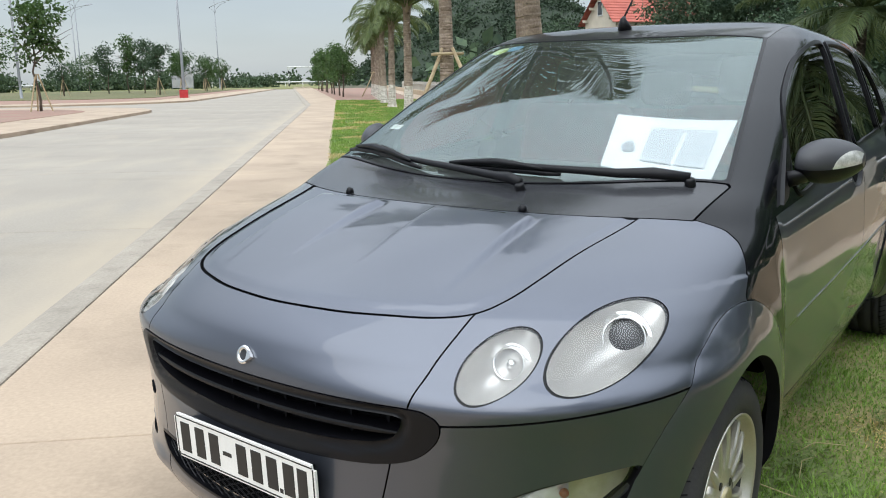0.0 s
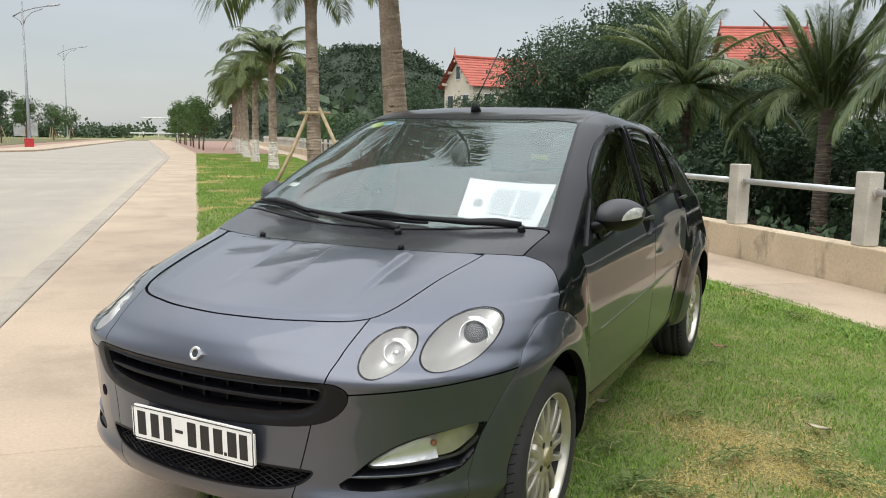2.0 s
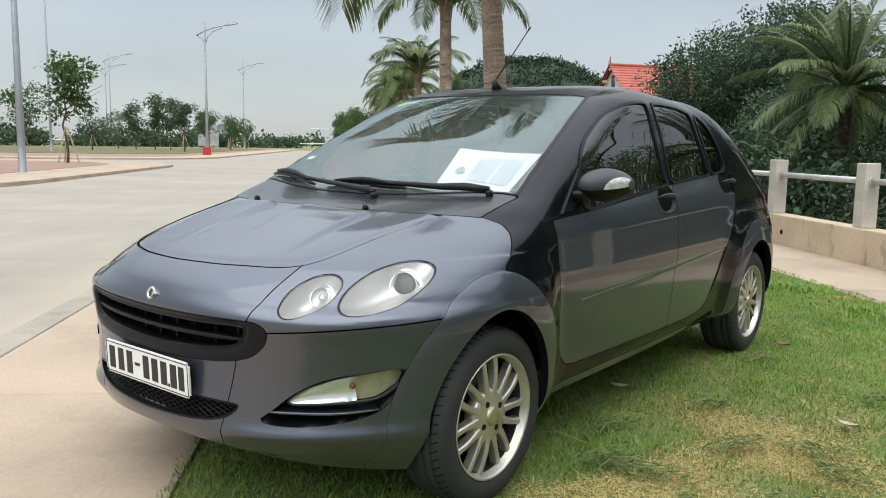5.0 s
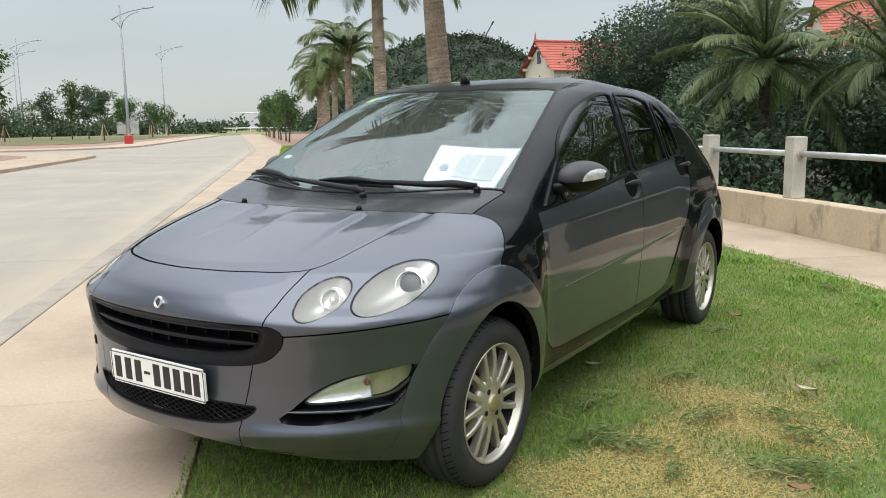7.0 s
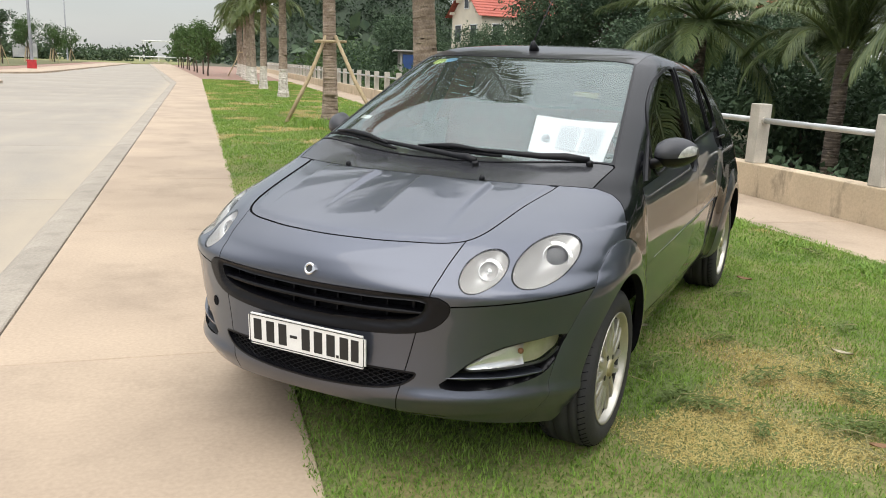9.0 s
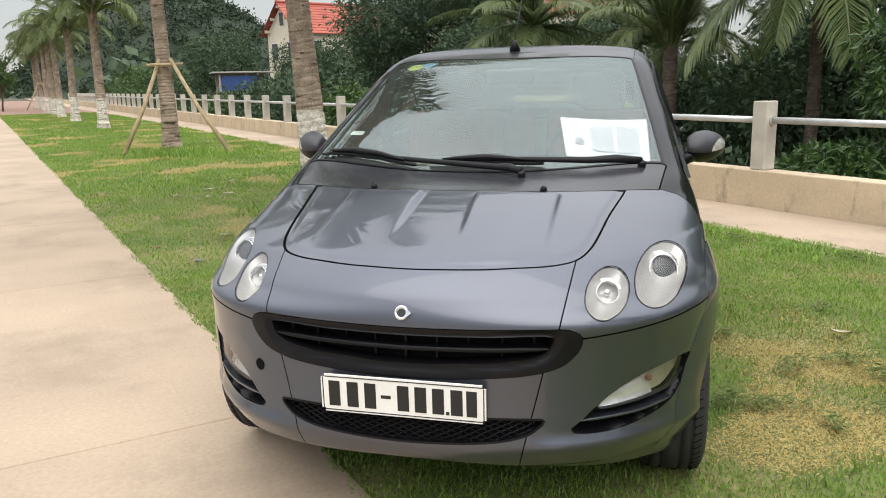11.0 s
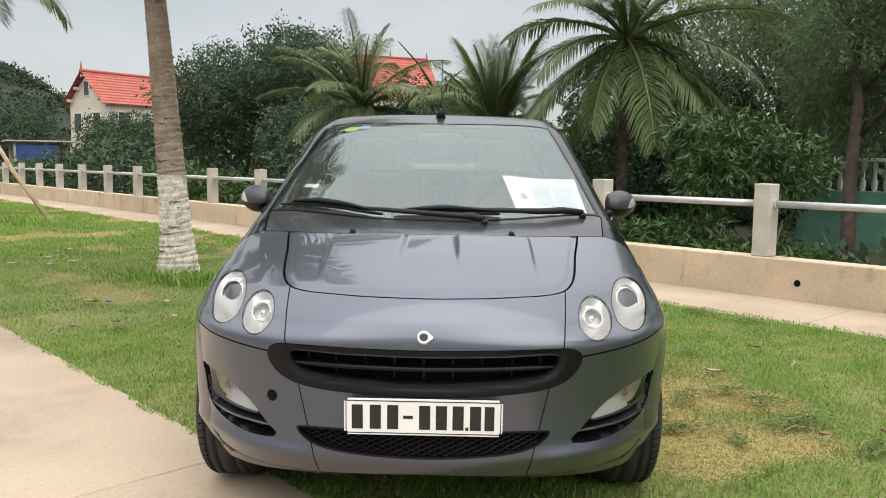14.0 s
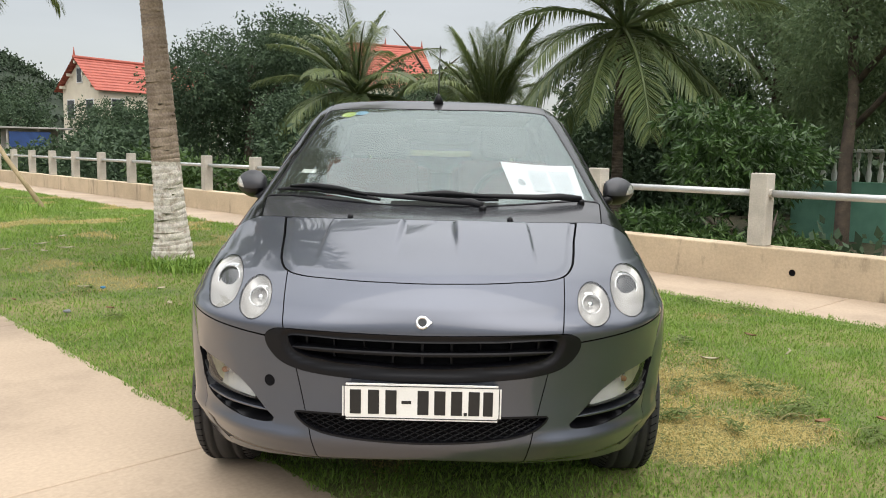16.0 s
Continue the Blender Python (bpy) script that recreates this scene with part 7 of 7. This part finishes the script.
def shed(s, a):
    ob = thing("shed", "low open shed with blue sheeting", "shed", street(s, a, 0.0, -12))
    for nm, b, m_ in (("roof", (-0.4, 3.9, -2.2, 2.2, 2.2, 2.3), PLASTER_GREY), ("back_wall", (0, 3.5, 1.8, 1.95, 0, 2.2), PLASTER_GREY), ("blue_sheet", (0.2, 2.6, -2.0, -1.92, 1.0, 2.0), BLUE_TARP)):
        bm = bmesh.new()
        box(bm, *b, 0.02)
        part(nm, bm, m_, ob)
    for x in (0.1, 1.9, 3.4):
        bm = bmesh.new()
        box(bm, x - 0.06, x + 0.06, -1.9, -1.78, 0, 2.2)
        part("post", bm, POST, ob)


shed(14.2, 55.5)


def garden_wall():
    ob = thing("garden_wall", "turquoise garden wall topped with a white balustrade", "wall", street(20.0, 5.6, -0.68, 0))
    bm = bmesh.new()
    box(bm, 0, 0.2, -14, 1.2, -0.4, 1.25, 0.02)
    part("base", bm, TURQUOISE, ob)
    bm = bmesh.new()
    box(bm, -0.05, 0.25, -14, 1.2, 2.00, 2.09, 0.02)
    part("coping", bm, WHITE_PAINT, ob)
    bm = bmesh.new()
    lathe(bm, [(1.25, 0.05), (1.32, 0.07), (1.45, 0.075), (1.58, 0.045), (1.80, 0.04), (1.92, 0.07), (2.00, 0.05)], 10)
    bmesh.ops.transform(bm, matrix=Matrix.Rotation(radians(-90), 4, "Y"), verts=bm.verts)
    me = bpy.data.meshes.new("baluster")
    bm.to_mesh(me)
    bm.free()
    me.materials.append(WHITE_PAINT)
    me.shade_smooth()
    for k in range(50):
        part("baluster", me, WHITE_PAINT, ob, m=pose(0.1, 1.0 - 0.28 * k, 0.0))


garden_wall()


def hill(cs, ca, rs, ra, top, name, label, seed, leaves):
    """A wooded hill: a mound of earth covered with tree clumps."""
    ob = thing(name, label, "hill", street(cs, ca), kind="structure")
    n, m = 40, 40
    verts, faces = [], []

    def height(u, v):
        r = math.hypot(u, v)
        return top * max(0.0, math.cos(min(1, r) * math.pi / 2)) ** 1.05 * (1 + 0.10 * noise.noise(Vector((u * 2.3, v * 2.3, seed)))) - 0.5

    for i in range(n + 1):
        for j in range(m + 1):
            u, v = 2 * i / n - 1, 2 * j / m - 1
            verts.append((u * rs, v * ra, height(u, v)))
    faces = [(i * (m + 1) + j, (i + 1) * (m + 1) + j, (i + 1) * (m + 1) + j + 1, i * (m + 1) + j + 1) for i in range(n) for j in range(m)]
    part("mound", mesh_of("mound", verts, faces, HILL_EARTH, True), HILL_EARTH, ob)
    blobs = []
    rnd = random.Random(seed)
    while len(blobs) < 1500:
        u, v = rnd.uniform(-1, 1), rnd.uniform(-1, 1)
        if math.hypot(u, v) < 1:
            w = rnd.uniform(0.018, 0.036) * rs
            blobs.append((u * rs, v * ra, height(u, v) + 0.2 * w, w, w, w * 0.9))
    part("woods", foliage(blobs, leaves, 0.015 * rs, 0.012 * rs, HILL_LEAF, 0.1, 0.8), HILL_LEAF, ob)


hill(58.4, 274.0, 52.0, 75.0, 30.0, "hill", "rounded wooded hill behind the houses", 5, 75000)


def street_lamp(s, a, h, turn, second=False):
    ob = thing("street_lamp", "tall galvanised street lamp with curved single arm", "street lamp", verge(s, a, -0.02, turn), "street lamps")
    bm = bmesh.new()
    tube(bm, [(0, 0, 0), (0, 0, 0.02), (0, 0, 1.2), (0, 0, h)], [0.19, 0.13, 0.12, 0.055], 14)
    part("pole", bm, STEEL, ob, "", True)
    bm = bmesh.new()
    box(bm, -0.22, 0.22, -0.22, 0.22, 0.0, 0.03)
    part("base_plate", bm, STEEL, ob)
    k = h / 10
    bm = bmesh.new()
    tube(bm, [(-0.62 * k, 0, h - 1.05 * k), (-0.1, 0, h - 0.72 * k), (0.7 * k, 0, h - 0.42 * k), (1.6 * k, 0, h - 0.22 * k), (2.05 * k, 0, h - 0.16 * k)], 0.045, 10)
    part("arm", bm, STEEL, ob, "", True)
    bm = bmesh.new()
    tube(bm, [(0.0, 0, h - 1.7 * k), (0.18 * k, 0, h - 1.15 * k), (0.6 * k, 0, h - 0.72 * k), (1.3 * k, 0, h - 0.42 * k)], 0.03, 8)
    tube(bm, [(0.0, 0, h - 1.7 * k), (-0.18 * k, 0, h - 1.3 * k), (-0.55 * k, 0, h - 1.05 * k)], 0.03, 8)
    part("brace", bm, STEEL, ob, "", True)
    bm = bmesh.new()
    tube(bm, [(1.55 * k, 0, h - 0.22 * k), (1.8 * k, 0, h - 0.15 * k), (2.25 * k, 0, h - 0.08 * k), (2.45 * k, 0, h - 0.06 * k)], [0.05, 0.15, 0.15, 0.04], 12, True, 0.5)
    part("head", bm, STEEL, ob, "flat grey lamp head", True)


for s, a, h, t in ((-11.25, 25.2, 11.5, 0), (-12.9, 66.0, 10.9, 0), (-21.8, 148.0, 15.6, 0), (-28.2, 73.5, 17.0, 30), (-46.6, 150.0, 15.0, 10), (-46.2, 151.0, 17.0, 10)):
    street_lamp(s, a, h, t)


def fire_box(s, a):
    ob = thing("red_bin", "small red box standing at the foot of a lamp", "bin", verge(s, a, -0.02, 10))
    bm = bmesh.new()
    box(bm, -0.33, 0.33, -0.28, 0.28, 0.0, 0.58, 0.04)
    part("body", bm, RED_BOX, ob)
    bm = bmesh.new()
    box(bm, -0.35, 0.35, -0.30, 0.30, 0.58, 0.68, 0.03)
    part("lid", bm, RED_BOX, ob)


fire_box(-12.75, 65.0)


ROUGH = mat("rough_field_grass", (0.085, 0.105, 0.035), 0.95, 0.0, (0.15, 0.125, 0.06), 0.25, 6, 0.35, 0.05)


# the far side of the road: rounded islands of red paving with pale kerbs, then rough grass
def corner_slab(name, label, s0, s1, a0, a1, r, z0, z1, material, corner):
    bm = bmesh.new()
    pts = [(s0, a0), (s1, a0), (s1, a1), (s0, a1)]
    out = []
    for k, (x, y) in enumerate(pts):
        if k in corner:
            px, py = pts[k - 1]
            qx, qy = pts[(k + 1) % 4]
            ux, uy = np.sign(px - x), np.sign(py - y)
            vx, vy = np.sign(qx - x), np.sign(qy - y)
            cx, cy = x + r * (ux + vx), y + r * (uy + vy)
            for t in np.linspace(0, math.pi / 2, 10):
                out.append((cx - r * (vx * math.cos(t) + ux * math.sin(t)), cy - r * (vy * math.cos(t) + uy * math.sin(t))))
        else:
            out.append((x, y))
    f = bm.faces.new([bm.verts.new((x, y, z1)) for x, y in out])
    ext = bmesh.ops.extrude_face_region(bm, geom=[f])
    bmesh.ops.translate(bm, verts=[v for v in ext["geom"] if isinstance(v, bmesh.types.BMVert)], vec=(0, 0, z0 - z1))
    bmesh.ops.recalc_face_normals(bm, faces=bm.faces)
    return setting(name, bm, material, label, "pavement", STREET)


corner_slab("pavement_island", "pale concrete pavement round the red paving", -59, -8.8, 12, 43.0, 8.0, -0.15, 0.02, CONCRETE, (1, 2))
corner_slab("red_paving", "brick red paving inside the pavement", -58, -11.4, 14.5, 40.0, 6.0, -0.15, 0.032, RED_PAVER, (1, 2))
corner_slab("pavement_corner", "pale concrete pavement at the far corner", -59, -10.4, 49.0, 129.0, 8.0, -0.15, 0.02, CONCRETE, (1,))
corner_slab("red_verge", "brick red verge behind the far pavement", -58.5, -13.4, 52.5, 128.5, 6.5, -0.15, 0.03, RED_PAVER, (1,))
corner_slab("rough_grass", "rough green grass field beside the road", -58, -15.6, 64.0, 128.0, 5.0, -0.15, 0.06, ROUGH, (1,))
setting("red_forecourt", prism([(paved_edge(a), a) for a in (48.7, 80.0, 125.0)] + [(4.5, 125.0), (4.5, 48.7)], -0.15, -0.002), RED_PAVER, "red paving at the end of the lawn", "pavement", STREET)
corner_slab("field", "flat green field reaching the distance", -260, -2.0, 131.0, 300.0, 5.0, -0.155, 0.0, SOIL, ())
corner_slab("field_left", "flat green field beside the far road", -400, -61.0, -120.0, 300.0, 5.0, -0.155, 0.0, SOIL, ())


def young_tree(s, a, h, rad, seed, material=LEAF_MID, stake=True, leaves=1900, clear=0.45):
    ob = tree("young_tree", "young street tree with thin trunk and open crown", s, a, blob_heap(0, 0, h * clear, h * 0.95, rad, 12, seed), h * 0.75, 0.07, leaves, 0.20 * h / 5, 0.11 * h / 5, material, 0.0, 0.3, "young street trees", 0.35)
    if stake:
        for k in range(3):
            bm = bmesh.new()
            t = k * 2.1
            tube(bm, [(0.55 * math.cos(t), 0.55 * math.sin(t), 0), (0.06 * math.cos(t), 0.06 * math.sin(t), 1.7)], 0.035, 7)
            part("stake", bm, BAMBOO, ob)


for k, (s, a, h, rad) in enumerate(((-13.4, 37.3, 5.0, 1.25), (-15.5, 27.0, 5.4, 1.5), (-31, 78, 6.2, 1.9), (-38, 84, 6.0, 2.4), (-46, 92, 6.5, 2.8), (-26.5, 84, 3.9, 1.7))):
    young_tree(s, a, h, rad, 70 + k, (LEAF_MID, LEAF_DARK)[k % 2])
for k, (s, a, h, rad) in enumerate(((-17.0, 82.6, 5.3, 1.4), (-16.4, 92, 4.6, 1.3), (-17.5, 100, 4.8, 1.5), (-16.0, 108, 4.4, 1.4), (-17.4, 116, 4.6, 1.6), (-16.0, 124, 4.4, 1.6), (-21.5, 97, 6.0, 1.4), (-23.5, 98, 6.5, 1.3), (-25.5, 97, 5.6, 1.4), (-29.5, 104, 4.4, 2.0))):
    young_tree(s, a, h, rad, 90 + k, (LEAF_DARK, LEAF_MID)[k % 2], k < 6)
for k in range(9):
    young_tree(paved_edge(59.0 + 5.6 * k) + 1.9 + 0.1 * (k % 2), 59.0 + 5.6 * k, 3.7 + 0.4 * (k % 3), 1.05, 120 + k, LEAF_MID, False, 2200, 0.35)


def far_woods(name, label, rows, seed, leaves, size, spread=1.0, leaf=LEAF_FAR, base=0.0):
    rnd = random.Random(seed)
    blobs = []
    for (s0, a0), (s1, a1), n, h in rows:
        for k in range(n):
            t = rnd.random()
            w = h * rnd.uniform(0.35, 0.7)
            blobs.append((s0 + (s1 - s0) * t + rnd.uniform(-4, 4) * spread, a0 + (a1 - a0) * t + rnd.uniform(-6, 6) * spread, base + h * rnd.uniform(0.15, 0.75), w, w, w * 0.7))
    tagged(part(name, foliage(blobs, leaves, size, size * 0.6, leaf, 0.2, 0.5), leaf, None, "", False, STREET), label, "trees", "", "stuff")


far_woods("far_trees", "low hazy tree line along the horizon", [((-330, 40), (-190, 240), 90, 4.0), ((-200, 235), (-60, 262), 60, 4.2), ((-60, 262), (20, 270), 24, 3.4), ((-8, 205), (4, 200), 5, 3.0)], 3, 20000, 1.2)
# closes the horizon; the stretch behind the viewpoint is added for reflections
far_woods("far_trees", "distant tree line all round, its unseen part added for reflections", [((-330, 40), (-250, -160), 70, 9), ((-250, -160), (120, -190), 90, 10), ((120, -190), (190, 40), 80, 10), ((60, -30), (90, 10), 30, 8), ((50, 40), (60, 110), 50, 5), ((16, 95), (30, 190), 60, 4)], 4, 14000, 2.0)
far_woods("thicket", "dense dark thicket filling the far bank", [((24.5, 9.5), (25.5, 24), 90, 3.2), ((17.5, 10.5), (17.5, 20), 50, 2.6)], 9, 40000, 0.18, 0.2, LEAF_DARK, -0.9)
far_woods("undergrowth", "dark undergrowth along the foot of the bank", [((8.2, -24), (8.2, 60), 190, 1.0), ((10.5, -24), (10.5, 80), 190, 1.25), ((23.5, -24), (25, 70), 110, 3.0)], 8, 70000, 0.17, 0.15, LEAF_DARK, -1.15)


far_woods("hedge", "rough green hedge along the far side of the field", [((-130, 95), (-60, 135), 60, 2.6), ((-60, 135), (-14, 168), 70, 2.3)], 12, 26000, 0.5, 0.4, LEAF_FAR)


def guard_rail():
    ob = thing("guard_rail", "white rail on short posts along the far field", "guard rail", street(0, 0))
    bm = bmesh.new()
    tube(bm, [(-240, 148, 0.95), (-14, 196, 0.95), (2.5, 197, 0.95)], 0.14, 6)
    part("rail", bm, WHITE_PAINT, ob)
    for k in range(60):
        bm = bmesh.new()
        t = k / 59
        x, y = -240 + 242 * t, 148 + 49 * t
        box(bm, x - 0.08, x + 0.08, y - 0.08 + 0.2, y + 0.08 + 0.2, 0, 1.1)
        part("post", bm, WHITE_PAINT, ob)


guard_rail()


def height_gate():
    ob = thing("height_gate", "white height-limit gate with dark stripes across the road", "gate", street(-9.0, 186))
    for x in (0.0, 9.5):
        for k in range(6):
            bm = bmesh.new()
            tube(bm, [(x, 0, k * 0.72 - 0.1), (x, 0, k * 0.72 + 0.62)], 0.14, 8)
            part("stripe", bm, WHITE_PAINT if k % 2 else INK, ob)
    bm = bmesh.new()
    tube(bm, [(-0.3, 0, 4.3), (9.8, 0, 4.3)], 0.13, 8)
    part("beam", bm, WHITE_PAINT, ob)


height_gate()


# small things on the grass
def fallen_leaf(s, a, size, turn, material, label):
    pts = np.linspace(0, 1, 7)
    v, f = [], []
    for k, t in enumerate(pts):
        w = size * 0.22 * math.sin(math.pi * min(0.98, t + 0.02)) ** 0.7
        v += [(-w, size * t, 0.012 + 0.25 * size * (t - 0.5) ** 2), (0, size * t, 0.004 + 0.25 * size * (t - 0.5) ** 2), (w, size * t, 0.014 + 0.25 * size * (t - 0.5) ** 2)]
        if k:
            b = 3 * k
            f += [(b - 3, b - 2, b + 1, b), (b - 2, b - 1, b + 2, b + 1)]
    tagged(part("fallen_leaf", mesh_of("fallen_leaf", v, f, material, True), material, None, "", True, street(s, a, 0.028, turn)), label, "leaf", "fallen leaves")


PALE_LEAF = mat("pale_dry_leaf", (0.42, 0.38, 0.26), 0.7, 0.0, (0.30, 0.26, 0.17), 20, 80, 0.15, 0.0)
BROWN_LEAF = mat("brown_dry_leaf", (0.22, 0.12, 0.06), 0.8, 0.0, scale=20, fine=80, depth=0.0)
for s, a, size, turn, m_ in ((1.53, -0.93, 0.08, 60, BROWN_LEAF), (0.20, 3.42, 0.07, 30, BROWN_LEAF), (0.85, 4.01, 0.10, 120, PALE_LEAF), (1.15, 7.67, 0.14, 95, PALE_LEAF), (0.65, 7.30, 0.12, 60, PALE_LEAF), (2.10, -0.02, 0.10, 210, PALE_LEAF), (-0.22, 4.16, 0.06, 10, BROWN_LEAF), (1.75, -1.15, 0.10, 20, BROWN_LEAF), (2.3, -1.3, 0.11, 100, PALE_LEAF), (1.25, 7.1, 0.16, 80, PALE_LEAF), (0.9, 6.9, 0.13, 10, PALE_LEAF), (1.6, 8.4, 0.14, 130, PALE_LEAF), (0.4, 4.4, 0.10, 50, PALE_LEAF), (0.6, 3.4, 0.09, 150, PALE_LEAF), (1.4, 0.5, 0.08, 70, PALE_LEAF), (2.6, 1.2, 0.10, 30, BROWN_LEAF), (1.0, -2.0, 0.10, 200, PALE_LEAF), (2.9, 0.1, 0.09, 170, BROWN_LEAF)):
    fallen_leaf(s, a, size, turn, m_, "curled pale dry leaf on the grass" if m_ == PALE_LEAF else "curled brown leaf on the grass")
bm = bmesh.new()
tube(bm, [(0, -0.06, 0.04), (0.01, 0.02, 0.045), (-0.01, 0.10, 0.038)], [0.005, 0.006, 0.003], 7)
tagged(part("twig", bm, PALE_LEAF, None, "", True, street(2.61, -0.30, 0.0, -75)), "pale dry twig lying on the grass", "twig")


def hoarding():
    ob = thing("hoarding", "long pale grey hoarding of flat panels beyond the field", "fence", street(-28, 150, 0.0, -8))
    for k in range(2):
        bm = bmesh.new()
        box(bm, 1.9 * k, 1.9 * k + 1.84, 0, 0.06, 0.25, 2.6 + 0.25 * (k % 3), 0.01, 1)
        part("panel", bm, HOARDING, ob)
    for k in range(3):
        bm = bmesh.new()
        box(bm, 1.9 * k - 0.09, 1.9 * k + 0.03, 0.05, 0.15, -0.05, 2.5)
        part("post", bm, STEEL, ob)


HOARDING = mat("weathered_hoarding", (0.42, 0.42, 0.42), 0.8, 0.0, (0.28, 0.28, 0.29), 0.8, 8, 0.15, 0.002, per_object=0.12)
hoarding()


CLIPPING = leafy("wilted_clipping", (0.19, 0.245, 0.075), (0.10, 0.145, 0.04), 0.75, 0.2)
STALK = mat("dry_stalk", (0.36, 0.31, 0.15), 0.8, 0.0, (0.24, 0.22, 0.09), 30, 120, 0.1, 0.0)


def clipping(s, a, size, count, turn):
    """A wilted clump of cut weeds lying flat: small leaves on a few thin trailing stems."""
    ob = thing("weed_clipping", "wilted clump of cut weeds lying on the grass", "cut weeds", street(s, a, 0.0, turn), "cut weeds on the grass")
    n = int(1.6 * count)
    p = RNG.normal(size=(n, 2)) * [size * 0.5, size * 0.2]
    base = np.stack([p[:, 0], p[:, 1], 0.016 + 0.022 * RNG.random(n)], 1)
    az = RNG.normal(size=n) * 0.8 + np.where(RNG.random(n) < 0.5, 0.0, math.pi)
    d = unit(np.stack([np.cos(az), np.sin(az), 0.35 * RNG.normal(size=n)], 1))
    side = unit(np.cross(d, np.array([0, 0, 1.0]) + 0.4 * RNG.normal(size=(n, 3))))
    k = (0.6 + 0.7 * RNG.random(n))[:, None]
    v, f = leaf_quads(base, d, side, 0.034 * k, 0.0075 * k, 0.002)
    part("leaves", arrays_mesh("leaves", v, f, CLIPPING), CLIPPING, ob)
    for j in range(3):
        bm = bmesh.new()
        y0, y1 = RNG.normal(size=2) * size * 0.18
        tube(bm, [(-size * 0.6, y0, 0.022), (-size * 0.1, (y0 + y1) / 2 + 0.02, 0.040), (size * 0.35, y1, 0.034), (size * 0.75, y1 + 0.03, 0.022)], [0.0012, 0.0018, 0.0016, 0.0008], 5)
        part("stem", bm, CLIPPING if j else STALK, ob)


for s, a, size, n, t in ((1.05, -0.29, 0.16, 130, 20), (1.14, -0.42, 0.15, 120, -30), (1.18, -0.68, 0.10, 50, 60), (1.60, -0.73, 0.20, 190, -20), (1.58, -0.19, 0.16, 90, 10), (1.84, -0.27, 0.16, 80, -35), (1.15, 0.03, 0.16, 80, 40), (1.53, -1.10, 0.14, 90, 15), (3.80, 0.94, 0.16, 70, 80), (3.78, 0.50, 0.15, 60, 95), (1.82, -0.49, 0.15, 80, -50), (1.70, 0.30, 0.14, 50, 0), (2.5, 0.3, 0.13, 45, 30), (2.3, 0.95, 0.14, 50, -20), (3.72, 1.9, 0.15, 60, 85), (0.38, 4.4, 0.14, 60, 40), (0.1, 3.2, 0.10, 40, -20)):
    clipping(s, a, size, n, t)


def straw(s, a, length, turn, bend=0.02):
    bm = bmesh.new()
    tube(bm, [(0, -length / 2, 0.026), (bend, 0, 0.046), (0, length / 2, 0.030)], [0.0018, 0.0022, 0.001], 6)
    tagged(part("straw", bm, STALK, None, "", True, street(s, a, 0.0, turn)), "thin dry yellow stalk lying on the grass", "straw", "straws on the grass")


for s, a, length, t in ((1.46, -0.80, 0.22, 70), (1.40, -0.95, 0.20, 25), (1.50, -0.86, 0.14, 130), (0.20, 4.37, 0.22, -70), (1.38, 5.16, 0.20, 10), (0.9, -0.1, 0.25, 60), (1.25, 0.1, 0.22, 100), (2.28, 0.55, 0.16, 30), (-0.30, 2.7, 0.2, -40), (2.0, 0.62, 0.15, 80)):
    straw(s, a, length, t)


def scrap(s, a, size, material, label):
    bm = bmesh.new()
    bmesh.ops.create_icosphere(bm, subdivisions=2, radius=size)
    for v in bm.verts:
        v.co *= 1 + 0.35 * noise.noise(v.co * (1.6 / size))
        v.co.z = 0.028 + 0.45 * v.co.z
    tagged(part("scrap", bm, material, None, "", True, street(s, a)), label, "litter", "litter on the grass")


scrap(0.49, 4.36, 0.022, mat("blue_scrap", (0.05, 0.22, 0.42), 0.5, 0.0, depth=0.0), "crumpled blue plastic scrap on the grass")
scrap(-0.07, 3.56, 0.026, mat("grey_pebble", (0.22, 0.23, 0.25), 0.8, 0.0, scale=30, depth=0.001), "small grey pebble at the lawn edge")
